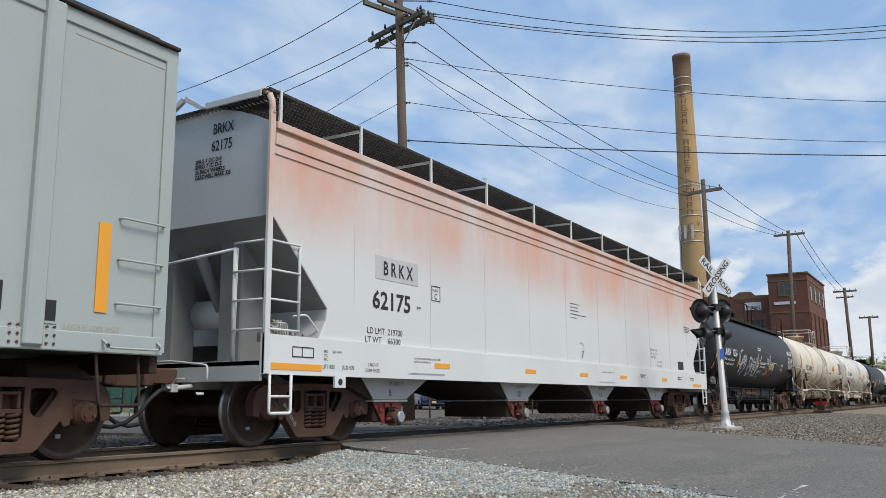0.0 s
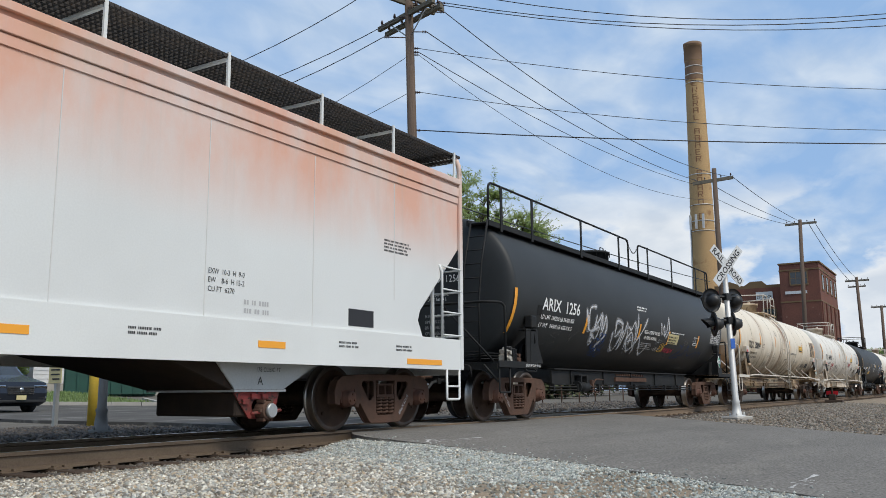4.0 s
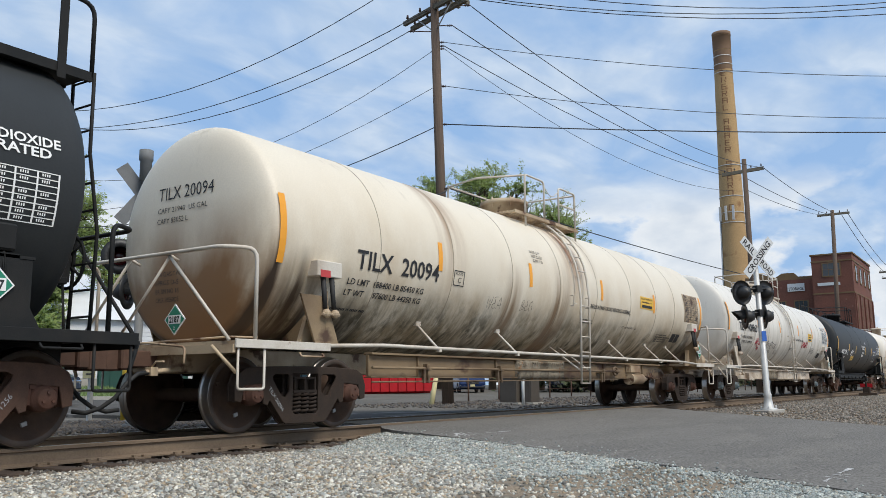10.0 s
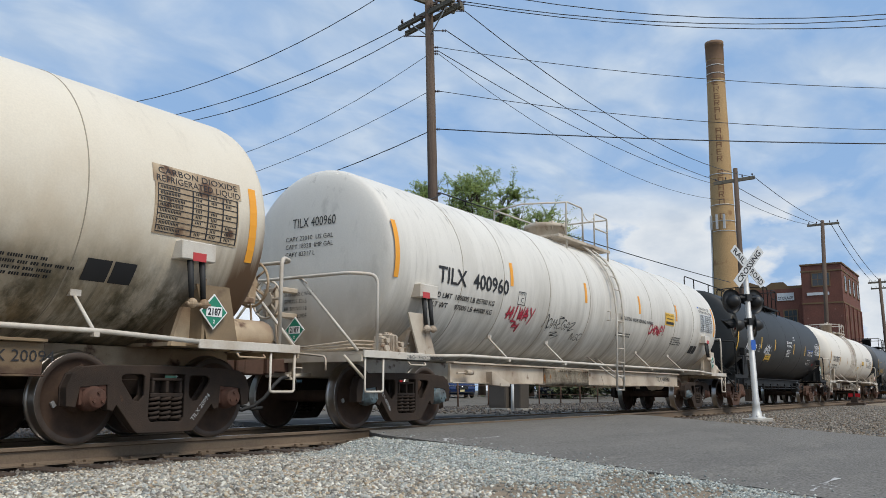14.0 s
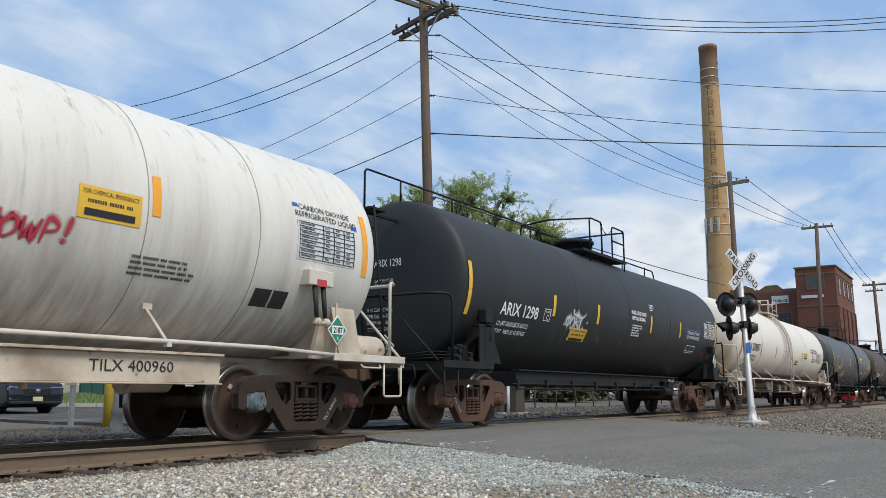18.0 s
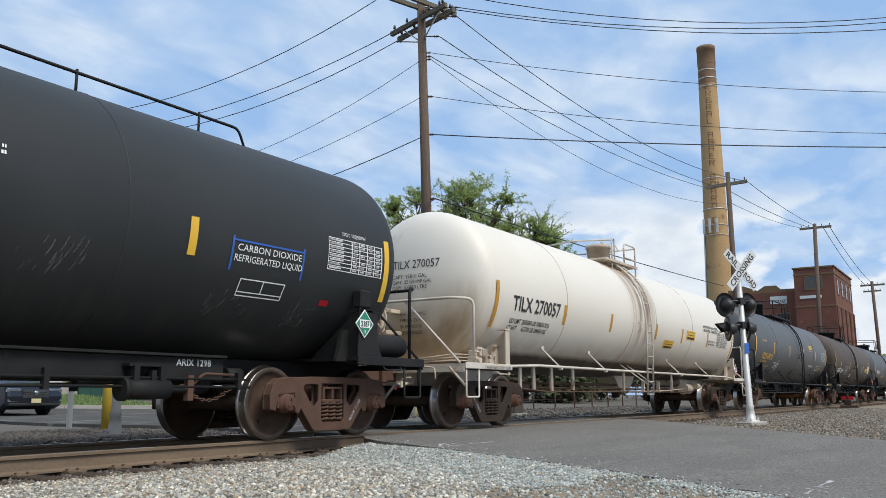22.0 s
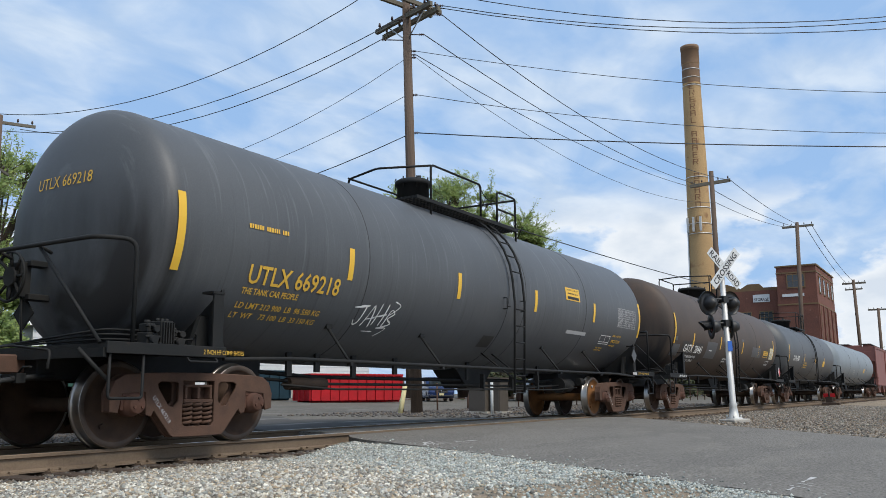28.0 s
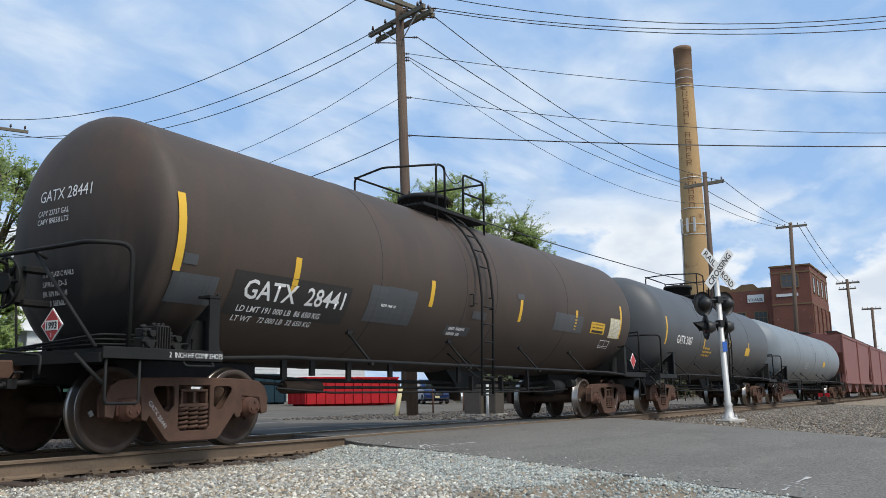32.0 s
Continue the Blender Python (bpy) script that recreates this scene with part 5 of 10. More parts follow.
            part("saddle_plate", bm, "cream_sill" if kit == "cream_kit" else kit, car)
        # rail across the end
        xp = ax + face * 0.36
        bm = bmesh.new()
        xe = ax + face * 0.72
        tube(bm, bend([(xp, -1.48, 1.05), (xp, -1.48, 2.12), (xe, -1.30, 2.12), (xe, 1.30, 2.12), (xp, 1.48, 2.12), (xp, 1.48, 1.05)], 0.14), 0.024, 8)
        for s in (-1, 1):
            tube(bm, [(xe - face * 0.02, s * 0.36, 2.10), (xe - face * 0.03, s * 1.42, 1.06)], 0.02, 6)
            tube(bm, [(xe, s * 0.36, 2.12), (xe - face * 0.16, s * 0.36, 2.05)], 0.018, 6)
            if "20094" in mark and s < 0:
                tube(bm, [(xe - face * 0.02, -0.38, 2.09), (xe - face * 0.05, 0.66, 1.06)], 0.018, 6)
        part("end_handrail", bm, PALE.get(kit, kit), car)
        for s in (-1, 1):
            bm = bmesh.new()
            xs = ax + face * 0.42
            tube(bm, bend([(xs - 0.2, s * 1.49, 0.99), (xs - 0.2, s * 1.49, 0.52), (xs + 0.2, s * 1.49, 0.52), (xs + 0.2, s * 1.49, 0.99)], 0.04), 0.016, 6)
            part("sill_step", bm, PALE.get(kit, kit), car)
            bm = bmesh.new()
            tube(bm, bend([(xs + 0.38 - face * 0.75, s * 1.535, 0.94), (xs + 0.38 - face * 0.75, s * 1.57, 0.90), (xs - 0.02 - face * 0.75, s * 1.57, 0.90), (xs - 0.02 - face * 0.75, s * 1.535, 0.94)], 0.02), 0.012, 6)
            part("grab_handle", bm, kit, car)
            bm = bmesh.new()
            tube(bm, [(xs + face * 0.2, s * 1.47, 0.70), (xs + face * 0.42, s * 1.3, 1.0)], 0.022, 6)
            part("step_brace", bm, kit, car)
    # brake gear by the front deck
    xv = a[0] + 0.10
    bm = bmesh.new()
    if "20094" not in mark:
        control_valve(car, xv - 0.2, -1.27, 1.058, kit, "1256" in mark)
    for k in range(1 if "20094" in mark else 3):
        tube(bm, bend([(xv - 0.15, -1.2, 1.12 + 0.05 * k), (xv - 0.5, -1.1, 1.12 + 0.05 * k), (xv - 0.62, -0.6 - 0.1 * k, 1.10 + 0.04 * k), (xv - 0.7, 0.5, 1.08)], 0.08), 0.012, 6)
    part("air_pipe", bm, kit, car)
    # brake cylinder and rigging under the middle
    bm = bmesh.new()
    xr = a[2] - 1.5
    bar(bm, (xr, -0.6, 0.72), (xr + 0.55, -0.6, 0.72), 0.15, 14)
    bar(bm, (xr - 0.04, -0.6, 0.72), (xr + 0.0, -0.6, 0.72), 0.17, 14)
    tube(bm, [(xr, -0.6, 0.72), (xr - 1.6, -0.62, 0.66), (xr - 4.5, -0.62, 0.62)], 0.018, 6)
    for k in range(3):
        box(bm, xr - 1.2 * (k + 1), xr - 1.2 * (k + 1) + 0.05, -0.66, -0.58, 0.60, 0.92)
    bar(bm, (xr + 1.0, -0.75, 0.80), (xr + 0.75, -0.75, 0.80), 0.09, 10)
    part("brake_cylinder", bm, kit, car)
    if not through_sill:
        # rods, hangers and the outlet skid under the bare tank belly
        for y, z, r in ((-0.45, 0.70, 0.022), (-0.30, 0.80, 0.03), (-0.75, 0.62, 0.016)):
            bm = bmesh.new()
            tube(bm, [(a[1] + 0.85, y, z + 0.06), (a[1] + 2.0, y, z), (a[2] - 2.0, y, z), (a[2] - 0.85, y, z + 0.05)], r, 6)
            part("brake_rod", bm, "rust_truck" if kit != "black_kit" else kit, car)
        for k, x in enumerate((a[1] + 1.15, a[1] + 1.75, a[1] + 2.6, a[1] + 3.7, 0.2, a[2] - 2.6)):
            bm = bmesh.new()
            box(bm, x - 0.05, x + 0.05, -0.62, -0.58, (0.80 if kit == "black_kit" else 0.60) + 0.06 * (k % 2), 1.16)
            part("rod_hanger", bm, kit, car)
        bm = bmesh.new()
        bar(bm, (a[1] + 1.3, -0.45, 0.70), (a[1] + 2.1, -0.45, 0.70), 0.09, 10)
        part("slack_adjuster", bm, "dark_truck", car, "dark slack adjuster barrel")
        part("outlet_skid", turned(plate([(-0.75, 1.05), (0.75, 1.05), (0.28, 0.66), (-0.28, 0.66)], (), 0.5, 0.01), Matrix.Translation((0.9, -0.1, 0)) @ UPRIGHT), kit, car)
        bm = bmesh.new()
        lathe(bm, [(0.48, 0.0), (0.48, 0.10), (0.66, 0.12), (0.70, 0.16)], 14, "z")
        part("outlet_valve", bm, "dark_truck", car, "bottom outlet valve", (0.9, -0.1, 0))
    # handbrake wheel, at the front end on the later cars
    bm = bmesh.new()
    ahead = any(n in mark for n in ("400960", "270057", "669218", "28441"))
    face, yw, zw = (-1, 0.48, 1.87) if ahead else (1, -0.85 if "20094" in mark else -0.55, 1.84)
    xw = x0 + 0.16 if ahead else x1 - 0.16
    ring = [(xw, yw + 0.28 * math.cos(t), zw + 0.28 * math.sin(t)) for t in [2 * math.pi * i / 24 for i in range(24)]]
    tube(bm, ring, 0.018, 6, closed=True)
    for i in range(8 if ahead else 5):
        t = 2 * math.pi * i / (8 if ahead else 5)
        bar(bm, (xw - face * 0.03, yw + 0.08 * math.cos(t), zw + 0.08 * math.sin(t)), (xw, yw + 0.27 * math.cos(t), zw + 0.27 * math.sin(t)), 0.020 if ahead else 0.014, 6)
    bar(bm, (xw - face * 0.05, yw, zw), (xw + face * 0.01, yw, zw), 0.11, 16)
    part("handbrake_wheel", bm, kit, car, "spoked handbrake wheel")
    bm = bmesh.new()
    box(bm, min(xw - face * 0.18, xw - face * 0.05), max(xw - face * 0.18, xw - face * 0.05), yw - 0.13, yw + 0.13, zw - 0.23, zw + 0.17)
    for dz in (0.12, -0.26):
        box(bm, min(xw - face * 0.60, xw - face * 0.12), max(xw - face * 0.60, xw - face * 0.12), yw - 0.20, yw - 0.05, zw + dz, zw + dz + 0.07)
    tube(bm, [(xw - face * 0.1, yw - 0.08, zw - 0.2), (xw - face * 0.1, yw - 0.16, 1.05)], 0.016, 6)
    part("handbrake_box", bevelled(bm, 0.008), kit, car, "handbrake gear box on brackets")
    if through_sill:
        r0, r1, zz, rr = (7.74, 8.65, 1.165, 0.19) if kit != "black_kit" else (a[3] - 0.62, a[3] + 0.55, 1.255, 0.16)
        if "1256" not in mark:
            bm = bmesh.new()
            lathe(bm, [(r0, 0.001), (r0 + 0.01, rr * 0.6), (r0 + 0.05, rr * 0.9), (r0 + 0.11, rr), (r1 - 0.11, rr), (r1 - 0.05, rr * 0.9), (r1 - 0.01, rr * 0.6), (r1, 0.001)], 24, "x")
            bmesh.ops.translate(bm, verts=bm.verts[:], vec=(0, -1.20, zz))
            part("air_reservoir", bm, kit, car, "lying air reservoir cylinder")
    if bracket:
        for xb in (a[0] + 0.84, a[3] - (0.95 if "20094" in mark else 1.17)):
            bm = bmesh.new()
            box(bm, xb - 0.22, xb + 0.24, -1.53, -1.28, 1.90, 2.10)
            part("valve_box", bevelled(bm, 0.01), "pale_rail", car, "small white box on the tank side")
            for dx in (-0.07, 0.09):
                bm = bmesh.new()
                bar(bm, (xb + dx, -1.48, 1.90), (xb + dx, -1.525, 1.50), 0.036, 10, 0.028)
                part("drain_hose", bm, "rubber", car, "black drain hose")
                bm = bmesh.new()
                bmesh.ops.create_uvsphere(bm, u_segments=10, v_segments=7, radius=0.055, matrix=Matrix.Translation((xb + dx, -1.545, 1.44)))
                bar(bm, (xb + dx - 0.08, -1.545, 1.43), (xb + dx + 0.08, -1.545, 1.43), 0.022, 8)
                part("ball_valve", bm, kit, car, "ball valve at the hose end")
    elif kit == "black_kit" and through_sill:
        for xb in (a[0] + 0.78, a[3] - 0.7):
            bm = bmesh.new()
            box(bm, xb - 0.13, xb + 0.10, -1.52, -1.36, 1.72, 1.96)
            bar(bm, (xb, -1.48, 1.72), (xb, -1.50, 1.42), 0.03, 8)
            part("valve_box", bevelled(bm, 0.02), kit, car, "black valve housing")
            part("bracket_plate", turned(plate([(-0.18, 1.06), (0.36, 1.06), (0.16, 1.40), (0.13, 1.70), (-0.15, 1.70), (-0.16, 1.40)], (), 0.02), Matrix.Translation((xb, -1.50, 0)) @ UPRIGHT), kit, car)
    # side rail with struts
    if side_rail:
        bm = bmesh.new()
        z = LOW_RAIL.get(mark.split()[-1] if mark else "", RAIL_Z)
        tube(bm, [(a[0] + 0.86, -1.50, z - 0.04), (a[1] + 0.2, -1.50, z), (a[2] - 0.2, -1.50, z), (a[3] - 0.86, -1.50, z - 0.04)], 0.026, 8)
        part("side_rail", bm, PALE.get(kit, kit), car, "long pipe rail beside the tank")
        for x in STRUTS.get(mark.split()[-1] if mark else "", (-5.3, -3.0, 2.3, 4.7)):
            zt = 1.47
            yt = -math.sqrt(RT * RT - (zt - ZC) ** 2)
            bm = bmesh.new()
            tube(bm, [(x, -1.50, z - 0.02), (x + 0.03, yt + 0.02, zt)], 0.019, 6)
            box(bm, x - 0.03, x + 0.03, -1.53, -1.47, z - 0.055, z - 0.01)
            box(bm, x - 0.03, x + 0.09, yt - 0.03, yt + 0.05, zt - 0.03, zt + 0.06)
            part("rail_strut", bm, PALE.get(kit, kit), car)
    if ladder_x is not None:
        bm = bmesh.new()
        for dx in (-0.2, 0.2):
            pts = [(ladder_x + dx, -1.56, 0.55), (ladder_x + dx, -1.60, 2.2)]
            for i in range(7):
                t = 0.10 + 1.15 * i / 6
                pts.append((ladder_x + dx, -(RT + 0.11) * math.cos(t), ZC + (RT + 0.11) * math.sin(t)))
            tube(bm, pts, 0.022, 6)
        for k in range(12):
            if k < 6:
                p = (-1.57 - 0.006 * k, 0.56 + 0.30 * k)
            else:
                t = 0.0 + 0.2 * (k - 5)
                p = (-(RT + 0.11) * math.cos(t), ZC + (RT + 0.11) * math.sin(t))
            bar(bm, (ladder_x - 0.2, *p), (ladder_x + 0.2, *p), 0.013, 6)
        part("ladder", bm, PALE.get(kit, kit), car)
        for dx in (-0.2, 0.2):
            bm = bmesh.new()
            tube(bm, [(ladder_x + dx, -1.56, 0.80), (ladder_x + dx + 0.03, -0.86, 1.29)], 0.017, 6)
            part("ladder_brace", bm, PALE.get(kit, kit), car)
            bm = bmesh.new()                            # small hand grip beside the ladder
            gx = ladder_x + dx * 1.75
            tube(bm, bend([(gx, -1.44, 2.06), (gx, -1.52, 2.06), (gx, -1.52, 2.26), (gx, -1.44, 2.26)], 0.02), 0.011, 6)
            tube(bm, [(gx, -1.52, 2.10), (gx - math.copysign(0.09, dx), -1.545, 2.10)], 0.010, 6)
            part("hand_grip", bm, PALE.get(kit, kit), car)
    if platform:
        top_platform(car, gap if gap is not None else ladder_x, kit, mark, left, rail)
    # markings
    if mark:
        big = lines["mark"]
        letter(car, mark, big[0], big[1], big[2], big[3], ink, bold=0.005)
        for body_, x, z, h, w in lines.get("small", ()):
            letter(car, body_, x, z, h, w, ink, bold=0.002)
    for body_, y, z, h, w in head_marks:
        head_text(car, body_, y, z, h, w, front_half, depth, power, ink)
    return car, a


def sill_gear(car, x, kit):
    """Brake cylinder on its bracket under the sill's edge, with a push rod, levers and a hanging chain."""
    bm = bmesh.new()
    bar(bm, (x, -1.02, 0.625), (x + 0.56, -1.02, 0.625), 0.105, 18)
    bar(bm, (x - 0.04, -1.02, 0.625), (x + 0.02, -1.02, 0.625), 0.125, 18)
    bar(bm, (x + 0.54, -1.02, 0.625), (x + 0.95, -1.02, 0.62), 0.045, 10, 0.03)
    part("brake_cylinder", bm, kit, car, "black brake cylinder barrel")
    bm = bmesh.new()
    box(bm, x + 0.08, x + 0.15, -1.09, -0.96, 0.70, 0.88)
    box(bm, x + 0.42, x + 0.49, -1.09, -0.96, 0.70, 0.88)
    box(bm, x + 0.02, x + 0.54, -1.08, -0.96, 0.86, 0.89)
    part("cylinder_bracket", bm, kit, car)
    bm = bmesh.new()
    tube(bm, bend([(x + 0.85, -1.02, 0.62), (x + 1.05, -1.05, 0.80), (x + 1.5, -1.05, 0.79)], 0.05), 0.018, 6)
    box(bm, x + 0.82, x + 0.90, -1.06, -0.99, 0.50, 0.78)
    part("brake_lever", bm, "rust_truck", car, "rusty brake lever")
    bm = bmesh.new()
    for k in range(16):
        q = k / 15
        c = Vector((x + 0.75 + 0.75 * q, -1.04, 0.66 - 0.16 * math.sin(math.pi * q)))
        ring = [c + Vector((0.032 * math.cos(t), 0.016 * math.sin(t) * (k % 2), 0.016 * math.sin(t) * (1 - k % 2))) for t in [math.pi * i / 3 for i in range(6)]]
        tube(bm, ring, 0.007, 4, closed=True)
    part("brake_chain", bm, "rust_truck", car, "hanging rusty chain")


def centre_fittings(car, a, kit, mark):
    """The rough foam block, bolts, rods and brackets on the middle of a through sill."""
    x0, x1 = (-1.6, 0.32) if "20094" in mark else (-2.43, -0.33)
    rnd = random.Random(17)
    bm = bmesh.new()
    nx, nz = 26, 7
    grid = [[bm.verts.new((x0 + (x1 - x0) * i / nx + (0 if i in (0, nx) else rnd.uniform(-.02, .02)), -0.99 - (0.045 if 0 < i < nx and 0 < k < nz else 0.0) - rnd.uniform(0, 0.035), 0.645 + 0.345 * k / nz + rnd.uniform(-.014, .014)))
             for k in range(nz + 1)] for i in range(nx + 1)]
    for i in range(nx):
        for k in range(nz):
            bm.faces.new((grid[i][k], grid[i + 1][k], grid[i + 1][k + 1], grid[i][k + 1])).smooth = True
    edge = bmesh.ops.extrude_edge_only(bm, edges=[e for e in bm.edges if e.is_boundary])["geom"]
    for v in edge:
        if isinstance(v, bmesh.types.BMVert):
            v.co.y = -0.86
    block = part("foam_block", bm, "foam", car, "rough weathered foam block stained with rust")
    for k in range(15):
        bm = bmesh.new()
        x = x0 + (x1 - x0) * (0.27 + 0.64 * k / 14)
        bar(bm, (x, -1.085, 0.945), (x, -0.98, 0.945), 0.021, 8)
        part("bolt", bm, "foam", block)
    if "20094" in mark:
        bm = bmesh.new()
        tube(bm, [(a[1] + 0.5, -1.06, 0.80), (-2.9, -1.06, 0.81), (2.9, -1.06, 0.822)], 0.020, 8)
        part("brake_rod", bm, "cream_sill", car, "long rusty cream brake rod")
        bm = bmesh.new()
        tube(bm, [(a[1] + 0.5, -1.05, 0.60), (3.0, -1.05, 0.635)], 0.012, 6)
        part("release_rod", bm, "cream_sill", car)
        for x in (-4.6, -2.35, 2.14):
            bm = bmesh.new()
            for dx in (-0.06, 0.06):
                box(bm, x + dx - 0.025, x + dx + 0.025, -1.075, -1.03, 0.585, 0.79)
            box(bm, x - 0.11, x + 0.11, -1.09, -0.96, 0.785, 0.80)
            box(bm, x - 0.03, x + 0.03, -1.10, -1.02, 0.80, 0.87)
            part("rod_bracket", bm, "cream_sill", car)
        bm = bmesh.new()
        ring = [(2.93 + 0.13 * math.cos(t), -1.03, 0.825 + 0.085 * math.sin(t)) for t in [2 * math.pi * i / 20 for i in range(20)]]
        tube(bm, ring, 0.022, 6, closed=True)
        bar(bm, (2.86, -1.06, 0.822), (3.03, -1.06, 0.822), 0.035, 8)
        part("rod_clevis", bm, "cream_sill", car, "oval rod guide in the sill")
        bm = bmesh.new()
        bar(bm, (3.78, -1.02, 0.655), (4.55, -1.02, 0.655), 0.115, 18)
        bar(bm, (3.74, -1.02, 0.655), (3.80, -1.02, 0.655), 0.135, 18)
        bar(bm, (4.5, -1.02, 0.655), (4.85, -1.02, 0.66), 0.05, 10)
        part("brake_cylinder", bm, "cream_kit", car, "cream brake cylinder barrel")
        bm = bmesh.new()
        box(bm, 3.72, 4.30, -1.10, -0.96, 0.80, 0.965)
        part("cylinder_bracket", bevelled(bm, 0.01), "cream_kit", car)
        bm = bmesh.new()
        rr = random.Random(5)
        for k in range(7):
            x = 4.75 + 0.08 * k
            tube(bm, bend([(x, -1.0, 0.60 + rr.uniform(0, .1)), (x + rr.uniform(-.1, .1), -1.08, 0.70), (x + rr.uniform(-.1, .15), -1.06, 0.62 + rr.uniform(0, .2))], 0.03), 0.014, 6)
        part("lever_chain", bm, "rust_truck", car, "rusty levers and chain by the brake cylinder")
    else:
        bm = bmesh.new()
        tube(bm, [(a[1] + 0.6, -1.05, 0.82), (-5.45, -1.05, 0.84)], 0.018, 8)
        bar(bm, (-5.55, -1.07, 0.84), (-5.35, -1.07, 0.84), 0.045, 10)
        part("brake_rod", bm, "white_kit", car)
        me = turned(plate([(-4.68, 0.87), (-4.05, 0.68), (-4.05, 0.61), (-4.66, 0.64)], (), 0.14), Matrix.Translation((0, -1.0, 0)) @ UPRIGHT)
        part("sill_bracket", me, "white_kit", car)
        bm = bmesh.new()
        box(bm, -4.4, -4.06, -1.09, -1.07, 0.62, 0.67)
        part("bracket_plate", bm, "white_kit", car)


HATCHES = {"1298": 0.17, "270057": 0.30, "669218": -0.70, "28441": 0.0}


def top_platform(car, x, kit, mark, left=1.2, rail=4.63, hatch=-1.15):
    """Walkway, hatch and guard rails on the top of a tank; x: the gap where the ladder comes up."""
    zt = ZC + RT
    zd = 3.82
    bm = bmesh.new()
    for y0, y1 in ((-0.92, -0.45), (0.45, 0.92)):
        n = 7
        for k in range(n):
            y = y0 + (y1 - y0) * k / (n - 1)
            box(bm, x - left - 0.5, x + 1.15, y - 0.012, y + 0.012, zd - 0.02, zd + 0.02)
        for k in range(34):
            u = x - left - 0.48 + (left + 1.6) * k / 33
            box(bm, u - 0.01, u + 0.01, y0, y1, zd - 0.025, zd + 0.01)
    for s in (-0.94, 0.94):
        box(bm, x - left - 0.5, x + 1.15, s - 0.010, s + 0.010, zd - 0.035, zd + 0.025)
    for y in (-0.3, 0.3):
        box(bm, x + 0.1, x + 1.15, y - 0.2, y + 0.2, zd - 0.015, zd + 0.015)
    part("top_platform", bm, kit, car, "grated walkway round the hatch")
    xl, xr, g = x - left, x + 1.12, 0.33
    for pts in ([(xl, -0.9, zd - 0.35), (xl, -0.9, rail), (x - g, -0.9, rail), (x - g, -0.9, zd)],
                [(x + g, -0.9, zd), (x + g, -0.9, rail), (xr, -0.9, rail), (xr, -0.9, zd - 0.35)],
                [(xl, -0.9, rail - 0.02), (xl - 0.35, 0.0, rail - 0.02), (xl, 0.9, rail - 0.02), (xl, 0.9, zd - 0.35)],
                [(xl, 0.9, rail), (xr, 0.9, rail), (xr, 0.9, zd - 0.35)],
                [(xr, -0.9, rail - 0.03), (xr, 0.9, rail - 0.03)], [(x + g, -0.9, rail - 0.35), (xr, -0.9, rail - 0.35)]):
        bm = bmesh.new()
        tube(bm, bend(pts, 0.10), 0.021, 8)
        part("guard_rail", bm, PALE.get(kit, kit), car)
    bm = bmesh.new()
    tube(bm, [(x - g + 2 * g * i / 8, -0.9, rail - 0.08 - 0.16 * math.sin(math.pi * i / 8)) for i in range(9)], 0.009, 5)
    part("safety_chain", bm, PALE.get(kit, kit), car)
    bm = bmesh.new()
    lathe(bm, [(zt - 0.05, 0.0), (zt - 0.05, 0.44), (zt + 0.30, 0.44), (zt + 0.30, 0.50), (zt + 0.37, 0.50), (zt + 0.41, 0.42), (zt + 0.44, 0.0)], 28, "z")
    bolts = []
    for k in range(8):
        t = 2 * math.pi * k / 8
        bolt = bmesh.new()
        bolts.append(bolt)
        bar(bolt, (0.48 * math.cos(t), 0.48 * math.sin(t), zt + 0.22), (0.48 * math.cos(t), 0.48 * math.sin(t), zt + 0.43), 0.018, 6)
    bar(bm, (0.15, -0.1, zt + 0.4), (0.15, -0.1, zt + 0.52), 0.06, 8)
    bmesh.ops.recalc_face_normals(bm, faces=bm.faces[:])
    lean = {"669218": 0.68, "270057": 0.68}.get(mark.split()[-1] if mark else "", 1.0)       # some hatches are narrow pots
    for m in [bm] + bolts:
        bmesh.ops.scale(m, vec=(lean, lean, 1.0), verts=m.verts[:])
        if lean < 1:
            for v in m.verts:
                v.co.z += 0.16 if v.co.z > zt + 0.1 else 0.0
    hatch = part("hatch", bm, kit, car, "round hatch with bolted lid", (HATCHES.get(mark.split()[-1] if mark else "", x - 0.4), 0, 0))
    for bolt in bolts:
        part("bolt", bolt, kit, hatch)


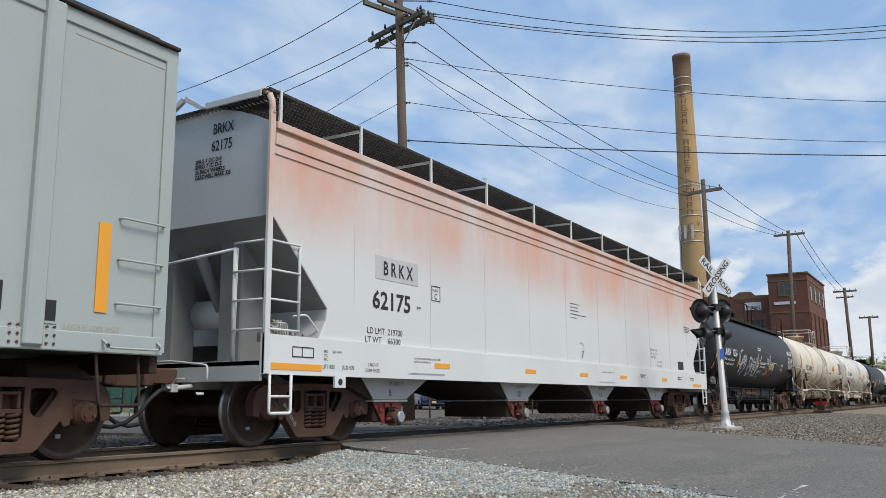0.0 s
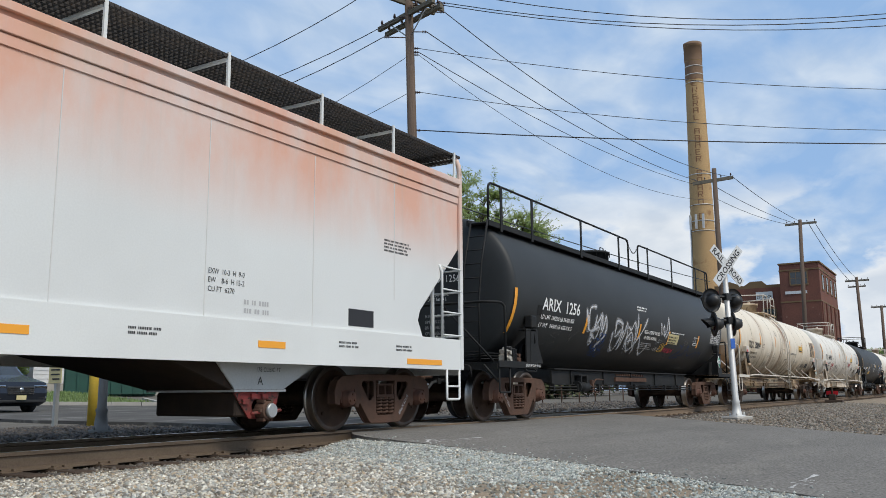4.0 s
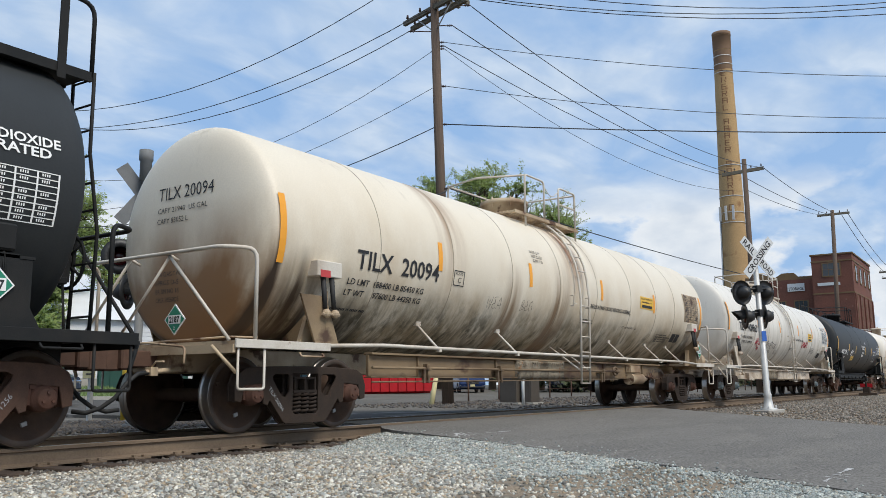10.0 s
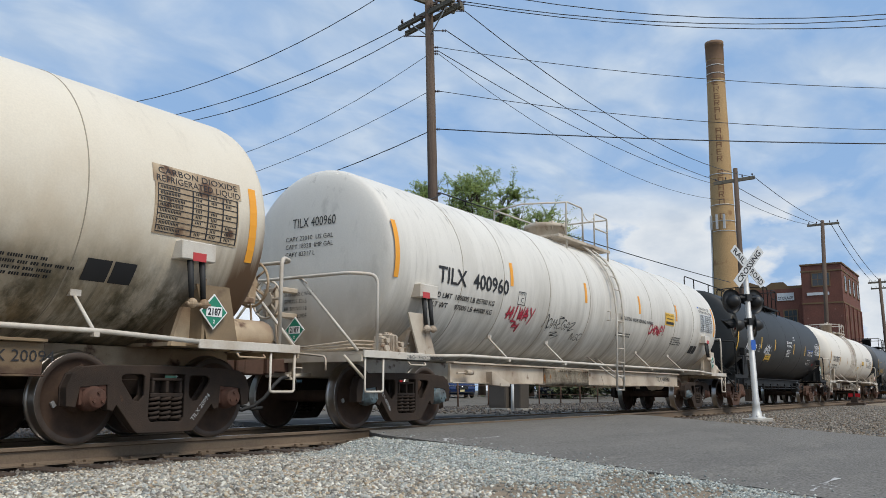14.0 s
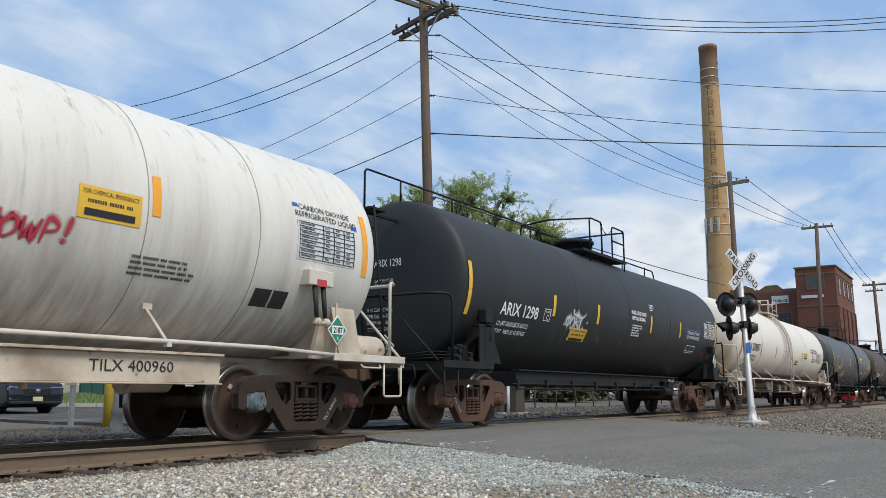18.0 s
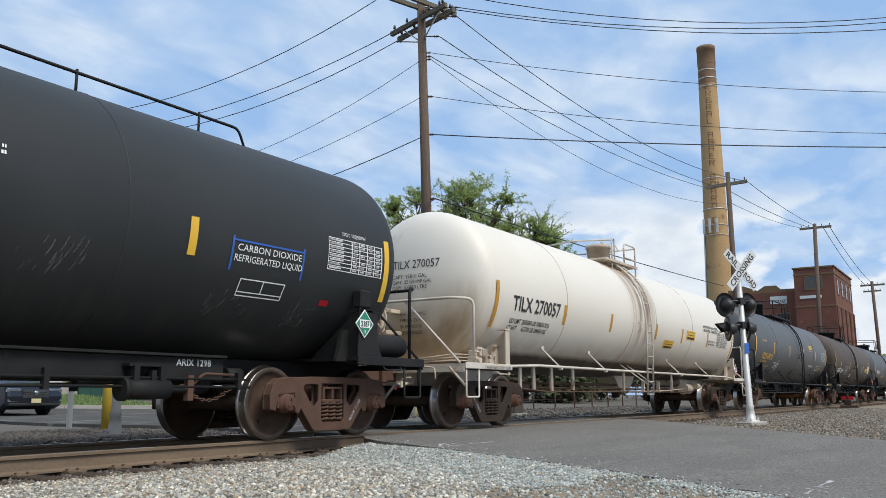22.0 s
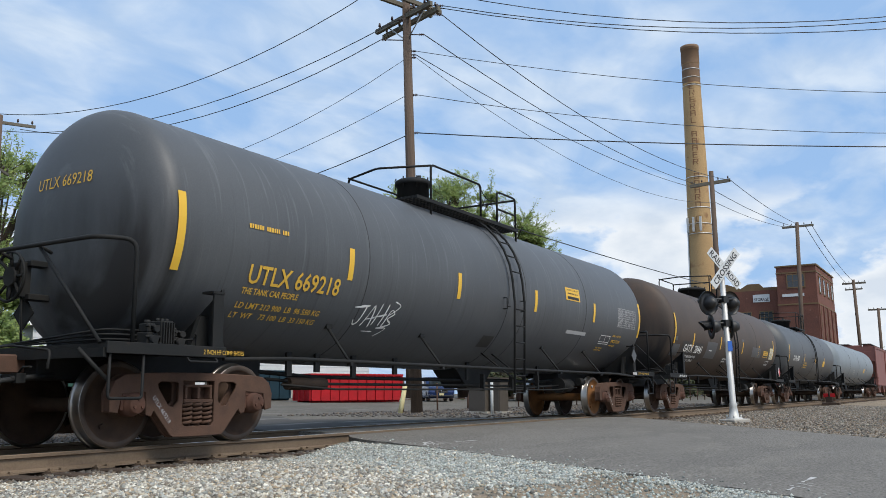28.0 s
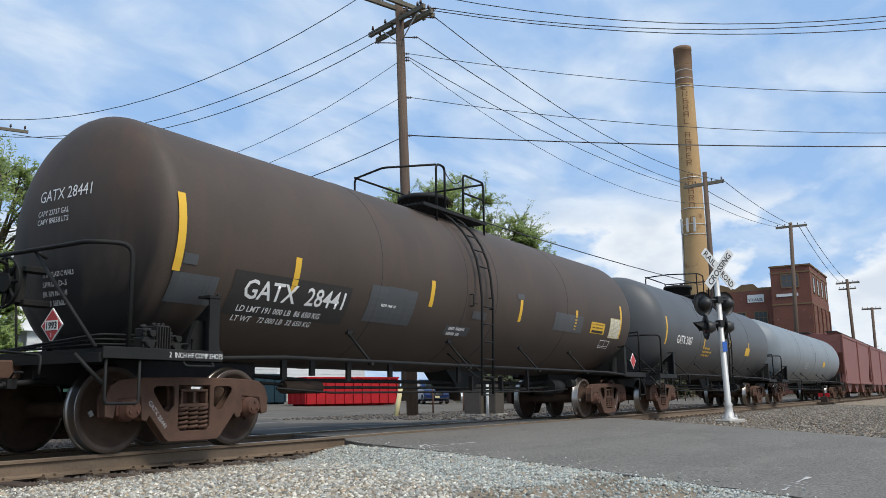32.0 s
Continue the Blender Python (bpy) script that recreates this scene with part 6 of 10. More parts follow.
def long_walkway(car):
    """The full-length walkway of the first black tank, with its plate posts, rails and end ladders."""
    z = 3.69
    bm = bmesh.new()
    for y0, y1, z0, z1 in ((-1.02, -0.98, z - 0.05, z + 0.05), (-0.56, -0.52, z - 0.02, z + 0.08)):
        edge = bmesh.new()
        box(edge, -7.6, 7.9, y0, y1, z0, z1)
        part("walkway_edge", edge, "black_kit", car)
    box(bm, -7.6, 7.9, -0.978, -0.562, z + 0.0, z + 0.03)
    part("top_walkway", bm, "black_kit", car, "long black walkway on the tank top")
    for pts in ([(-7.6, -1.0, z), (-7.6, -1.0, 4.48), (0.10, -1.0, 4.48), (0.10, -1.0, z)], [(0.86, -1.0, z), (0.86, -1.0, 4.46), (7.9, -1.0, 4.48), (7.9, -1.0, z)],
                [(-2.6, 0.9, 4.35), (-0.3, 0.9, 4.45), (0.1, 0.9, 4.45), (0.1, 0.9, z)], [(0.86, 0.9, z), (0.86, 0.9, 4.45), (2.2, 0.9, 4.45), (2.2, 0.9, z)]):
        bm = bmesh.new()
        tube(bm, bend(pts, 0.16), 0.024, 8)
        part("handrail", bm, "black_kit", car)
    for x in (-7.12, -5.76, -3.16, -0.68, 1.6, 3.8, 6.4, 7.55):
        bm = bmesh.new()
        box(bm, x - 0.045, x + 0.045, -1.035, -1.018, 3.58, 4.48)
        part("rail_post", bm, "black_kit", car)
    bm = bmesh.new()
    lathe(bm, [(3.85, 0.0), (3.85, 0.44), (4.16, 0.44), (4.16, 0.48), (4.21, 0.48), (4.24, 0.40), (4.26, 0.0)], 28, "z")
    for k in range(10):
        t = 2 * math.pi * k / 10
        bar(bm, (0.46 * math.cos(t), 0.46 * math.sin(t), 4.06), (0.46 * math.cos(t), 0.46 * math.sin(t), 4.235), 0.016, 6)
    bmesh.ops.recalc_face_normals(bm, faces=bm.faces[:])
    hatch = part("hatch", bm, "black_kit", car, "round black hatch with a bolted lid", (0.05, 0, 0))
    for y in (-0.28, 0.28):
        bm = bmesh.new()
        tube(bm, bend([(-0.12, y, 4.24), (-0.12, y, 4.33), (0.12, y, 4.33), (0.12, y, 4.24)], 0.03), 0.014, 6)
        part("lid_handle", bm, "black_kit", hatch)
    bm = bmesh.new()
    for k in range(22):
        q = k / 21
        c = Vector((0.10 + 0.76 * q, -1.0, 4.40 - 0.22 * math.sin(math.pi * q)))
        ring = [c + Vector((0.022 * math.cos(t), 0.012 * math.sin(t) * (k % 2), 0.012 * math.sin(t) * (1 - k % 2))) for t in [math.pi * i / 3 for i in range(6)]]
        tube(bm, ring, 0.005, 4, closed=True)
    part("safety_chain", bm, "black_kit", car, "sagging safety chain")
    for f in (-1, 1):
        bm = bmesh.new()
        lines = []
        for y in (-0.66, -1.02):
            pts = [(f * 8.02, y, 1.06), (f * 8.05, y, 2.1), (f * 7.92, y, 2.9), (f * (7.66 if f < 0 else 7.92), y, 3.74)]
            tube(bm, pts, 0.02, 6)
            lines.append(pts)
        for k in range(10):
            zz = 1.25 + 0.27 * k
            q = []
            for pts in lines:
                for a, b in zip(pts, pts[1:]):
                    if a[2] <= zz <= b[2]:
                        u = (zz - a[2]) / (b[2] - a[2])
                        q.append(Vector(a) + (Vector(b) - Vector(a)) * u)
                        break
            bar(bm, q[0], q[1], 0.012, 6)
        part("end_ladder", bm, "black_kit", car)


def ridge_rail(car):
    """The low rail along the ridge of the second black tank, with its end perch and ladder."""
    bm = bmesh.new()
    tube(bm, bend([(-8.42, -0.1, 3.5), (-8.42, -0.1, 4.25), (-1.95, -0.1, 4.25), (-1.8, -0.1, 3.93)], 0.1), 0.02, 6)
    tube(bm, bend([(1.7, -0.1, 4.2), (5.7, -0.1, 4.2), (5.85, -0.1, 3.9)], 0.1), 0.02, 6)
    part("handrail", bm, "black_kit", car)
    for x in (-7.4, -5.7, -4.0, -2.4, 3.2, 5.0):
        bm = bmesh.new()
        bar(bm, (x, -0.1, 3.88), (x, -0.1, 4.24), 0.018, 6)
        part("rail_post", bm, "black_kit", car)
    bm = bmesh.new()
    box(bm, -8.62, -8.22, -0.40, 0.05, 3.50, 3.54)
    box(bm, -8.25, -7.3, -0.14, -0.08, 3.49, 3.53)
    part("perch", bm, "black_kit", car)
    bm = bmesh.new()
    for y in (-0.45, -0.05):
        tube(bm, [(-8.28, y, 1.06), (-8.45, y, 2.2), (-8.62, y, 3.55)], 0.02, 6)
    for k in range(9):
        bar(bm, (-8.30 - 0.036 * k, -0.45, 1.3 + 0.27 * k), (-8.30 - 0.036 * k, -0.05, 1.3 + 0.27 * k), 0.012, 6)
    part("end_ladder", bm, "black_kit", car)


# ---- hopper wagons ----
def side_sheet_text(car, body, x, z, h, w, y, ink="ink_black", bold=0.0):
    me = turned(text_mesh(body, h, w, bold), Matrix.Translation((x, y, z)) @ UPRIGHT)
    part("lettering", me, ink, car)


def flat_panel(car, name, x0, x1, z0, z1, y, mat, label=""):
    bm = bmesh.new()
    box(bm, x0, x1, y, y + 0.006, z0, z1)
    return part(name, bm, mat, car, label)


def hopper_shell(outline, width, side, end, car, name="body"):
    me = turned(plate(outline, (), width, 0.02), UPRIGHT)
    me.materials.append(M[side]); me.materials.append(M[end])
    # Down-facing end slopes get the darker grey with the shadow in it.
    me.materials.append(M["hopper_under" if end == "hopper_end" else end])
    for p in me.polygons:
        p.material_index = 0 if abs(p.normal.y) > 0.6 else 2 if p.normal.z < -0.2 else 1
    return part(name, me, None, car)


def hopper_white(xc, axles, coupled):
    car = thing("hopper_car", "white covered hopper wagon with a pink faded upper side", "hopper wagon", (xc, TRACK_Y, 0), "wagons of the freight train")
    CARS.append((car, xc))
    a = [v - xc for v in axles]
    bogie(car, (a[0] + a[1]) / 2, "rust_truck", "wheel", "BRKX 62175")
    bogie(car, (a[2] + a[3]) / 2, "rust_truck", "wheel", "BRKX 62175")
    end_gear(car, coupled[0] - xc, -1, "hopper_end"); end_gear(car, coupled[1] - xc, 1, "hopper_end")
    S = 1.50
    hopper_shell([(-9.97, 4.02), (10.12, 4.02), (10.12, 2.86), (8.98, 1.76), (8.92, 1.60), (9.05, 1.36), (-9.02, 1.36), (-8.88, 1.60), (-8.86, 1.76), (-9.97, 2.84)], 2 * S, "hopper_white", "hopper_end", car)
    for s in (-1, 1):
        bm = bmesh.new()
        box(bm, -10.1, 10.2, s * 1.53 - 0.03, s * 1.53 + 0.03, 0.88, 1.36)
        part("side_sill", bm, "hopper_sill", car, "white side sill")
    for x in (-8.3, -6.31, -4.5, -2.7, -0.9, 0.96, 2.85, 4.7, 6.5, 8.3):       # faint welds between the side sheets
        bm = bmesh.new()
        box(bm, x - 0.005, x + 0.005, -1.5255, -1.505, 1.85 if abs(x) > 8.2 else 1.37, 3.58)
        part("weld_seam", bm, "hopper_seam", car)
    for s in (-1, 1):                    # top chord ribs
        for z, d, k in ((3.975, 0.055, 0.045), (3.80, 0.03, 0.075), (3.66, 0.012, 0.055)):
            bm = bmesh.new()
            box(bm, -9.98, 10.13, s * (1.525 + d / 2) - d / 2, s * (1.525 + d / 2) + d / 2, z - k, z + k)
            part("top_chord", bevelled(bm, 0.006), "hopper_white", car)
    bm = bmesh.new()                     # arched roof
    n = 10
    arc = [(-1.5 + 3.0 * i / n, 4.02 + 0.40 * (1 - ((i - n / 2) / (n / 2)) ** 2)) for i in range(n + 1)]
    e0, e1 = [bm.verts.new((-9.97, y, z)) for y, z in arc], [bm.verts.new((10.12, y, z)) for y, z in arc]
    for i in range(n):
        bm.faces.new((e0[i], e1[i], e1[i + 1], e0[i + 1]))
    bm.faces.new(e0); bm.faces.new(e1[::-1])
    part("roof", bm, "hopper_end", car)
    # roof walkways of fine grating with brackets
    for s in (-1, 1):
        bm = bmesh.new()
        for k in range(11):
            y = s * (1.52 - 0.085 * k)
            box(bm, -10.1, 10.2, y - 0.012, y + 0.012, 4.40, 4.44)
        for k in range(290):
            x = -10.08 + 0.07 * k
            box(bm, x - 0.012, x + 0.012, s * 1.10 - 0.44, s * 1.10 + 0.44, 4.405, 4.435)
        part("roof_walkway", bm, "mesh_grate", car, "dark steel grating walkway")
        for x in (-9.9, -8.2, -6.3, -4.4, -2.4, -0.5, 1.4, 3.25, 4.92, 6.6, 8.25, 10.0):
            bm = bmesh.new()
            box(bm, x - 0.02, x + 0.02, s * 1.535 - 0.015, s * 1.535 + 0.015, 3.98, 4.46)
            box(bm, x - 0.02, x + 0.02, s * 1.09 - 0.44, s * 1.09 + 0.44, 4.36, 4.395)
            part("walkway_bracket", bm, "hopper_sill", car)
    for k in range(5):
        bm = bmesh.new()
        box(bm, -8.6 + 3.5 * k, -5.9 + 3.5 * k, -0.42, 0.42, 4.32, 4.47)
        part("roof_hatch", bevelled(bm, 0.03), "hopper_end", car)
    # corner posts, ladders, end decks
    for f, x in ((-1, -10.1), (1, 10.2)):
        for s in (-1, 1):
            bm = bmesh.new()
            xi = x - f * 0.09
            box(bm, min(x, xi), max(x, xi), s * 1.545 - 0.025, s * 1.545 + 0.025, 0.88, 4.15)
            tube(bm, [(x - f * 0.05, s * 1.545, 4.10), (x - f * 0.05, s * 1.53, 4.26), (x - f * 0.05, s * 1.47, 4.40), (x - f * 0.05, s * 1.36, 4.45)], 0.045, 6)
            part("corner_post", bevelled(bm, 0.008), "hopper_white", car)
            bm = bmesh.new()
            xl = x - f * 0.62
            tube(bm, [(xl, s * 1.545, 1.36), (xl, s * 1.545, 2.42), (xl - f * 0.04, s * 1.52, 2.52)], 0.022, 6)
            for k in range(4):
                bar(bm, (x - f * 0.05, s * 1.56, 1.42 + 0.36 * k), (xl, s * 1.56, 1.42 + 0.36 * k), 0.014, 6)
            tube(bm, bend([(x - f * 0.12, s * 1.55, 0.88), (x - f * 0.12, s * 1.55, 0.42), (x - f * 0.50, s * 1.55, 0.42), (x - f * 0.50, s * 1.55, 0.88)], 0.04), 0.02, 6)
            bar(bm, (x - f * 0.12, s * 1.55, 0.62), (x - f * 0.50, s * 1.55, 0.62), 0.015, 6)
            part("ladder", bm, "hopper_sill", car)
        bm = bmesh.new()                 # walkway across the end, its edge angle and the raised middle step
        for k in range(6):
            u = x - f * (0.06 + 0.075 * k)
            box(bm, u - 0.011, u + 0.011, -1.5, 1.5, 4.375, 4.395)
        for k in range(42):
            y = -1.48 + 2.96 * k / 41
            box(bm, min(x, x - f * 0.44), max(x, x - f * 0.44), y - 0.010, y + 0.010, 4.35, 4.374)
        part("end_walkway", bm, "mesh_grate", car, "dark steel grating across the car end")
        for s in (-1, 1):
            bm = bmesh.new()
            box(bm, min(x, x + f * 0.025), max(x, x + f * 0.025), min(s * 0.42, s * 1.40), max(s * 0.42, s * 1.40), 4.345, 4.435)
            part("walkway_edge", bevelled(bm, 0.006), "hopper_end", car)
            me = turned(plate([(-0.42, 4.37), (-0.30, 4.37), (0.02, 4.55), (-0.04, 4.60)][::-1 if s < 0 else 1], (), 0.05), Matrix.Translation((x - f * 0.01, 0, 0)) @ (ENDWISE if s < 0 else Matrix.Diagonal((1, -1, 1, 1)) @ ENDWISE))
            part("step_gusset", me, "hopper_end", car)
        bm = bmesh.new()                 # end platform and sill
        box(bm, min(x, x - f * 1.2), max(x, x - f * 1.2), -1.5, 1.5, 0.98, 1.05)
        box(bm, min(x, x - f * 0.05), max(x, x - f * 0.05), -1.5, 1.5, 0.80, 1.05)
        box(bm, min(x - f * 0.1, x - f * 3.4), max(x - f * 0.1, x - f * 3.4), -0.3, 0.3, 0.72, 1.02)
        part("end_deck", bevelled(bm, 0.008), "hopper_end", car, "grey steel end platform")
        bm = bmesh.new()                 # posts and ladder on the end
        for y in (-1.0, 1.0):
            bar(bm, (x - f * 0.05, y, 1.0), (x - f * 0.05, y, 2.45), 0.035, 6)
            for k in range(4):
                bar(bm, (x - f * 0.02, y, 1.42 + 0.36 * k), (x - f * 0.02, y * 1.5, 1.42 + 0.36 * k), 0.014, 6)
        tube(bm, [(x - f * 0.05, -1.0, 2.44), (x - f * 0.05, 1.0, 2.30)], 0.018, 6)
        part("end_ladder", bm, "hopper_sill", car)
        bm = bmesh.new()                 # stout slope supports
        for y in (-0.62, 0.62):
            box(bm, min(x - f * 0.35, x - f * 0.75), max(x - f * 0.35, x - f * 0.75), y - 0.2, y + 0.2, 1.05, 2.95)
        tube(bm, [(x - f * 0.3, -0.1, 2.5), (x - f * 1.15, -0.1, 1.05)], 0.09, 6)
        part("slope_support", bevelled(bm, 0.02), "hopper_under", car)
        bm = bmesh.new()
        bar(bm, (x - f * 0.85, -0.62, 1.75), (x - f * 0.85, 0.62, 1.75), 0.2, 16)
        part("air_tank", bm, "hopper_sill", car, "white air reservoir")
    control_valve(car, -9.95, -1.36, 1.26, "valve_white", False)
    bm = bmesh.new()
    tube(bm, bend([(-9.45, -1.42, 1.62), (-9.2, -1.44, 1.66), (-8.98, -1.45, 1.46), (-8.90, -1.45, 1.38)], 0.06), 0.014, 6)
    part("air_pipe", bm, "hopper_sill", car)
    # hopper chutes and gates under the sill
    for k, x in enumerate((-7.0, -2.7, 1.65, 5.9)):
        bm = bmesh.new()                 # funnel from the wide sheets above to the narrow tube
        top, low = [[bm.verts.new((x + u, y, z)) for u, y in ring] for z, ring in
                    ((1.0, ((-1.65, -1.2), (1.2, -1.2), (1.2, 1.2), (-1.65, 1.2))), (0.56, ((-0.40, -1.2), (0.40, -1.2), (0.40, 0.24), (-0.40, 0.24))))]
        bm.faces.new(top); bm.faces.new(low[::-1])
        for i in range(4):
            bm.faces.new((top[i], low[i], low[(i + 1) % 4], top[(i + 1) % 4]))
        bmesh.ops.recalc_face_normals(bm, faces=bm.faces[:])
        # Dark steel colour holds the chute's shade along with its grime.
        part("hopper_chute", bevelled(bm, 0.01), "dark_truck", car, "sloping discharge chute, dark with grime and painted shade")
        me = turned(plate([(-0.72, 0.9), (1.05, 0.9), (0.42, 0.585), (-0.42, 0.585)], (), 0.02), Matrix.Translation((x, -1.225, 0)) @ UPRIGHT)
        part("chute_panel", me, "hopper_end", car, "pale grey chute panel")
        bm = bmesh.new()
        box(bm, x - 0.44, x + 0.44, -1.25, 0.28, 0.552, 0.58)
        part("chute_flange", bm, "hopper_end", car)
        bm = bmesh.new()
        box(bm, x - 0.33, x + 0.30, -1.16, 0.22, 0.26, 0.55)
        bar(bm, (x, -1.2, 0.37), (x, 0.34, 0.37), 0.12, 14)
        part("discharge_tube", bevelled(bm, 0.02), "dark_truck", car, "dark discharge tube")
        me = turned(plate([(-0.40, 0.55), (-0.14, 0.24), (0.16, 0.22), (0.30, 0.32), (0.38, 0.55)], (), 0.02), Matrix.Translation((x, -1.19, 0)) @ UPRIGHT)
        part("gate", me, "gate_red", car, "chipped red discharge gate")
        bm = bmesh.new()
        bar(bm, (x + 0.04, -1.36, 0.33), (x + 0.04, -1.202, 0.33), 0.11, 16)
        for i in range(6):
            t = math.pi * i / 3
            box(bm, x + 0.04 + 0.125 * math.cos(t) - 0.02, x + 0.04 + 0.125 * math.cos(t) + 0.02, -1.35, -1.22, 0.31 + 0.125 * math.sin(t), 0.35 + 0.125 * math.sin(t))
        part("outlet_ring", bevelled(bm, 0.006), "rust_truck", car, "rusty clamped outlet ring")
        bm = bmesh.new()
        bar(bm, (x + 0.05, -1.41, 0.33), (x + 0.05, -1.36, 0.33), 0.085, 16)
        part("outlet_cap", bevelled(bm, 0.008), "galv", car, "grey outlet cap")
        bm = bmesh.new()
        for dx, z in ((-0.22, 0.44), (0.20, 0.46), (-0.08, 0.50), (0.10, 0.50)):
            box(bm, x + dx - 0.05, x + dx + 0.05, -1.235, -1.202, z - 0.03, z + 0.03)
        bar(bm, (x - 0.20, -1.30, 0.30), (x + 0.30, -1.30, 0.33), 0.02, 6)
        part("gate_crank", bm, "gate_red", car)
        side_sheet_text(car, ("B", "CB", "CA", "A")[k], x - 0.05, 0.635, 0.10, None, -1.239)
        side_sheet_text(car, "178 CUBIC FT", x - 0.08, 0.79, 0.055, 0.42, -1.239)
    Y = -1.5265
    flat_panel(car, "grey_patch", -7.80, -6.68, 2.30, 2.64, Y, "hopper_end", "grey overpainted patch")
    side_sheet_text(car, "B R K X", -7.62, 2.37, 0.20, 0.78, Y - 0.003, bold=0.006)
    side_sheet_text(car, "62175", -7.88, 1.87, 0.25, 0.98, Y + 0.002, bold=0.008)
    side_sheet_text(car, "PP", -6.72, 1.93, 0.06, 0.11, Y + 0.002)
    side_sheet_text(car, "LD LMT  219700", -8.0, 1.50, 0.09, 0.88, Y + 0.002)
    side_sheet_text(car, "LT WT    66300", -8.05, 1.35 + 0.02, 0.09, 0.88, Y + 0.002)
    for z0, x0, w in ((2.12, -6.28, 0.26),):
        bm = bmesh.new()
        for q in ((x0, x0 + w, z0, z0 + 0.012), (x0, x0 + w, z0 + 0.23, z0 + 0.242), (x0, x0 + 0.012, z0, z0 + 0.242), (x0 + w - 0.012, x0 + w, z0, z0 + 0.242)):
            box(bm, q[0], q[1], Y, Y + 0.01, q[2], q[3])
        part("plate_frame", bm, "ink_black", car)
    side_sheet_text(car, "PLATE", -6.25, 2.27, 0.04, 0.17, Y + 0.002)
    side_sheet_text(car, "C", -6.2, 2.15, 0.09, None, Y + 0.002)
    side_sheet_text(car, "EXW  10-3  H  9-0", 4.74, 1.85, 0.06, 0.55, Y + 0.002)
    side_sheet_text(car, "EW    8-6  H 15-2", 4.74, 1.75, 0.06, 0.55, Y + 0.002)
    side_sheet_text(car, "CU FT  6270", 4.74, 1.65, 0.06, 0.40, Y + 0.002)
    for k, wide in enumerate((0.62, 0.52, 0.5, 0.9, 0.46)):
        small_print(car, -0.65, 2.62 - 0.075 * k, wide, 1, "ink_black", 0.04, 3 + k, Y + 0.004)
    small_print(car, 5.3, 1.60, 0.5, 2, "ink_grey", 0.1, 4, Y + 0.004)
    small_print(car, 8.05, 2.72, 0.7, 4, "ink_black", 0.05, 5, Y + 0.004)
    for x in (-9.98, -6.26, -3.01, -0.34, 2.2, 5.51, 8.58):
        end = abs(x) > 8
        flat_panel(car, "reflective_stripe", x, x + (0.95 if end else 0.46), 0.94 if end else 1.06, 1.02 if end else 1.14, -1.566, "orange", "orange reflective stripe")
    for body, x, z, h, w in (("LIFT", -9.01, 0.975, 0.055, 0.11), ("HERE", -8.88, 0.975, 0.055, 0.12), ("JACK HERE", -8.60, 0.975, 0.055, 0.27), ("2 INCH HF", -8.02, 1.035, 0.05, 0.25), ("COMP SHOES", -8.08, 0.955, 0.05, 0.34),
                             ("CAR EQUIPPED WITH VENTED HATCH COVERS.", -6.86, 1.175, 0.03, 0.78), ("CLEAR ALL SNOW AND ICE.", -6.86, 1.125, 0.03, 0.48), ("CLOSE HOPPER GATES & ROOF HATCHES BEFORE MOVING CAR", -7.02, 0.945, 0.03, 1.05),
                             ("BRK.", -8.99, 1.18, 0.035, 0.09), ("CYL.", -8.99, 1.13, 0.035, 0.09), ("REL.", -8.99, 1.08, 0.035, 0.09), ("RET. VALVE", -8.80, 1.18, 0.035, 0.18),
                             ("CAR EQUIPPED WITH VENTED HATCH COVERS.", 1.0, 1.175, 0.03, 0.78), ("CLOSE HOPPER GATES & ROOF HATCHES BEFORE MOVING CAR", 0.8, 0.945, 0.03, 1.05)):
        side_sheet_text(car, body, x, z, h, w, -1.563)
    bm = bmesh.new()
    for q in ((-9.6, -9.2, 1.10, 1.112), (-9.6, -9.2, 1.22, 1.232), (-9.6, -9.588, 1.10, 1.232), (-9.2, -9.188, 1.10, 1.232), (-9.42, -9.408, 1.10, 1.232)):
        box(bm, q[0], q[1], -1.566, -1.561, q[2], q[3])
    part("stencil_frame", bm, "ink_black", car)
    for i, x in enumerate((3.7, 7.0, 8.3)):
        small_print(car, x, 1.20, 0.45, 2, "ink_black", 0.05, 10 + i, -1.563)
    flat_panel(car, "stencil_panel", 7.24, 7.8, 1.42, 1.65, Y + 0.002, "ink_black", "black stencil panel")
    bm = bmesh.new()
    box(bm, -8.76, -8.53, -1.57, -1.54, 0.735, 0.90)
    part("jack_pad", bm, "hopper_sill", car)
    bm = bmesh.new()
    bar(bm, (-8.645, -1.575, 0.81), (-8.645, -1.55, 0.81), 0.045, 12)
    part("jack_hole", bm, "ink_black", car)
    for body, y, z, h, w in (("BRKX", -0.45, 4.03, 0.14, 0.37), ("62175", -0.43, 3.80, 0.14, 0.37), ("SPRG 7 OC D-5", -0.15, 3.66, 0.055, 0.48), ("SPRG 7 IC D-5", -0.15, 3.59, 0.055, 0.48), ("36 INCH WHEELS", -0.15, 3.52, 0.055, 0.54), ("CARDWELL MARK 325", -0.15, 3.45, 0.055, 0.65)):
        me = turned(text_mesh(body, h, w, 0.003), Matrix.Translation((-9.997, y, z)) @ ENDWISE)
        part("lettering", me, "ink_black", car)
    bm = bmesh.new()
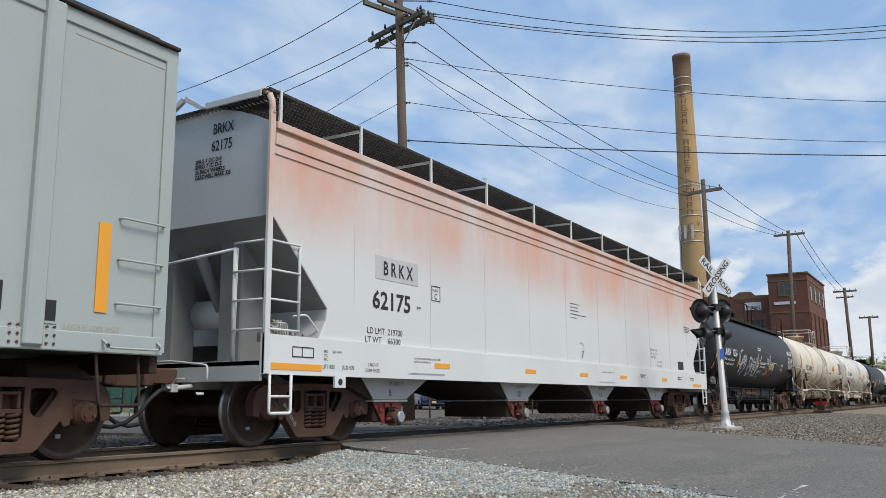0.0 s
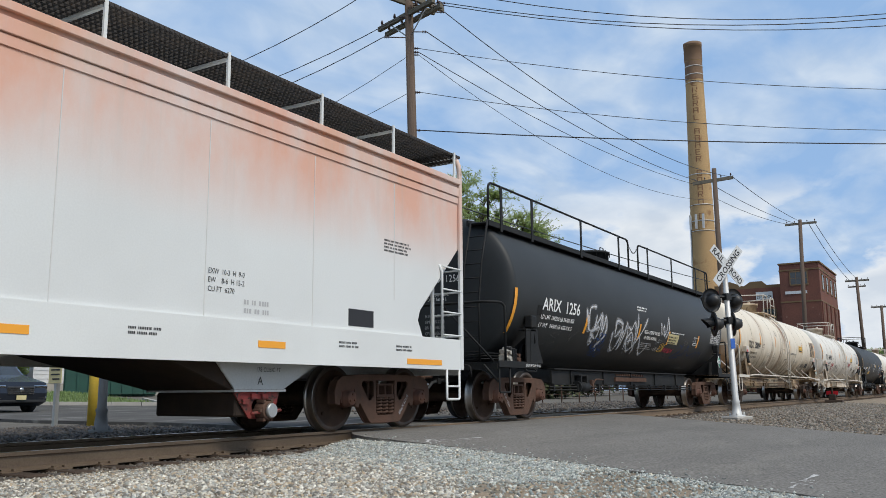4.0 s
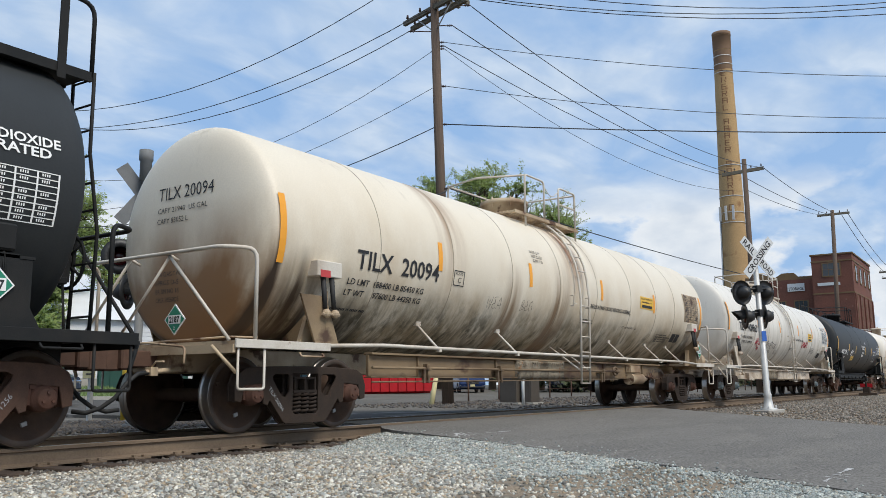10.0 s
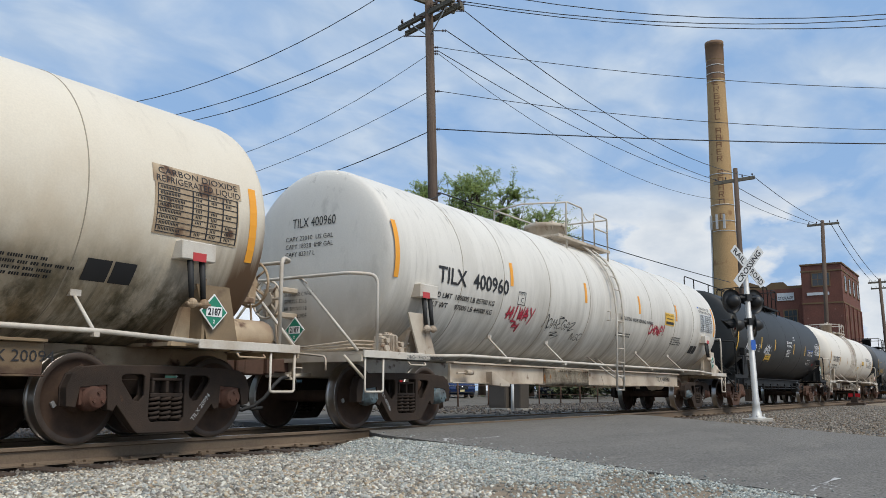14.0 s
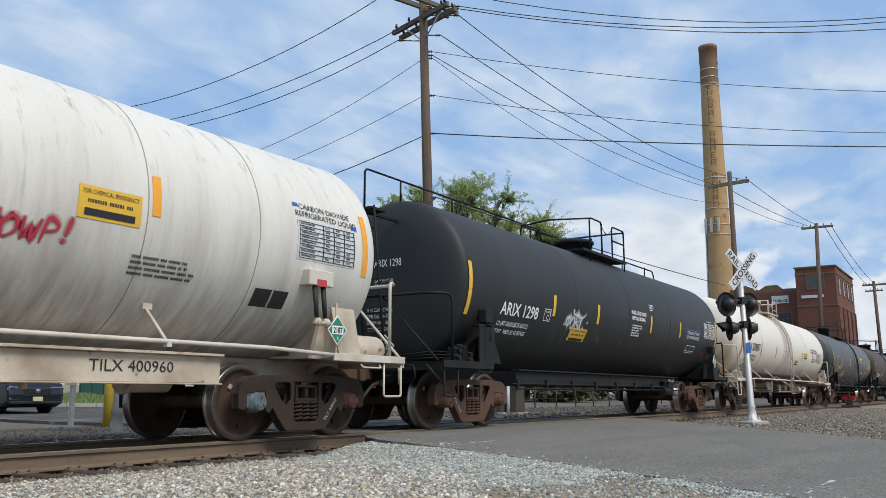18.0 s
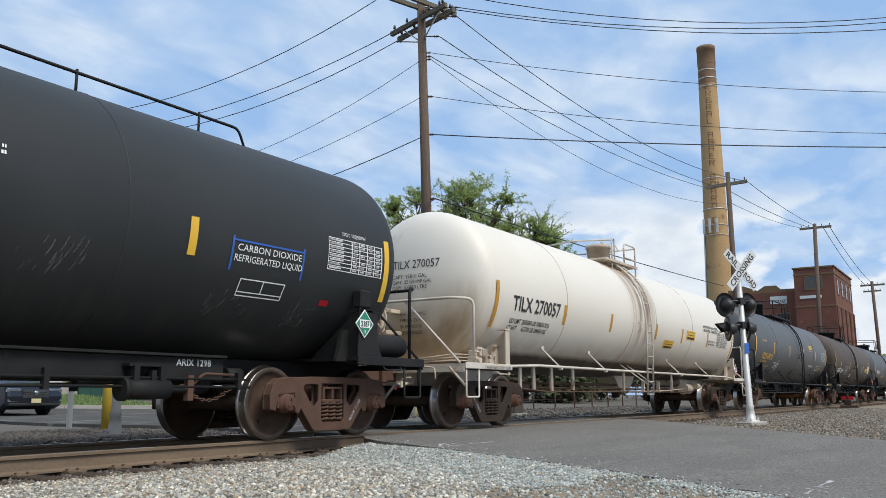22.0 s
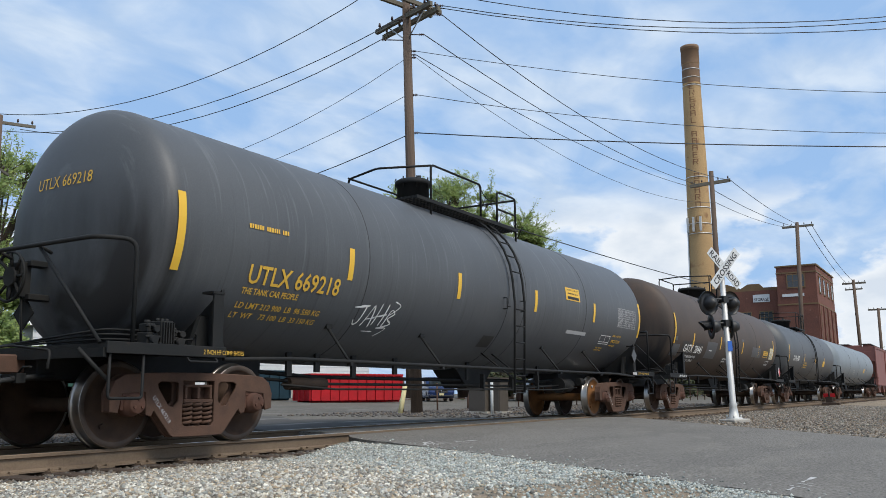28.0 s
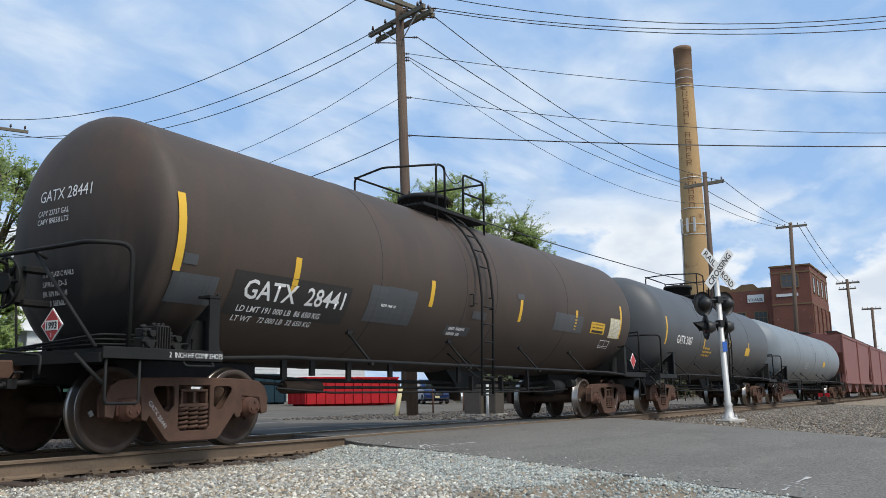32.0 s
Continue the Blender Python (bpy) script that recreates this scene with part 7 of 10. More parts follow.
    for path in ([(-0.20, 1.76), (-0.16, 1.78), (-0.12, 1.79)], [(-0.08, 1.79), (-0.02, 1.76), (0.01, 1.73)], [(0.03, 1.70), (0.04, 1.66)], [(-0.10, 1.59), (0.01, 1.61), (-0.03, 1.53), (-0.11, 1.45)], [(-0.10, 1.59), (-0.08, 1.52), (-0.11, 1.45)]):
        ribbon(bm, path, 0.007)
    me = bpy.data.meshes.new("mark")
    bm.to_mesh(me)
    bm.free()
    part("chalk_scrawl", turned(me, Matrix.Translation((0, Y - 0.002, 0)) @ UPRIGHT), "spray_blue", car)
    return car


def hopper_box(xc, axles, coupled, mats, half=8.35, top=4.35, label="pale green grey covered hopper wagon with side posts", posts=9, slope=True, steel="rust_truck"):
    car = thing("hopper_car", label, "hopper wagon", (xc, TRACK_Y, 0), "wagons of the freight train")
    CARS.append((car, xc))
    a = [v - xc for v in axles]
    bogie(car, (a[0] + a[1]) / 2, steel); bogie(car, (a[2] + a[3]) / 2, steel)
    kit = mats[1]
    end_gear(car, coupled[0] - xc, -1, kit); end_gear(car, coupled[1] - xc, 1, kit)
    h = half
    if slope:
        line = [(-h + .1, top), (h - .1, top), (h - .1, top - 1.2), (h - 1.5, 1.7), (h - 1.4, 1.1), (-h + 1.4, 1.1), (-h + 1.5, 1.7), (-h + .1, top - 1.2)]
    else:
        line = [(-h, top), (h, top), (h, 1.1), (-h, 1.1)]
    hopper_shell(line, 2.94, mats[0], mats[1], car)
    for s in (-1, 1):
        for nm, y, q, z0, z1 in (("side_sill", 1.49, 0.03, 1.03, 1.22), ("top_chord", 1.50, 0.04 if slope else 0.012, top - 0.14, top + 0.02)):
            bm = bmesh.new()
            box(bm, -h, h, s * y - q, s * y + q, z0, z1)
            part(nm, bevelled(bm, 0.01), mats[0], car)
    spread = [-h + 0.12 + (2 * h - 0.24) * k / (posts - 1) for k in range(posts)] if slope else [6.71 - 1.49 * k for k in range(10)]
    for x in spread:
        for s in (-1, 1):
            bm = bmesh.new()
            box(bm, x - 0.10, x + 0.10, s * 1.52 - 0.05, s * 1.52 + 0.05, 1.06, top)
            part("side_post", bevelled(bm, 0.02), mats[0], car)
    bm = bmesh.new()
    for s in (-1, 1):
        for k in range(8):
            y = s * (0.5 + 0.1 * k)
            box(bm, -h, h, y - 0.012, y + 0.012, top + 0.22, top + 0.26)
        for k in range(60):
            x = -h + 2 * h * k / 59
            box(bm, x - 0.012, x + 0.012, s * 0.85 - 0.36, s * 0.85 + 0.36, top + 0.21, top + 0.25)
    part("roof_walkway", bm, "mesh_grate", car, "steel grating walkway")
    for k in range(7):
        x = -h + 1 + (2 * h - 2) * k / 6
        bm = bmesh.new()
        box(bm, x - 0.6, x + 0.6, -0.45, 0.45, top, top + 0.15)
        part("roof_hatch", bevelled(bm, 0.02), mats[1], car)
        for s in (-1, 1):
            bm = bmesh.new()
            box(bm, x - 0.03, x + 0.03, s * 0.85 - 0.3, s * 0.85 + 0.3, top, top + 0.2)
            part("walkway_bracket", bm, mats[1], car)
    for f in (-1, 1):
        for k in range(7):
            z = 1.35 + 0.42 * k
            for s in (-1, 1):
                bm = bmesh.new()
                tube(bm, bend([(f * (h - 0.02), s * 1.2, z), (f * (h + 0.09), s * 1.2, z), (f * (h + 0.09), s * 0.75, z), (f * (h - 0.02), s * 0.75, z)], 0.03), 0.013, 6)
                part("grab_iron", bm, kit, car)
        for z in (1.52, 1.96, 2.38):
            bm = bmesh.new()
            tube(bm, bend([(f * (h - 0.60), -1.48, z), (f * (h - 0.60), -1.56, z), (f * (h - 0.08), -1.56, z), (f * (h - 0.08), -1.48, z)], 0.03), 0.012, 6)
            part("grab_iron", bm, kit, car)
        bm = bmesh.new()
        tube(bm, bend([(f * (h - 0.75), -1.44, 1.05), (f * (h - 0.68), -1.44, 0.53), (f * (h - 0.2), -1.44, 0.53), (f * (h - 0.25), -1.44, 1.05)], 0.04), 0.018, 6)
        part("sill_step", bm, "dark_truck", car, "dark stirrup step")
    bm = bmesh.new()
    box(bm, -h, h, -0.3, 0.3, 0.72, 1.0)
    for f in (-1, 1):
        box(bm, min(f * h, f * (h - 0.1)), max(f * h, f * (h - 0.1)), -1.45, 1.45, 0.85, 1.1)
        bar(bm, (f * (h - 0.5), -0.8, 0.8), (f * (h - 1.1), -0.8, 0.8), 0.14, 12)
    part("sill", bevelled(bm, 0.01), "dark_truck", car)
    for k in range(3):
        x = -h * 0.5 + h * 0.5 * k
        me = turned(plate([(-1.6, 1.1), (1.6, 1.1), (0.4, 0.45), (-0.4, 0.45)], (), 2.5, 0.01), Matrix.Translation((x, 0, 0)) @ UPRIGHT)
        part("hopper_chute", me, mats[1], car)
    return car


# ---- the train ----
lead = hopper_box(-2.05, (-9.6, -7.82, 3.80, 5.58), (-10.9, 6.88), ("hopper_grey", "hopper_grey"), half=8.2, posts=12, slope=False)
flat_panel(lead, "reflective_stripe", 7.36, 7.50, 1.42, 2.31, -1.502, "orange", "orange reflective stripe")
side_sheet_text(lead, "2 INCH HF COMP SHOES", 7.02, 1.235, 0.05, 0.62, -1.522, "seam_line")
flat_panel(lead, "slot_rim", 6.81, 6.97, 1.275, 1.515, -1.500, "hopper_grey")
flat_panel(lead, "jack_slot", 6.83, 6.95, 1.30, 1.49, -1.504, "ink_black", "dark slot in the side")


def lead_details():
    """Eave, corner angle, weld lines, rivets and the bottom handle of the leading wagon."""
    bm = bmesh.new()
    box(bm, -8.22, 8.22, -1.56, 1.56, 4.372, 4.41)
    part("eave", bevelled(bm, 0.008), "mesh_grate", lead, "dark roof edge")
    for s in (-1, 1):
        bm = bmesh.new()
        box(bm, 8.07, 8.225, s * 1.502 - 0.012, s * 1.502 + 0.012, 1.06, 4.37)
        part("corner_angle", bevelled(bm, 0.004), "hopper_grey", lead)
    bm = bmesh.new()
    box(bm, 6.96, 8.06, -1.4935, -1.485, 4.12, 4.128)
    part("weld_line", bm, "seam_line", lead)
    bm = bmesh.new()
    box(bm, 7.45, 8.15, -0.95, -0.40, 4.41, 4.47)
    part("roof_step", bevelled(bm, 0.01), "mesh_grate", lead, "rusty roof step at the end")
    for x in (6.50, 6.86, 5.01, 5.37):
        for k in range(3):
            for dx in (0.0, 0.075):
                bm = bmesh.new()
                bar(bm, (x + dx, -1.53, 1.09 + 0.075 * k), (x + dx, -1.505, 1.09 + 0.075 * k), 0.014, 8, 0.009)
                part("rivet", bm, "rust_truck", lead)
    bm = bmesh.new()
    tube(bm, bend([(7.46, -1.50, 1.17), (7.46, -1.58, 1.12), (7.50, -1.58, 1.08), (8.08, -1.58, 1.08), (8.12, -1.58, 1.12), (8.12, -1.50, 1.17)], 0.03), 0.013, 6)
    part("bottom_handle", bm, "hopper_grey", lead)


lead_details()
flat_panel(lead, "stencil_panel", 5.9, 6.42, 1.36, 1.62, -1.502, "ink_black", "black stencil panel")
hopper_white(17.72, (8.25, 10.05, 25.52, 27.30), (6.88, 28.6))

ta, A = tank_car("black carbon dioxide tank wagon with white graffiti", 37.45, (29.90, 31.68, 43.20, 45.00), 7.52, "black_tank", "black_kit", "ink_white",
                 "ARIX  1256", {"mark": (-6.22, 2.13, 0.24, 1.86), "small": (("LD LMT 168200 LB 76300 KG", -6.22, 1.955, 0.085, 1.62), ("LT WT   94800 LB 43000 KG", -6.22, 1.80, 0.085, 1.62))},
                 True, 0.22, 3.2, ladder_x=None, coupled=(28.6, 46.3), tag="ARIX 1256", platform=False, side_rail=False,
                 head_marks=(("ARIX 1256", 0.40, 2.62, 0.14, 0.75), ("CAPY 20122 GAL", 0.40, 2.36, 0.06, 0.50), ("CAPY 76170 L", 0.40, 2.27, 0.06, 0.45)))
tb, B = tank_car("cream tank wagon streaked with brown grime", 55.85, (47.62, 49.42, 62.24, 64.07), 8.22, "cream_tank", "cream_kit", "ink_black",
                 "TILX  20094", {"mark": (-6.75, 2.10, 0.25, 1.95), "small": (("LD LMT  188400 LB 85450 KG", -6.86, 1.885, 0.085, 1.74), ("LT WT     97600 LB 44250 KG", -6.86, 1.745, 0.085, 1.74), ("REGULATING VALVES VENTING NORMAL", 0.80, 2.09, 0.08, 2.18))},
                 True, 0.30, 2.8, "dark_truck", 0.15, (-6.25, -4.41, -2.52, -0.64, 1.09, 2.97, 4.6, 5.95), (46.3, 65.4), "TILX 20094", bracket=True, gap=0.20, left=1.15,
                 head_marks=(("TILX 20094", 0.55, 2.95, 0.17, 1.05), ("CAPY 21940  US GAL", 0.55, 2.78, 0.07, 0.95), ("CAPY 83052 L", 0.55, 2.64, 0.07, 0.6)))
tcar, C_ = tank_car("weathered white tank wagon with red and black graffiti", 74.87, (66.68, 68.47, 81.25, 83.07), 8.15, "white_tank", "white_kit", "ink_black",
                 "TILX  400960", {"mark": (-6.98, 2.20, 0.25, 2.24), "small": (("LD LMT  189000 LB 85700 KG", -7.0, 1.97, 0.085, 1.84), ("LT WT     97000 LB 44000 KG", -7.0, 1.825, 0.085, 1.84), ("REGULATING  VALVES VENTING  NORMAL", 0.59, 2.15, 0.08, 2.12))},
                 True, 0.22, 3.0, "dark_truck", 0.12, (-6.27, -4.9, -3.08, -1.17, 0.56, 2.55, 4.4, 6.0), (65.4, 84.27), "TILX 400960", bracket=True,
                 head_marks=(("TILX 400960", 0.42, 3.0, 0.15, 0.86), ("CAPY 22010  US GAL", 0.55, 2.80, 0.07, 0.95), ("CAPY 18328  IMP GAL", 0.55, 2.68, 0.07, 0.95), ("CAPY 83317 L", 0.55, 2.56, 0.07, 0.6)))
td, D_ = tank_car("black tank wagon with yellow stripes and a small white tag", 93.0, (85.46, 87.25, 98.75, 100.52), 7.45, "black_tank", "black_kit", "ink_white",
                 "ARIX 1298", {"mark": (-6.18, 1.945, 0.225, 1.45), "small": (("LD LMT 168200 LBS 76 550 KGS", -6.18, 1.755, 0.085, 1.18), ("LT WT   94800 LBS 42 750 KGS", -6.17, 1.625, 0.085, 1.17))},
                 True, 0.30, 3.0, "rust_truck", None, (-3.0, 0.0, 3.0), (84.27, 101.8), "ARIX 1298", platform=True, gap=0.12, left=1.05, side_rail=False,
                 head_marks=(("ARIX 1298", 0.34, 2.72, 0.13, 0.58), ("CAPY 20147 GAL", 0.32, 2.45, 0.055, 0.40), ("CAPY 76268 L", 0.32, 2.37, 0.055, 0.36)))
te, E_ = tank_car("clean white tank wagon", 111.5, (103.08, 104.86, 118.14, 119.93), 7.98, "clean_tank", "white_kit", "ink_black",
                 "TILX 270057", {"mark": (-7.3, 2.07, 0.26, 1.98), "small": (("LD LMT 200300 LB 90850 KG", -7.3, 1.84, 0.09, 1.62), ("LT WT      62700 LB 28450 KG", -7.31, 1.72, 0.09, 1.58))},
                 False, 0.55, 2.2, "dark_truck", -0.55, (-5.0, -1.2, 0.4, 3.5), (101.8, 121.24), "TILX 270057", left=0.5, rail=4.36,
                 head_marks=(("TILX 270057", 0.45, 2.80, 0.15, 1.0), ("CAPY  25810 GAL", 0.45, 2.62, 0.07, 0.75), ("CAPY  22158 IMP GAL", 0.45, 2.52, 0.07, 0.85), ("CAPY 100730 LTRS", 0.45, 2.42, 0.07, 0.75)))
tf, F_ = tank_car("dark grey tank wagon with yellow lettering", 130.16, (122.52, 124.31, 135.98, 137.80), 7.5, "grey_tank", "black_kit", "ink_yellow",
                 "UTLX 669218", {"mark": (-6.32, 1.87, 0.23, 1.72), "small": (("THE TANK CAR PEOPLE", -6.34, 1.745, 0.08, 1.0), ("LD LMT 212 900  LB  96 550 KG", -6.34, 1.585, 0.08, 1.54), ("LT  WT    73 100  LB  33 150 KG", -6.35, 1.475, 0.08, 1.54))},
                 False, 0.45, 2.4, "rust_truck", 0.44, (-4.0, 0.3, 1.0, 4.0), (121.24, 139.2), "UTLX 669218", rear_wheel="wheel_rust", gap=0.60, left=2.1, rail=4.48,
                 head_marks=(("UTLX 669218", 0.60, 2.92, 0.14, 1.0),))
tg, G_ = tank_car("sooty brown tank wagon with grey repaint patches", 148.0, (140.53, 142.30, 153.70, 155.50), 7.30, "brown_tank", "black_kit", "ink_white",
                 "GATX  28441", {"mark": (-6.1, 1.75, 0.24, 1.93), "small": (("LD LMT 191 000 LB  86 650 KG", -6.1, 1.60, 0.08, 1.55), ("LT WT    72 000 LB  32 650 KG", -6.1, 1.49, 0.08, 1.45))},
                 False, 0.45, 2.3, "rust_truck", -0.46, (-3.4, -0.9, 0.2, 3.4), (139.2, 156.75), "GATX 28441", gap=-0.36, left=0.62,
                 head_marks=(("GATX 28441", 0.55, 2.85, 0.14, 0.95), ("CAPY 23737 GAL", 0.55, 2.68, 0.065, 0.6), ("CAPY 89858 LTS", 0.55, 2.58, 0.065, 0.6)))
th, H_ = tank_car("slate grey tank wagon", 165.5, (158.05, 159.80, 171.20, 173.0), 7.15, "slate_tank", "black_kit", "ink_white",
                 "GATX 3067", {"mark": (-6.0, 2.0, 0.24, 1.6)}, False, 0.75, 2.2, "rust_truck", -0.2, (-3.4, 0.0, 3.4), (156.75, 174.3), "")
ti_, I_ = tank_car("light grey pressure hopper wagon with a domed end", 185.8, (175.7, 177.5, 194.1, 195.9), 10.0, "light_tank", "black_kit", "ink_grey",
                 "", {}, False, 0.9, 2.3, "rust_truck", None, (-5, 0, 5), (174.3, 197.3), "", platform=False)
for k in range(3):
    xk = 206.7 + 18.8 * k
    rh = hopper_box(xk, (xk - 8.0, xk - 6.22, xk + 6.22, xk + 8.0), (xk - 9.4, xk + 9.4), ("red_hopper", "red_hopper"), half=8.9, top=4.3, label="oxide red covered hopper wagon", posts=3)

# reflective stripes: x, top height, height
for car, mat, rows in ((ta, "orange", ((-7.55, 2.44, 0.88), (-3.95, 2.18, 0.42), (-0.47, 2.20, 0.42), (1.97, 2.14, 0.38), (4.86, 2.16, 0.38))),
                       (tb, "orange", ((-8.26, 2.86, 0.86), (-4.83, 2.70, 0.44), (-1.9, 2.71, 0.43), (1.29, 2.71, 0.43), (4.4, 2.65, 0.44), (8.05, 2.86, 0.88))),
                       (tcar, "orange", ((-8.2, 2.99, 0.86), (-4.68, 2.78, 0.42), (-1.45, 2.76, 0.42), (1.7, 2.78, 0.43), (4.45, 2.79, 0.43), (7.95, 2.98, 0.86))),
                       (td, "yellow", ((-7.46, 2.73, 0.90), (-4.13, 2.46, 0.41), (-1.93, 2.46, 0.42), (1.45, 2.46, 0.42), (3.78, 2.47, 0.42), (7.28, 2.72, 0.88))),
                       (te, "amber", ((-7.95, 2.53, 0.84), (-5.13, 2.33, 0.40), (-2.64, 2.34, 0.40), (0.42, 2.33, 0.40), (2.56, 2.33, 0.40), (5.0, 2.36, 0.42), (7.78, 2.52, 0.82))),
                       (tf, "yellow", ((-7.52, 2.75, 0.88), (-4.47, 2.53, 0.44), (-1.54, 2.53, 0.43), (1.4, 2.53, 0.42), (4.42, 2.53, 0.42), (7.46, 2.78, 0.87))),
                       (tg, "yellow", ((-7.30, 2.80, 0.88), (-5.30, 2.32, 0.44), (-2.05, 2.37, 0.42), (1.14, 2.34, 0.42), (3.85, 2.35, 0.42), (6.62, 2.66, 0.8))),
                       (th, "yellow", ((-7.1, 2.7, 0.8), (-3.0, 2.4, 0.4), (0.4, 2.4, 0.4), (3.4, 2.4, 0.4)))):
    for x, z, h in rows:
        stripe(car, max(x, -0.09 - FRONT[car.name]), z, h, 0.11, mat, label=mat + " reflective stripe")

long_walkway(ta)
ridge_rail(td)


# ---- street furniture, poles and wires ----
def timber_pole(base, top, r0, r1, arms, label, group="utility poles", bits=()):
    p = thing("utility_pole", label, "utility pole", base, group)
    b = Vector(base)
    bm = bmesh.new()
    bar(bm, (0, 0, -0.3), Vector(top) - b, r0, 14, r1)
    part("shaft", bm, "pole", p, "weathered round timber pole")
    for c0, c1, w in arms:
        c0, c1 = Vector(c0) - b, Vector(c1) - b
        bm = bmesh.new()
        d = (c1 - c0).normalized()
        n = d.cross(Vector((0, 0, 1))).normalized() * w * 0.4
        u = Vector((0, 0, w * 0.5))
        vs = [bm.verts.new(q + s * n + t * u) for q in (c0, c1) for s in (-1, 1) for t in (-1, 1)]
        for f in ((0, 1, 3, 2), (4, 6, 7, 5), (0, 4, 5, 1), (2, 3, 7, 6), (0, 2, 6, 4), (1, 5, 7, 3)):
            bm.faces.new([vs[i] for i in f])
        part("cross_arm", bm, "arm", p, "grey timber cross arm")
        for k in (0.06, 0.3, 0.7, 0.94):
            q = c0 + (c1 - c0) * k
            bm = bmesh.new()
            bar(bm, q + u, q + u + Vector((0, 0, 0.10)), 0.02, 6)
            bar(bm, q + u + Vector((0, 0, 0.08)), q + u + Vector((0, 0, 0.22)), 0.055, 8, 0.035)
            part("insulator", bm, "insulator", p)
    return p


def wire(p0, p1, sag, r, label="overhead wire", n=14):
    bm = bmesh.new()
    p0, p1 = Vector(p0), Vector(p1)
    pts = []
    for i in range(n + 1):
        k = i / n
        q = p0 + (p1 - p0) * k
        q.z -= 4 * sag * k * (1 - k)
        pts.append(q)
    tube(bm, pts, r, 5)
    return tagged(part("overhead_wire", bm, "wire"), "dark overhead wire between timber poles", "wire", "overhead wires")


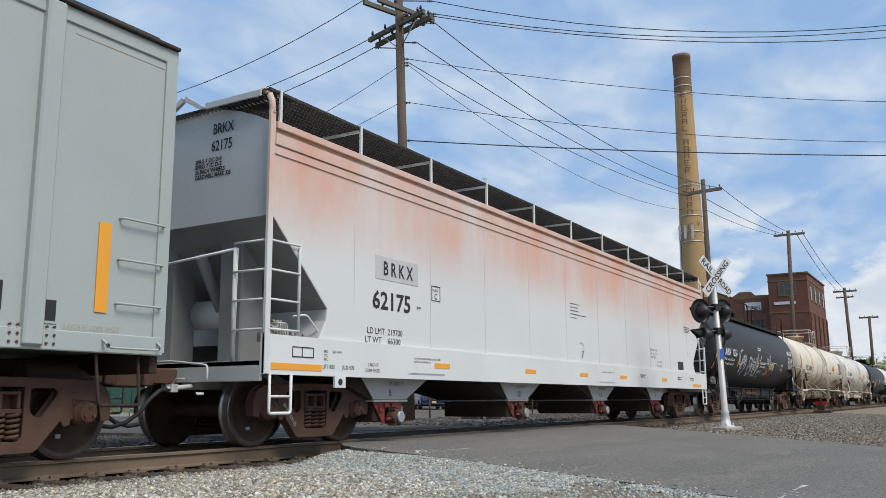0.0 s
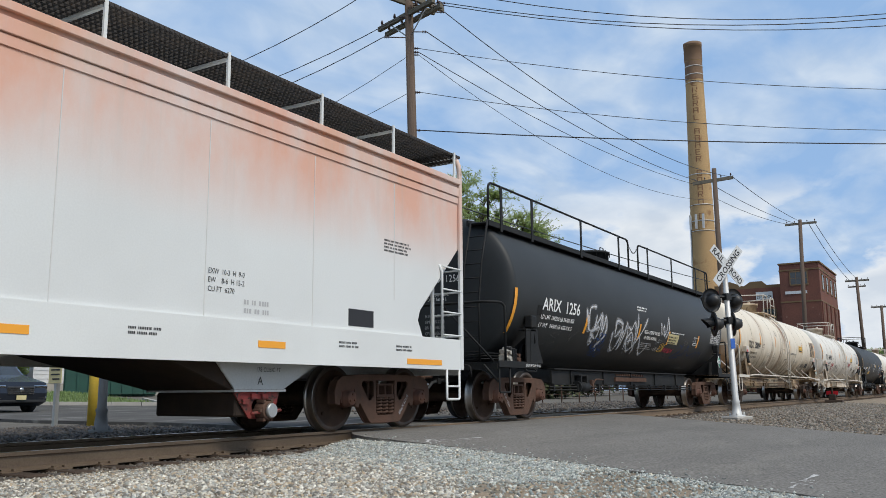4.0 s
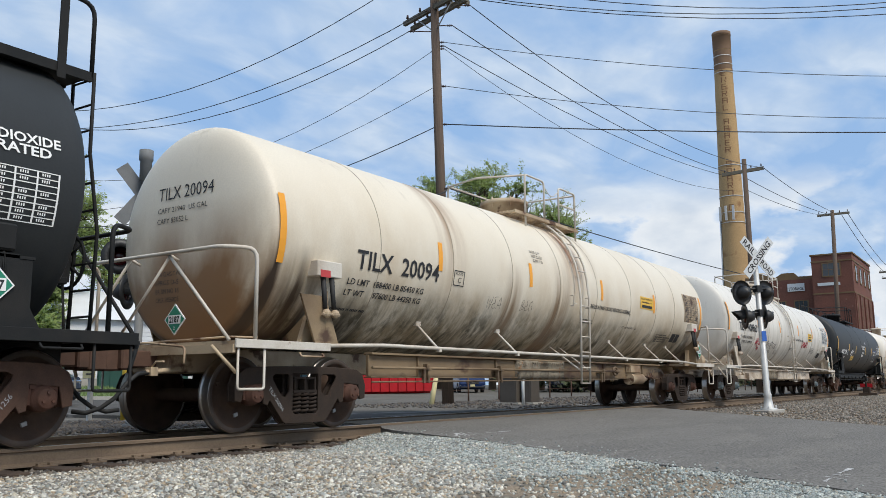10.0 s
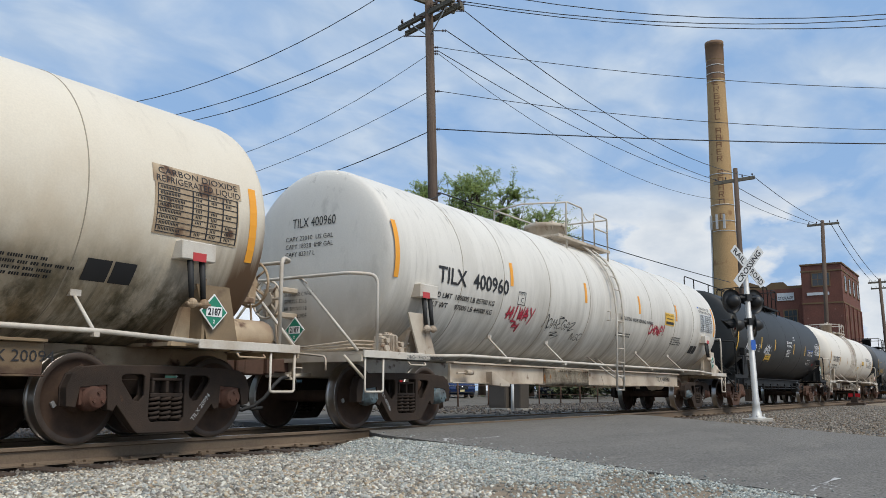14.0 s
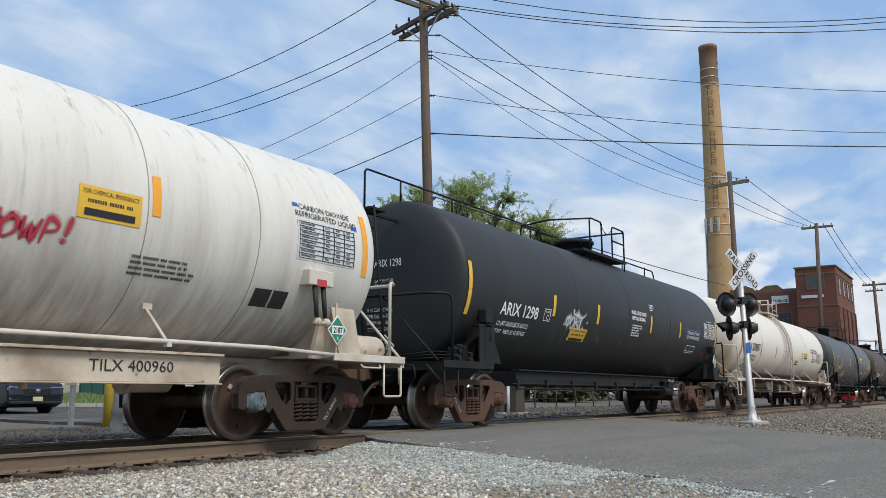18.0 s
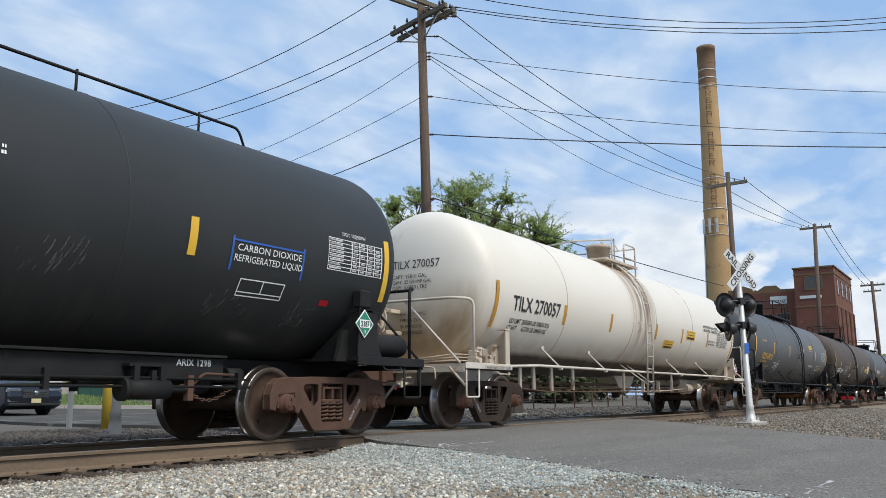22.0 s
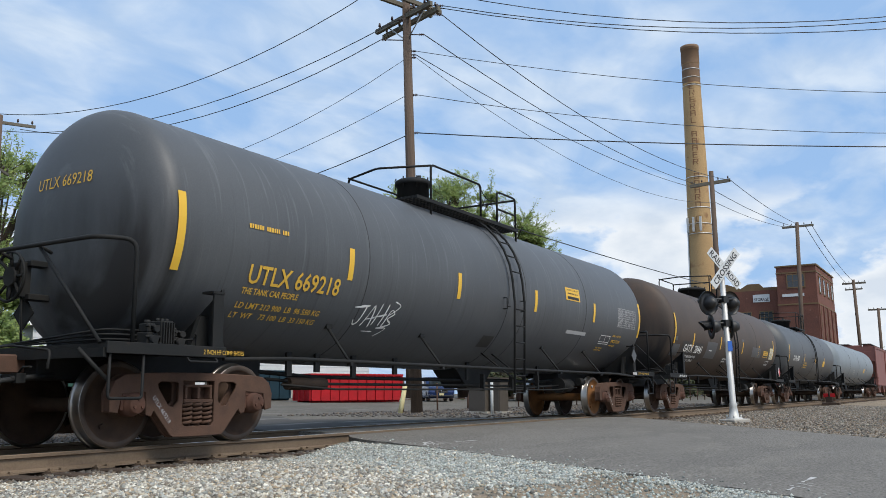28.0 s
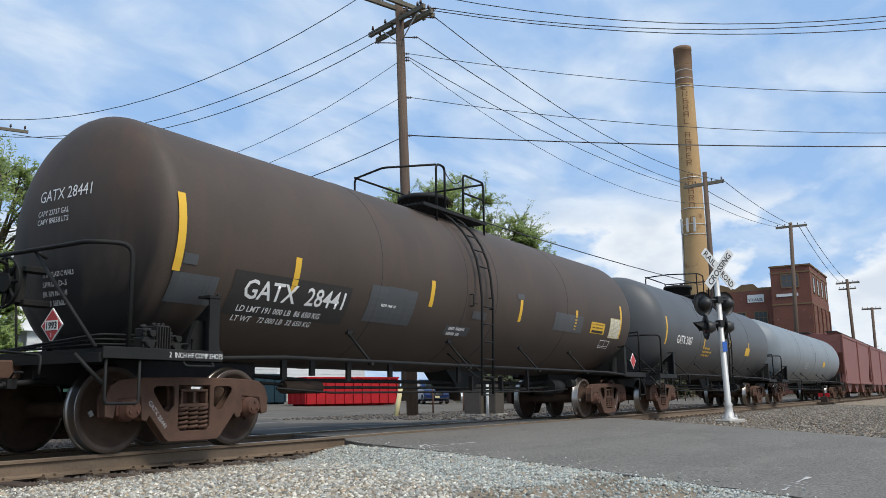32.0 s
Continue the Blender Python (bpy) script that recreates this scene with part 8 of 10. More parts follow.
def poles_and_wires():
    p1 = timber_pole((25.62, 16.86, -0.12), (25.33, 17.17, 16.2), 0.21, 0.15,
                (((25.86, 18.91, 14.65), (24.83, 15.70, 14.65), 0.17), ((26.08, 18.72, 14.47), (25.03, 15.49, 14.47), 0.17), ((23.85, 17.72, 15.12), (26.60, 16.80, 15.12), 0.16), ((23.95, 17.15, 15.12), (26.56, 16.36, 15.12), 0.16)),
                "tall weathered timber utility pole with double cross arms")
    foot, head = Vector((25.62, 16.86, -0.12)), Vector((25.33, 17.17, 16.2))

    def bracket(q):
        """Ties a wire's end to the pole with a rod and a small strain insulator."""
        q = Vector(q)
        axis = foot + (head - foot) * ((q.z + 0.12) / 16.32)
        if (q - axis).length > 1.6:
            return
        bm = bmesh.new()
        bar(bm, axis - foot, q - foot, 0.022, 6)
        d = (q - axis).normalized()
        for k in range(3):
            bar(bm, q - foot - d * (0.03 + 0.06 * k), q - foot - d * (0.06 + 0.06 * k), 0.05, 8)
        part("wire_bracket", bm, "insulator", p1)
    bm = bmesh.new()
    for s in (-1, 1):
        tube(bm, [Vector((25.34 - 0.32 * s, 17.15 - 1.0 * s, 14.55)) - foot, Vector((25.36, 17.12, 13.7)) - foot], 0.025, 5)
    part("arm_brace", bm, "galv", p1)
    timber_pole((58.35, 14.15, 0.0), (58.3, 14.19, 15.5), 0.22, 0.15, (((57.97, 15.6, 14.55), (58.57, 13.0, 14.78), 0.22),), "dark timber utility pole with one cross arm")
    timber_pole((84.0, 13.3, 0.0), (84.0, 12.9, 16.1), 0.22, 0.16, (((83.84, 14.2, 15.7), (84.2, 11.5, 15.76), 0.2),), "slim timber utility pole with one cross arm")
    timber_pole((134.2, 13.4, 0.2), (134.3, 13.7, 16.3), 0.25, 0.2, (((134.19, 15.2, 15.77), (134.42, 12.1, 15.8), 0.25), ((134.19, 14.9, 14.9), (134.42, 12.6, 14.95), 0.2)), "distant timber utility pole")
    timber_pole((150, 12.2, 0.2), (150, 12.1, 13.4), 0.25, 0.2, (((150, 13.6, 13.2), (150.2, 10.8, 13.2), 0.25),), "distant timber utility pole with a sign")
    timber_pole((165, 11.0, 0.2), (165, 10.9, 10.5), 0.2, 0.18, (), "distant plain timber pole")
    lp = timber_pole((22.6, 38.6, 0.1), (22.5, 38.8, 13.9), 0.2, 0.15, (((21.6, 39.3, 13.55), (24.0, 38.2, 13.6), 0.14), ((21.8, 38.0, 11.2), (23.4, 39.2, 11.2), 0.12)), "timber utility pole with a transformer")
    bm = bmesh.new()
    lathe(bm, [(10.0, 0.0), (10.0, 0.26), (10.9, 0.26), (10.95, 0.2), (11.0, 0.0)], 16, "z")
    part("transformer", bm, "galv", lp, "grey pole transformer", (-0.4, -0.3, 0))
    for p, q, s, r in (((26.08, 16.0, 14.75), (58.57, 13.0, 14.78), 1.2, 0.018), ((25.72, 16.58, 13.96), (58.1, 15.0, 14.6), 0.69, 0.018), ((25.55, 16.84, 13.15), (57.97, 15.6, 14.55), 0.58, 0.016), ((25.55, 16.84, 13.04), (58.33, 14.1, 13.3), 1.5, 0.011), ((25.54, 16.67, 7.64), (58.13, 14.87, 7.73), 0.15, 0.024), ((25.54, 16.67, 7.64), (24.26, 16.95, 7.39), 0.2, 0.024),
                       ((58.57, 13.0, 14.78), (84.02, 12.86, 15.92), 0.25, 0.022), ((58.33, 14.05, 14.14), (83.97, 13.17, 15.73), 0.25, 0.022), ((58.32, 14.09, 13.35), (83.93, 13.42, 15.64), 0.3, 0.018),
                       ((84.2, 11.67, 15.76), (134.31, 13.66, 16.02), 0.5, 0.03), ((84.12, 12.2, 15.7), (134.21, 14.56, 15.83), 0.5, 0.03),
                       ((25.55, 16.84, 13.30), (38.18, -6.12, 11.22), 0.76, 0.012), ((25.59, 16.78, 11.57), (38.15, -5.91, 9.84), 0.78, 0.012), ((25.60, 16.77, 10.10), (38.14, -5.84, 9.13), 0.26, 0.021),
                       ((26.03, 16.09, 15.65), (37.96, -6.12, 15.38), 1.49, 0.017), ((26.11, 15.96, 15.12), (37.91, -6.03, 15.08), 1.27, 0.017), ((26.08, 16.0, 15.02), (37.92, -6.02, 14.57), 1.18, 0.017),
                       ((24.60, 18.19, 15.69), (22.0, 39.0, 13.91), 1.61, 0.017), ((25.14, 17.44, 14.53), (22.6, 38.8, 13.14), 1.41, 0.017), ((24.80, 17.92, 13.73), (23.4, 38.5, 13.38), 1.48, 0.017),
                       ((25.30, 17.21, 12.95), (22.6, 38.6, 10.83), 2.03, 0.011), ((25.37, 17.12, 11.57), (22.6, 38.6, 8.9), 1.35, 0.011), ((25.42, 17.05, 10.05), (22.6, 38.6, 8.2), 1.2, 0.018)):
        wire(p, q, s, r)
        bracket(p)


poles_and_wires()


def crossing_signal(base, yaw, lean=0.0, label="", letters=True, height=3.25, back=False):
    g = thing("crossing_signal", label, "railroad signal", base, "railroad crossing signals")
    g.rotation_euler = (radians(lean), 0, radians(yaw))
    coat = "grey_mast" if back else "alu"
    bm = bmesh.new()                                   # faces local -X
    lathe(bm, [(0.0, 0.19), (0.04, 0.19), (0.05, 0.12), (0.30, 0.085), (0.36, 0.10), (0.40, 0.075), (height + 0.35, 0.06), (height + 0.36, 0.0)], 16, "z")
    for k in range(4):
        t = math.pi / 4 + math.pi / 2 * k
        bar(bm, (0.16 * math.cos(t), 0.16 * math.sin(t), 0.02), (0.16 * math.cos(t), 0.16 * math.sin(t), 0.10), 0.02, 6)
    part("mast", bm, coat, g, "painted steel mast on a flared base")
    zc = height + 0.38
    for k, s in enumerate((-1, 1)):
        m = Matrix.Translation((-0.13 + 0.03 * k, 0, zc)) @ Matrix.Rotation(s * radians(45 if not back else 52), 4, "X") @ ENDWISE
        bl = part("blade", turned(plate([(-0.62, -0.115), (0.62, -0.115), (0.62, 0.115), (-0.62, 0.115)], (), 0.012), m), "grey_mast" if back else "sign_white", g, "crossbuck blade")
        if letters:
            mm = m @ Matrix.Translation((0, -0.075, 0.008))
            if k == 0:
                part("lettering", turned(text_mesh("CROSSING", 0.15, 1.05, 0.004, "CENTER"), mm), "ink_black", bl)
            else:
                part("lettering", turned(text_mesh("RAIL", 0.15, 0.42, 0.004, "CENTER"), mm @ Matrix.Translation((-0.36, 0, 0))), "ink_black", bl)
                part("lettering", turned(text_mesh("ROAD", 0.15, 0.45, 0.004, "CENTER"), mm @ Matrix.Translation((0.36, 0, 0))), "ink_black", bl)
    for face, z, turn in ((1, 2.80, 0), (1, 2.22, 62)):
        bm = bmesh.new()
        bar(bm, (0, -0.42, z + 0.08), (0, 0.42, z + 0.08), 0.028, 8)
        box(bm, -0.08, 0.08, -0.08, 0.08, z + 0.0, z + 0.16)
        part("light_arm", bm, "signal_black", g)
        for s in (-1, 1):
            u = part("flashing_light", signal_lamp(face), "signal_black", g, "round black flasher with hood", (0.05 * face, s * (0.36 if not turn else 0.30), z))
            u.rotation_euler = (0, 0, radians(turn))
            bm = bmesh.new()
            lathe(bm, [(face * 0.125, 0.0), (face * 0.12, 0.12), (face * 0.10, 0.15)], 20, "x")
            part("lens", bm, "lens_red", u, "unlit red lens")
    return g


def signal_lamp(face):
    bm = bmesh.new()
    lathe(bm, [(face * 0.09, 0.30), (face * 0.11, 0.30), (face * 0.11, 0.16), (face * 0.09, 0.155), (face * -0.02, 0.15), (face * -0.12, 0.09), (face * -0.14, 0.0)], 24, "x")
    n = 14                                             # hood over the upper half
    a, b = [], []
    for i in range(n + 1):
        t = math.pi * (-0.1 + 1.2 * i / n)
        a.append(bm.verts.new((face * 0.10, 0.165 * math.cos(t), 0.165 * math.sin(t))))
        b.append(bm.verts.new((face * (0.10 + 0.30 * (0.45 + 0.55 * math.sin(max(0, min(math.pi, t))))), 0.16 * math.cos(t), 0.165 * math.sin(t) - 0.03)))
    for i in range(n):
        bm.faces.new((a[i], a[i + 1], b[i + 1], b[i]))
    bmesh.ops.solidify(bm, geom=bm.faces[-n:], thickness=0.006)
    return bm


near_sig = crossing_signal((21.42, 5.02, -0.10), 58, -2.0, "silver railroad crossing signal with crossbuck and four flashers")
bm = bmesh.new()
box(bm, -0.075, -0.07, -0.07, 0.07, 1.62, 1.86)
part("notice", bm, "sign_blue", near_sig, "small blue emergency notice")
bm = bmesh.new()
box(bm, -0.26, 0.26, -0.26, 0.26, -0.2, 0.012)
part("footing", bevelled(bm, 0.02), "concrete", near_sig)
far_sig = crossing_signal((9.17, 12.26, -0.08), -122, 0, "grey railroad crossing signal seen from behind with a bell", False, 3.55, True)
bm = bmesh.new()
lathe(bm, [(3.9, 0.06), (4.15, 0.06), (4.16, 0.10), (4.5, 0.10), (4.52, 0.12), (4.7, 0.12), (4.72, 0.0)], 18, "z")
part("bell", bm, "grey_mast", far_sig, "slotted grey bell housing on the mast top")


# ---- distant buildings ----
def chimney():
    c = thing("factory_chimney", "tall tapering buff brick factory chimney with faded lettering", "chimney", (135.6, 35.3, 0.2))
    top = 56.6
    rad = lambda z: 2.28 - (2.28 - 1.30) * z / top
    bm = bmesh.new()
    prof = [(z, rad(z)) for z in [0, 10, 20, 30, 40, 48, 53.4]] + [(53.5, 1.42), (54.6, 1.42), (54.7, 1.36), (55.9, 1.36), (56.0, 1.46), (top, 1.46), (top, 1.0), (top - 1, 0.9)]
    lathe(bm, prof, 48, "z")
    part("shaft", bm, "buff_brick", c, "buff radial brick shaft")
    bm = bmesh.new()
    lathe(bm, [(50.2, rad(50.2) + 0.02), (53.4, rad(53.4) + 0.03)], 48, "z")
    lathe(bm, [(53.5, 1.44), (56.0, 1.44), (56.02, 1.48), (top + 0.01, 1.48), (top + 0.02, 1.0)], 48, "z")
    part("crown", bm, "crown_brick", c, "sooty brown brick crown")
    for z in (55.2, 54.2, 52.4, 51.0, 49.6, 34.2, 29.2, 26.6, 25.0):
        bm = bmesh.new()
        lathe(bm, [(z, rad(z) + 0.03), (z, rad(z) + 0.07), (z + 0.12, rad(z) + 0.07), (z + 0.12, rad(z) + 0.03)], 40, "z")
        part("steel_band", bm, "alu" if z < 54 else "dark_brick", c, "steel band round the shaft")
    # faded letters, one above another, as plain dark shapes
    t0 = math.atan2(-35.3, -135.6) - 0.02
    glyphs = ("lbm", "ltmb", "lrd", "ltmb", "ltmrd", "lrtm", "lb", "", "ltrm", "lrtm", "ltrm", "ltmb", "ltmrd", "", "ltmbr", "ltbr", "lrtm", "ltmrd", "ltbr", "", "ltb")
    for k, strokes_ in enumerate(glyphs):
        z = 50.6 - 1.16 * k
        r = rad(z) + 0.03
        for q in strokes_:
            flat = q in "tmb"
            ends = {"t": (-0.34, 0.38, 0.34, 0.38), "m": (-0.32, -0.02, 0.30, -0.02), "b": (-0.34, -0.44, 0.36, -0.44),
                    "l": (-0.34, -0.48, -0.34, 0.44), "r": (0.34, 0.0 if "d" in strokes_ else -0.48, 0.34, 0.44), "d": (0.0, -0.02, 0.36, -0.46)}[q]
            bm = bmesh.new()
            pts = [(ends[0] + (ends[2] - ends[0]) * i / 3, ends[1] + (ends[3] - ends[1]) * i / 3) for i in range(4)]
            dx, dz = (0.0, 0.055) if flat else (0.075, 0.0)
            rail_ = [[bm.verts.new((r * math.cos(t0 + (u + e * dx) / r), r * math.sin(t0 + (u + e * dx) / r), z + v + e * dz)) for e in (-1, 1)] for u, v in pts]
            for p, n in zip(rail_, rail_[1:]):
                bm.faces.new((p[0], n[0], n[1], p[1]))
            part("letter_bar", bm, "faded_mark", c)
    for k in range(3):
        t = t0 - 0.9 + 0.5 * k
        r = rad(26.5) + 0.4
        bm = bmesh.new()
        box(bm, r * math.cos(t) - 0.2, r * math.cos(t) + 0.1, r * math.sin(t) - 0.16, r * math.sin(t) + 0.16, 25.3, 27.6)
        bar(bm, (r * math.cos(t), r * math.sin(t), 26.4), (0.7 * r * math.cos(t), 0.7 * r * math.sin(t), 26.4), 0.06, 6)
        part("antenna", bm, "alu", c, "pale antenna panel")
    bm = bmesh.new()
    t = t0 - 1.15
    tube(bm, [((rad(z) + 0.12) * math.cos(t), (rad(z) + 0.12) * math.sin(t), z) for z in (0.5, 15, 27)], 0.12, 6)
    part("cable_duct", bm, "galv", c)


chimney()


def factory():
    f = thing("factory_building", "old red brick factory tower with small windows", "factory", (128.3, 17.75, 0.2))
    wall(f, "wall", 0, 17.0, 0, 5.25, 17.85)
    # coping and cornice
    bm = bmesh.new()
    box(bm, -0.15, 17.15, -0.15, 5.4, 17.85, 18.05)
    part("coping", bm, "dark_brick", f)
    bm = bmesh.new()
    for z in (16.9, 12.4):
        box(bm, -0.06, 17.06, -0.06, 5.31, z, z + 0.2)
    part("string_course", bm, "dark_brick", f)
    window(f, -0.03, 1.55, 14.9, 2.3, 1.8, "x", 3, 2)
    for k in range(4):
        window(f, 2.0 + 4.0 * k, -0.03, 14.2, 1.7, 2.2, "y", 1, 2)
        window(f, 2.0 + 4.0 * k, -0.03, 2.6, 1.7, 2.6, "y", 2, 3)
    for k in range(5):
        bm = bmesh.new()
        box(bm, 0.3 + 4.0 * k, 1.0 + 4.0 * k, -0.16, -0.003, 0.0, 12.4)
        part("pilaster", bm, "red_brick", f)
        if k < 4:
            bm = bmesh.new()
            box(bm, 1.9 + 4.0 * k, 2.2 + 4.0 * k, -0.08, -0.003, 5.6, 12.0)
            part("drain_pipe", bm, "dark_brick", f)
    window(f, -0.03, 1.5, 3.0, 2.2, 2.4, "x", 3, 2)
    bm = bmesh.new()
    box(bm, -0.10, -0.035, 1.7, 4.6, 13.6, 14.0)
    part("lintel_band", bm, "sign_white", f, "weathered white band below the window")
    low = thing("factory_wing", "lower red brick factory wing with a broken parapet", "factory", (129.6, 23.02, 0.2))
    wall(low, "wall", 0, 14.0, 0, 9.5, 14.9)
    me = turned(plate([(0, 14.9), (9.5, 14.9), (9.5, 15.3), (7.4, 15.3), (6.8, 15.9), (5.2, 15.9), (4.2, 15.3), (2.2, 16.1), (1.0, 15.5), (0, 15.6)], (), 0.4), Matrix.Translation((0.2, 9.5, 0)) @ ENDWISE)
    part("parapet", me, "dark_brick", low)
    bm = bmesh.new()
    box(bm, -0.14, -0.06, 1.3, 3.6, 13.2, 14.3)
    part("sign_board", bm, "sign_white", low, "white storage sign board")
    me = turned(text_mesh("STORAGE", 0.42, 2.0, 0.01, "CENTER"), Matrix.Translation((-0.15, 2.45, 13.35)) @ ENDWISE)
    part("lettering", me, "ink_black", low)
    for k in range(3):
        window(low, -0.03, 1.0 + 3.0 * k, 9.2, 1.8, 2.6, "x", 3, 3)


def wall(parent, name, x0, x1, y0, y1, h):
    bm = bmesh.new()
    box(bm, x0, x1, y0, y1, 0, h)
    part(name, bm, "red_brick", parent, "red brick wall")


def window(parent, x, y, z, w, h, axis, nx, nz):
    """A recess-framed window; axis x: on the wall that faces -X, y: on the wall that faces -Y."""
    m = Matrix.Translation((x, y, z)) @ (Matrix.Rotation(radians(90), 4, "Z") if axis == "x" else Matrix.Identity(4))
    flip = Matrix.Diagonal((1, -1, 1, 1)) if axis == "x" else Matrix.Identity(4)
    outer = [(-0.08, -0.12), (w + 0.08, -0.12), (w + 0.08, h + 0.1), (-0.08, h + 0.1)]
    inner = [(0.06, 0.05), (w - 0.06, 0.05), (w - 0.06, h - 0.04), (0.06, h - 0.04)]
    me = turned(plate(outer, (inner,), 0.09), flip @ Matrix.Translation((0, -0.015, 0)) @ UPRIGHT)
    ob = part("window", me, "dark_brick", parent, "old factory window")
    ob.matrix_local = m
    for x0, x1, z0, z1 in [(w * k / nx - 0.03, w * k / nx + 0.03, 0.05, h - 0.04) for k in range(1, nx)] + [(0.06, w - 0.06, h * k / nz - 0.03, h * k / nz + 0.03) for k in range(1, nz)]:
        fr = bmesh.new()
        box(fr, x0, x1, -0.04 if z1 - z0 > 0.1 else -0.035, 0.02, z0, z1)
        bmesh.ops.transform(fr, matrix=flip, verts=fr.verts[:])
        part("glazing_bar", fr, "dark_brick", ob)
    g = bmesh.new()
    box(g, 0.05, w - 0.05, -0.02, -0.01, 0.04, h - 0.03)
    if axis == "x":
        bmesh.ops.transform(g, matrix=Matrix.Diagonal((1, -1, 1, 1)), verts=g.verts[:])
    part("pane", g, "glass", ob)


factory()


# ---- things beyond the track ----
def ground_at(x, y, dz=0.0):
    return (x, y, land(x, y) + dz)


def skip(name, label, at, yaw, L, W, Hh, mat, group="waste containers"):
    """A ribbed steel waste container with an open top; its origin at the near left corner."""
    c = thing(name, label, "dumpster", at, group)
    c.rotation_euler = (0, 0, radians(yaw))
    t = 0.06
    bm = bmesh.new()
    box(bm, 0, L, 0, t, 0.18, Hh); part("side_wall", bm, mat, c)
    bm = bmesh.new()
    box(bm, 0, L, W - t, W, 0.18, Hh); part("side_wall", bm, mat, c)
    bm = bmesh.new()
    box(bm, 0, t, t, W - t, 0.18, Hh); part("end_wall", bm, mat, c)
    bm = bmesh.new()
    box(bm, L - t, L, t, W - t, 0.18, Hh); part("end_wall", bm, mat, c)
    bm = bmesh.new()
    box(bm, 0, L, 0, W, 0.12, 0.179); part("floor_plate", bm, mat, c)
    n = int(L / 0.65)
    for k in range(n + 1):
        x = 0.05 + (L - 0.1) * k / n
        bm = bmesh.new()
        box(bm, x - 0.05, x + 0.05, -0.09, -0.002, 0.14, Hh)
        part("rib", bm, mat, c)
    for k in range(4):
        bm = bmesh.new()
        y = 0.1 + (W - 0.2) * k / 3
        box(bm, -0.09, -0.002, y - 0.05, y + 0.05, 0.14, Hh)
        part("rib", bm, mat, c)
    bm = bmesh.new()
    box(bm, -0.1, L + 0.04, -0.1, 0.02, Hh, Hh + 0.09)
    box(bm, -0.1, L + 0.04, W - 0.02, W + 0.1, Hh, Hh + 0.09)
    box(bm, -0.1, 0.02, 0.02, W - 0.02, Hh, Hh + 0.09)
    part("top_rim", bm, mat, c)
    bm = bmesh.new()
    for y in (0.4, W - 0.4):
        box(bm, 0.1, L, y - 0.06, y + 0.06, 0.0, 0.118)
    part("skid", bm, mat, c)
    return c


